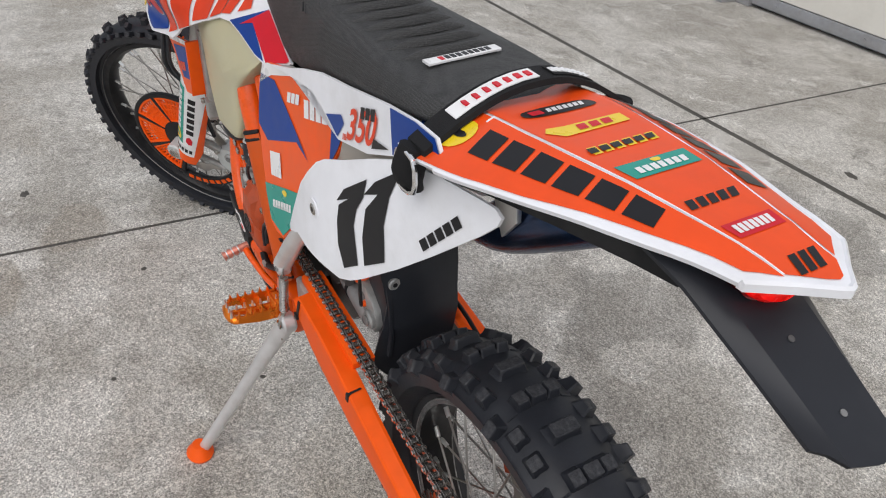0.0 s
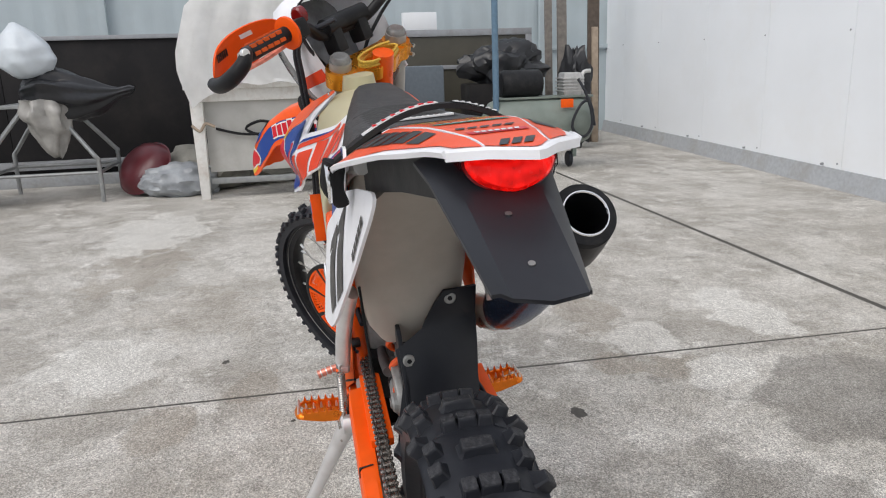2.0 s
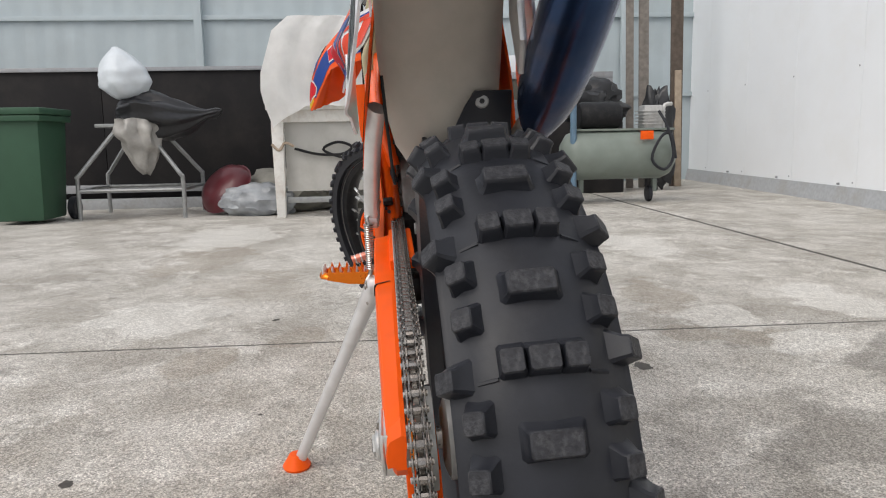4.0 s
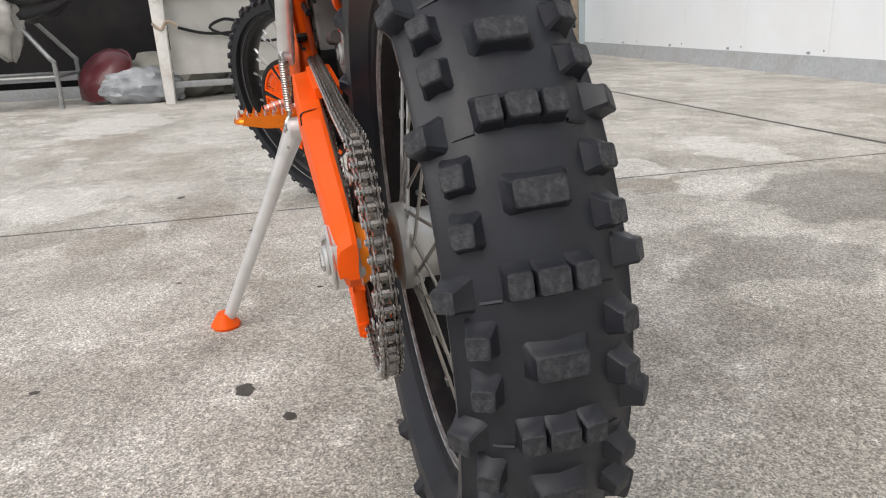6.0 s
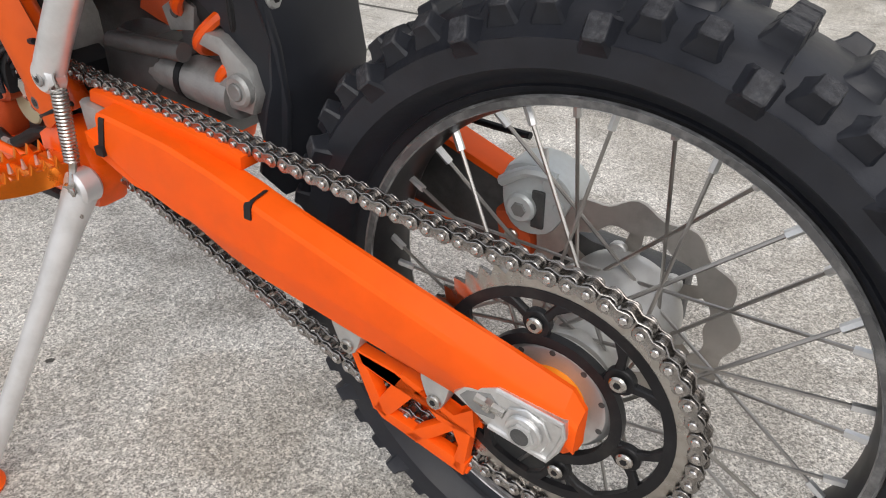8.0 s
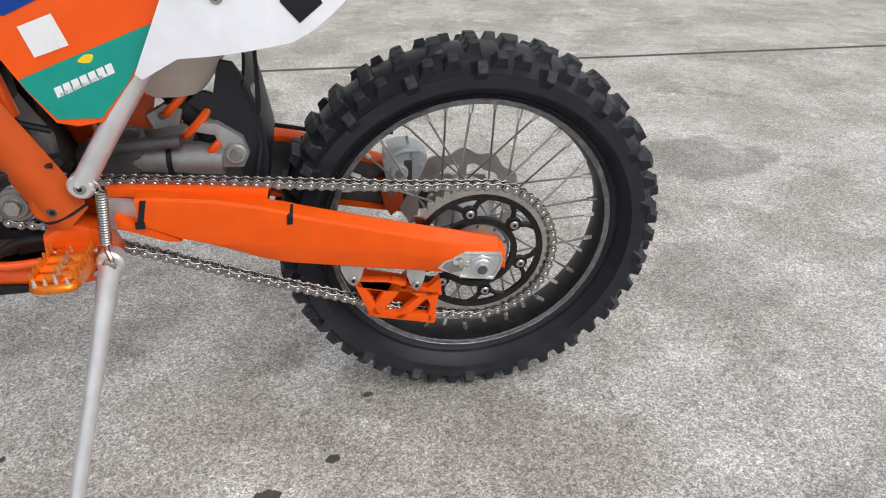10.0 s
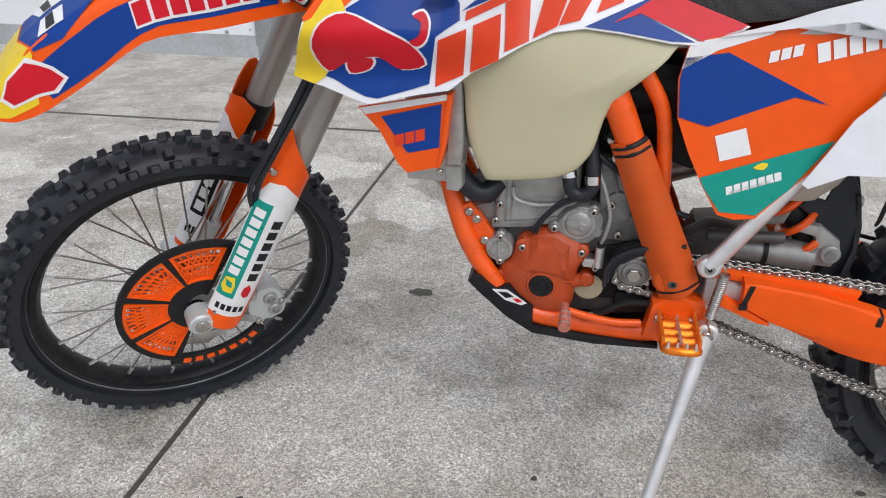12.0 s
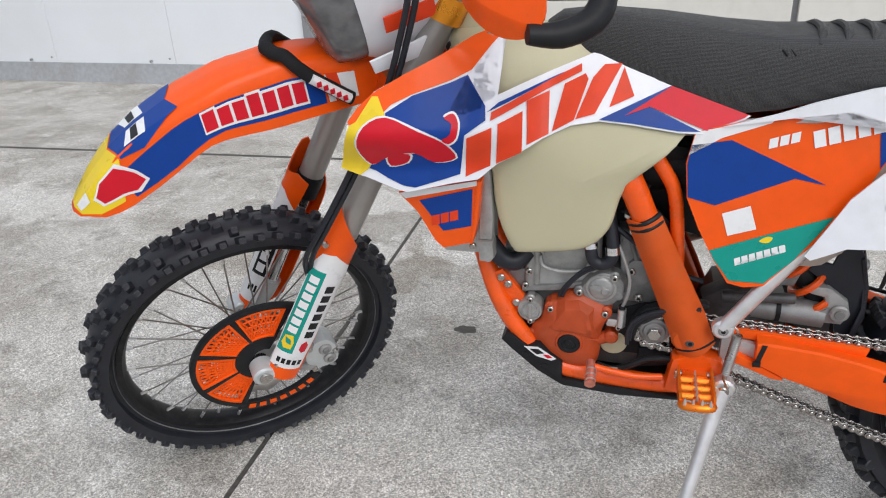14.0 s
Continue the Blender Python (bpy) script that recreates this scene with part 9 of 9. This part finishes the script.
    for k in range(6):
        part("tip_ring", tube([(0.7825, 0.152 + k * 0.006, 0.4128 - k * 0.0014), (0.7823, 0.1545 + k * 0.006, 0.4122 - k * 0.0014)], 0.0102, 12, 0), PINK_METAL if k % 2 else ALU, tpp)


def footpegs():
    for s in (1, -1):
        base = Vector((0.60, s * 0.122, 0.402))
        w, l = 0.028, 0.098

        def plate(points, y0, y1):
            """A serrated plate along the peg, between two planes across it."""
            bm = prism([(p, q) for p, q in points], y0, y1, 0.0008, 1)
            return moved(bm, Matrix(((0, 1, 0, base.x), (s, 0, 0, base.y), (0, 0, 1, base.z), (0, 0, 0, 1))))
        teeth = []
        for k in range(7):
            t0 = 0.004 + k * l / 7
            teeth += [(t0, 0.012 + 0.06 * t0), (t0 + l / 28, 0.0235 + 0.06 * t0), (t0 + l / 14, 0.012 + 0.06 * t0)]
        side = teeth + [(l, 0.018), (l, 0.004), (0.06, -0.006), (0.0, -0.012)]
        p = part("footpeg", plate(side, -w - 0.0025, -w + 0.0025), ORANGE_METAL, bike, "orange anodised footpeg with steel teeth")
        part("peg_plate", plate(side, w - 0.0025, w + 0.0025), ORANGE_METAL, p)
        part("peg_end", tube([base + Vector((a, s * b, z)) for a, b, z in ((-w, l - 0.004, 0.011), (-w * 0.8, l + 0.006, 0.012), (0, l + 0.010, 0.013), (w * 0.8, l + 0.006, 0.012), (w, l - 0.004, 0.011))], 0.0075, 8, 3, flat=0.5), ORANGE_METAL, p)
        for y in (0.022, 0.046, 0.070):
            part("peg_rib", tube([base + Vector((-w, s * y, 0.002 + 0.05 * y)), base + Vector((w, s * y, 0.002 + 0.05 * y))], 0.0048, 8, 0, flat=1.5), ORANGE_METAL, p)
        part("peg_spine", tube([base + Vector((0, 0, -0.006)), base + Vector((0, s * 0.05, -0.002)), base + Vector((0, s * l, 0.008))], [0.010, 0.008, 0.006], 8, 2, flat=1.2), ORANGE_METAL, p)
        for k in range(6):
            q = base + Vector((0.0, s * (0.014 + k * 0.015), 0.008 + 0.06 * (0.014 + k * 0.015)))
            part("tooth", tube([q, q + Vector((0, 0, 0.011))], [0.0032, 0.0012], 6, 0), ALU, p)
        for a in (-0.75, -0.25, 0.25, 0.75):
            q = base + Vector((a * w, s * (l + 0.006), 0.015))
            part("tooth", tube([q, q + Vector((0, 0, 0.012))], [0.0036, 0.0012], 6, 0), ALU, p)
        part("peg_hinge", tube([base + Vector((-0.033, 0, 0)), base + Vector((0.033, 0, 0))], 0.009, 12, 0), STEEL, p)
        part("peg_shank", box(base.x - 0.022, base.x + 0.022, base.y - 0.018, base.y + 0.018, base.z - 0.012, base.z + 0.012, 0.004), ORANGE_METAL, p)


def stand():
    # upper strut from the frame to the tail, aluminium
    part("subframe_strut", tube([(0.563, 0.128, 0.513), (0.52, 0.122, 0.575), (0.47, 0.112, 0.645), (0.425, 0.10, 0.70)], 0.0165, 14, 3, flat=0.75), STAND_ALU, bike, "silver aluminium subframe strut")
    part("strut_boss", disc((0.563, 0.128, 0.513), 0.0185, -0.012, 0.01, 24, 0.004), STAND_ALU, bike)
    part("strut_bolt", disc((0.563, 0.138, 0.513), 0.0085, 0, 0.003, 16, 0.001), CAST, bike)
    part("bolt_socket", disc((0.563, 0.141, 0.513), 0.004, 0, 0.0005, 6), BLACK_STICKER, bike)
    pv = Vector((0.550, 0.135, 0.392))
    # the foot rests on the concrete
    foot_world = Vector((0.652, 0.329, 0.0))
    foot = BIKE_AT.inverted() @ foot_world
    d = (foot - pv).normalized()
    st = part("side_stand", tube([pv + d * 0.005, pv + d * 0.05, pv + d * 0.16, foot - d * 0.025], [0.019, 0.016, 0.0125, 0.0115], 14, 0, flat=0.9), STAND_ALU, bike, "silver side stand leg")
    part("stand_pivot", disc(pv, 0.020, -0.014, 0.012, 24, 0.004), STAND_ALU, st)
    part("pivot_bolt", disc(pv + Vector((0, 0.012, 0)), 0.010, 0, 0.006, 16, 0.002), STEEL, st)
    part("pivot_bolt", disc(pv + Vector((-0.003, 0.012, -0.028)), 0.0065, 0, 0.006, 12, 0.002), STEEL, st)
    fm = BIKE_AT.inverted() @ Matrix.Translation(foot_world)
    ft = lathe([(0.001, 0.0), (0.026, 0.0), (0.028, 0.005), (0.022, 0.014), (0.014, 0.028), (0.001, 0.028)], 18, (0, 0, 0), "Z")
    for v in ft.verts:
        v.co.x *= 1.15
        v.co.z = -v.co.z if v.co.z < 0 else v.co.z
    part("stand_foot", moved(ft, fm), ORANGE_MATT, st, "orange plastic stand foot")
    top = Vector((0.538, 0.135, 0.506))
    pts = []
    for i in range(260):
        t = i / 259
        c = top.lerp(Vector((0.5495, 0.138, 0.424)), t)
        a = i * 0.5
        pts.append(c + Vector((0.0072 * math.cos(a), 0.0072 * math.sin(a), 0)))
    part("stand_spring", tube(pts, 0.0016, 5, 1), STEEL, st, "steel return spring")
    part("spring_hook", tube([top + Vector((0.010, -0.006, 0.014)), top + Vector((0.002, 0, 0.010)), top], 0.002, 6, 2), STEEL, st)
    part("spring_hook", tube([(0.5495, 0.138, 0.424), (0.550, 0.141, 0.412), (0.545, 0.149, 0.400), (0.556, 0.149, 0.380)], 0.0042, 8, 3), STEEL, st)
    part("hook_bolt", disc((0.566, 0.146, 0.381), 0.0075, 0, 0.006, 14, 0.0015), STEEL, st)


def exhaust():
    a, b = Vector((0.33, -0.135, 0.655)), Vector((0.012, -0.165, 0.877))
    d = (b - a).normalized()
    pts = [a.lerp(b, i / 9) for i in range(10)]
    m = part("muffler", tube(pts, [0.026, 0.038, 0.044, 0.046, 0.046, 0.046, 0.045, 0.044, 0.042, 0.040], 28, 0, caps=False, flat=1.06), TITANIUM, bike, "blued titanium muffler", 50)
    e0 = a.lerp(b, 0.86)
    part("end_cap", tube([e0, b - d * 0.02, b + d * 0.005, b + d * 0.012], [0.0450, 0.0425, 0.0395, 0.030], 28, 0, caps=False, flat=1.06), BLACK_SATIN, m, "black carbon end cap")
    e1v, e2v = Vector((0, 1, 0)), d.cross(Vector((0, 1, 0))).normalized()
    e1v = e2v.cross(d).normalized()
    part("outlet_ring", tube([b + d * 0.0145 + (e1v * math.cos(t) + e2v * math.sin(t)) * 0.0275 for t in [2 * math.pi * i / 36 for i in range(36)]], 0.0016, 6, 1, closed=True), CHROME, m, "bright outlet ring")
    part("outlet_pipe", tube([b + d * 0.0152, b - d * 0.08], [0.0266, 0.025], 26, 0, caps=False), BLACK_STICKER, m, "dark outlet bore")

    part("bore_end", tube([b - d * 0.08, b - d * 0.085], [0.0255, 0.0255], 20, 0), BLACK_STICKER, m)
    part("inner_wall", tube([b + d * 0.0115, b + d * 0.0140], [0.0385, 0.0270], 28, 0, caps=False), BLACK_SATIN, m, "black end face")
    rise = Vector((d.z, 0, -d.x)).normalized()

    def badge(u, v):
        return tuple(a.lerp(b, u) + (Vector((0, 1, 0)) * math.cos(v) + rise * math.sin(v)) * (0.0478 - 0.004 * max(0, u - 0.6) / 0.4))
    G = (0.05, 0.2)
    part("round_badge", skin([(0.715 + 0.075 * math.cos(t), -0.42 + 0.62 * math.sin(t)) for t in [2 * math.pi * i / 20 for i in range(20)]], badge, 0.05, -0.002, 0, G), YELLOW, m, "round yellow badge")
    part("badge_ring", skin([(0.715 + 0.055 * math.cos(t), -0.42 + 0.46 * math.sin(t)) for t in [2 * math.pi * i / 20 for i in range(20)]], badge, 0.05, -0.0026, 0, G), BLACK_STICKER, m)
    for k in range(3):
        part("badge_bar", skin([(0.685 + 0.024 * k, -0.7), (0.700 + 0.024 * k, -0.7), (0.700 + 0.024 * k, -0.15), (0.685 + 0.024 * k, -0.15)], badge, 0.05, -0.0032, 0, G), YELLOW, m)
    part("red_badge", skin([(0.82, -0.9), (0.93, -0.9), (0.95, 0.1), (0.84, 0.1)], badge, 0.05, -0.002, 0, G), RED, m, "red badge with white bars")
    for k in range(3):
        part("badge_bar", skin([(0.84, -0.8 + 0.28 * k), (0.93, -0.8 + 0.28 * k), (0.93, -0.66 + 0.28 * k), (0.84, -0.66 + 0.28 * k)], badge, 0.05, -0.0028, 0, G), WHITE_STICKER, m)
    part("muffler_bracket", prism([(0.22, 0.72), (0.26, 0.80), (0.24, 0.86), (0.20, 0.86), (0.19, 0.76)], -0.1, -0.09, 0.002), ALU, m)
    part("link_pipe", tube([(0.34, -0.132, 0.648), (0.42, -0.13, 0.622), (0.5, -0.13, 0.61)], 0.024, 14, 2), STEEL, m)


frame_tubes()
engine()
footpegs()
stand()
exhaust()
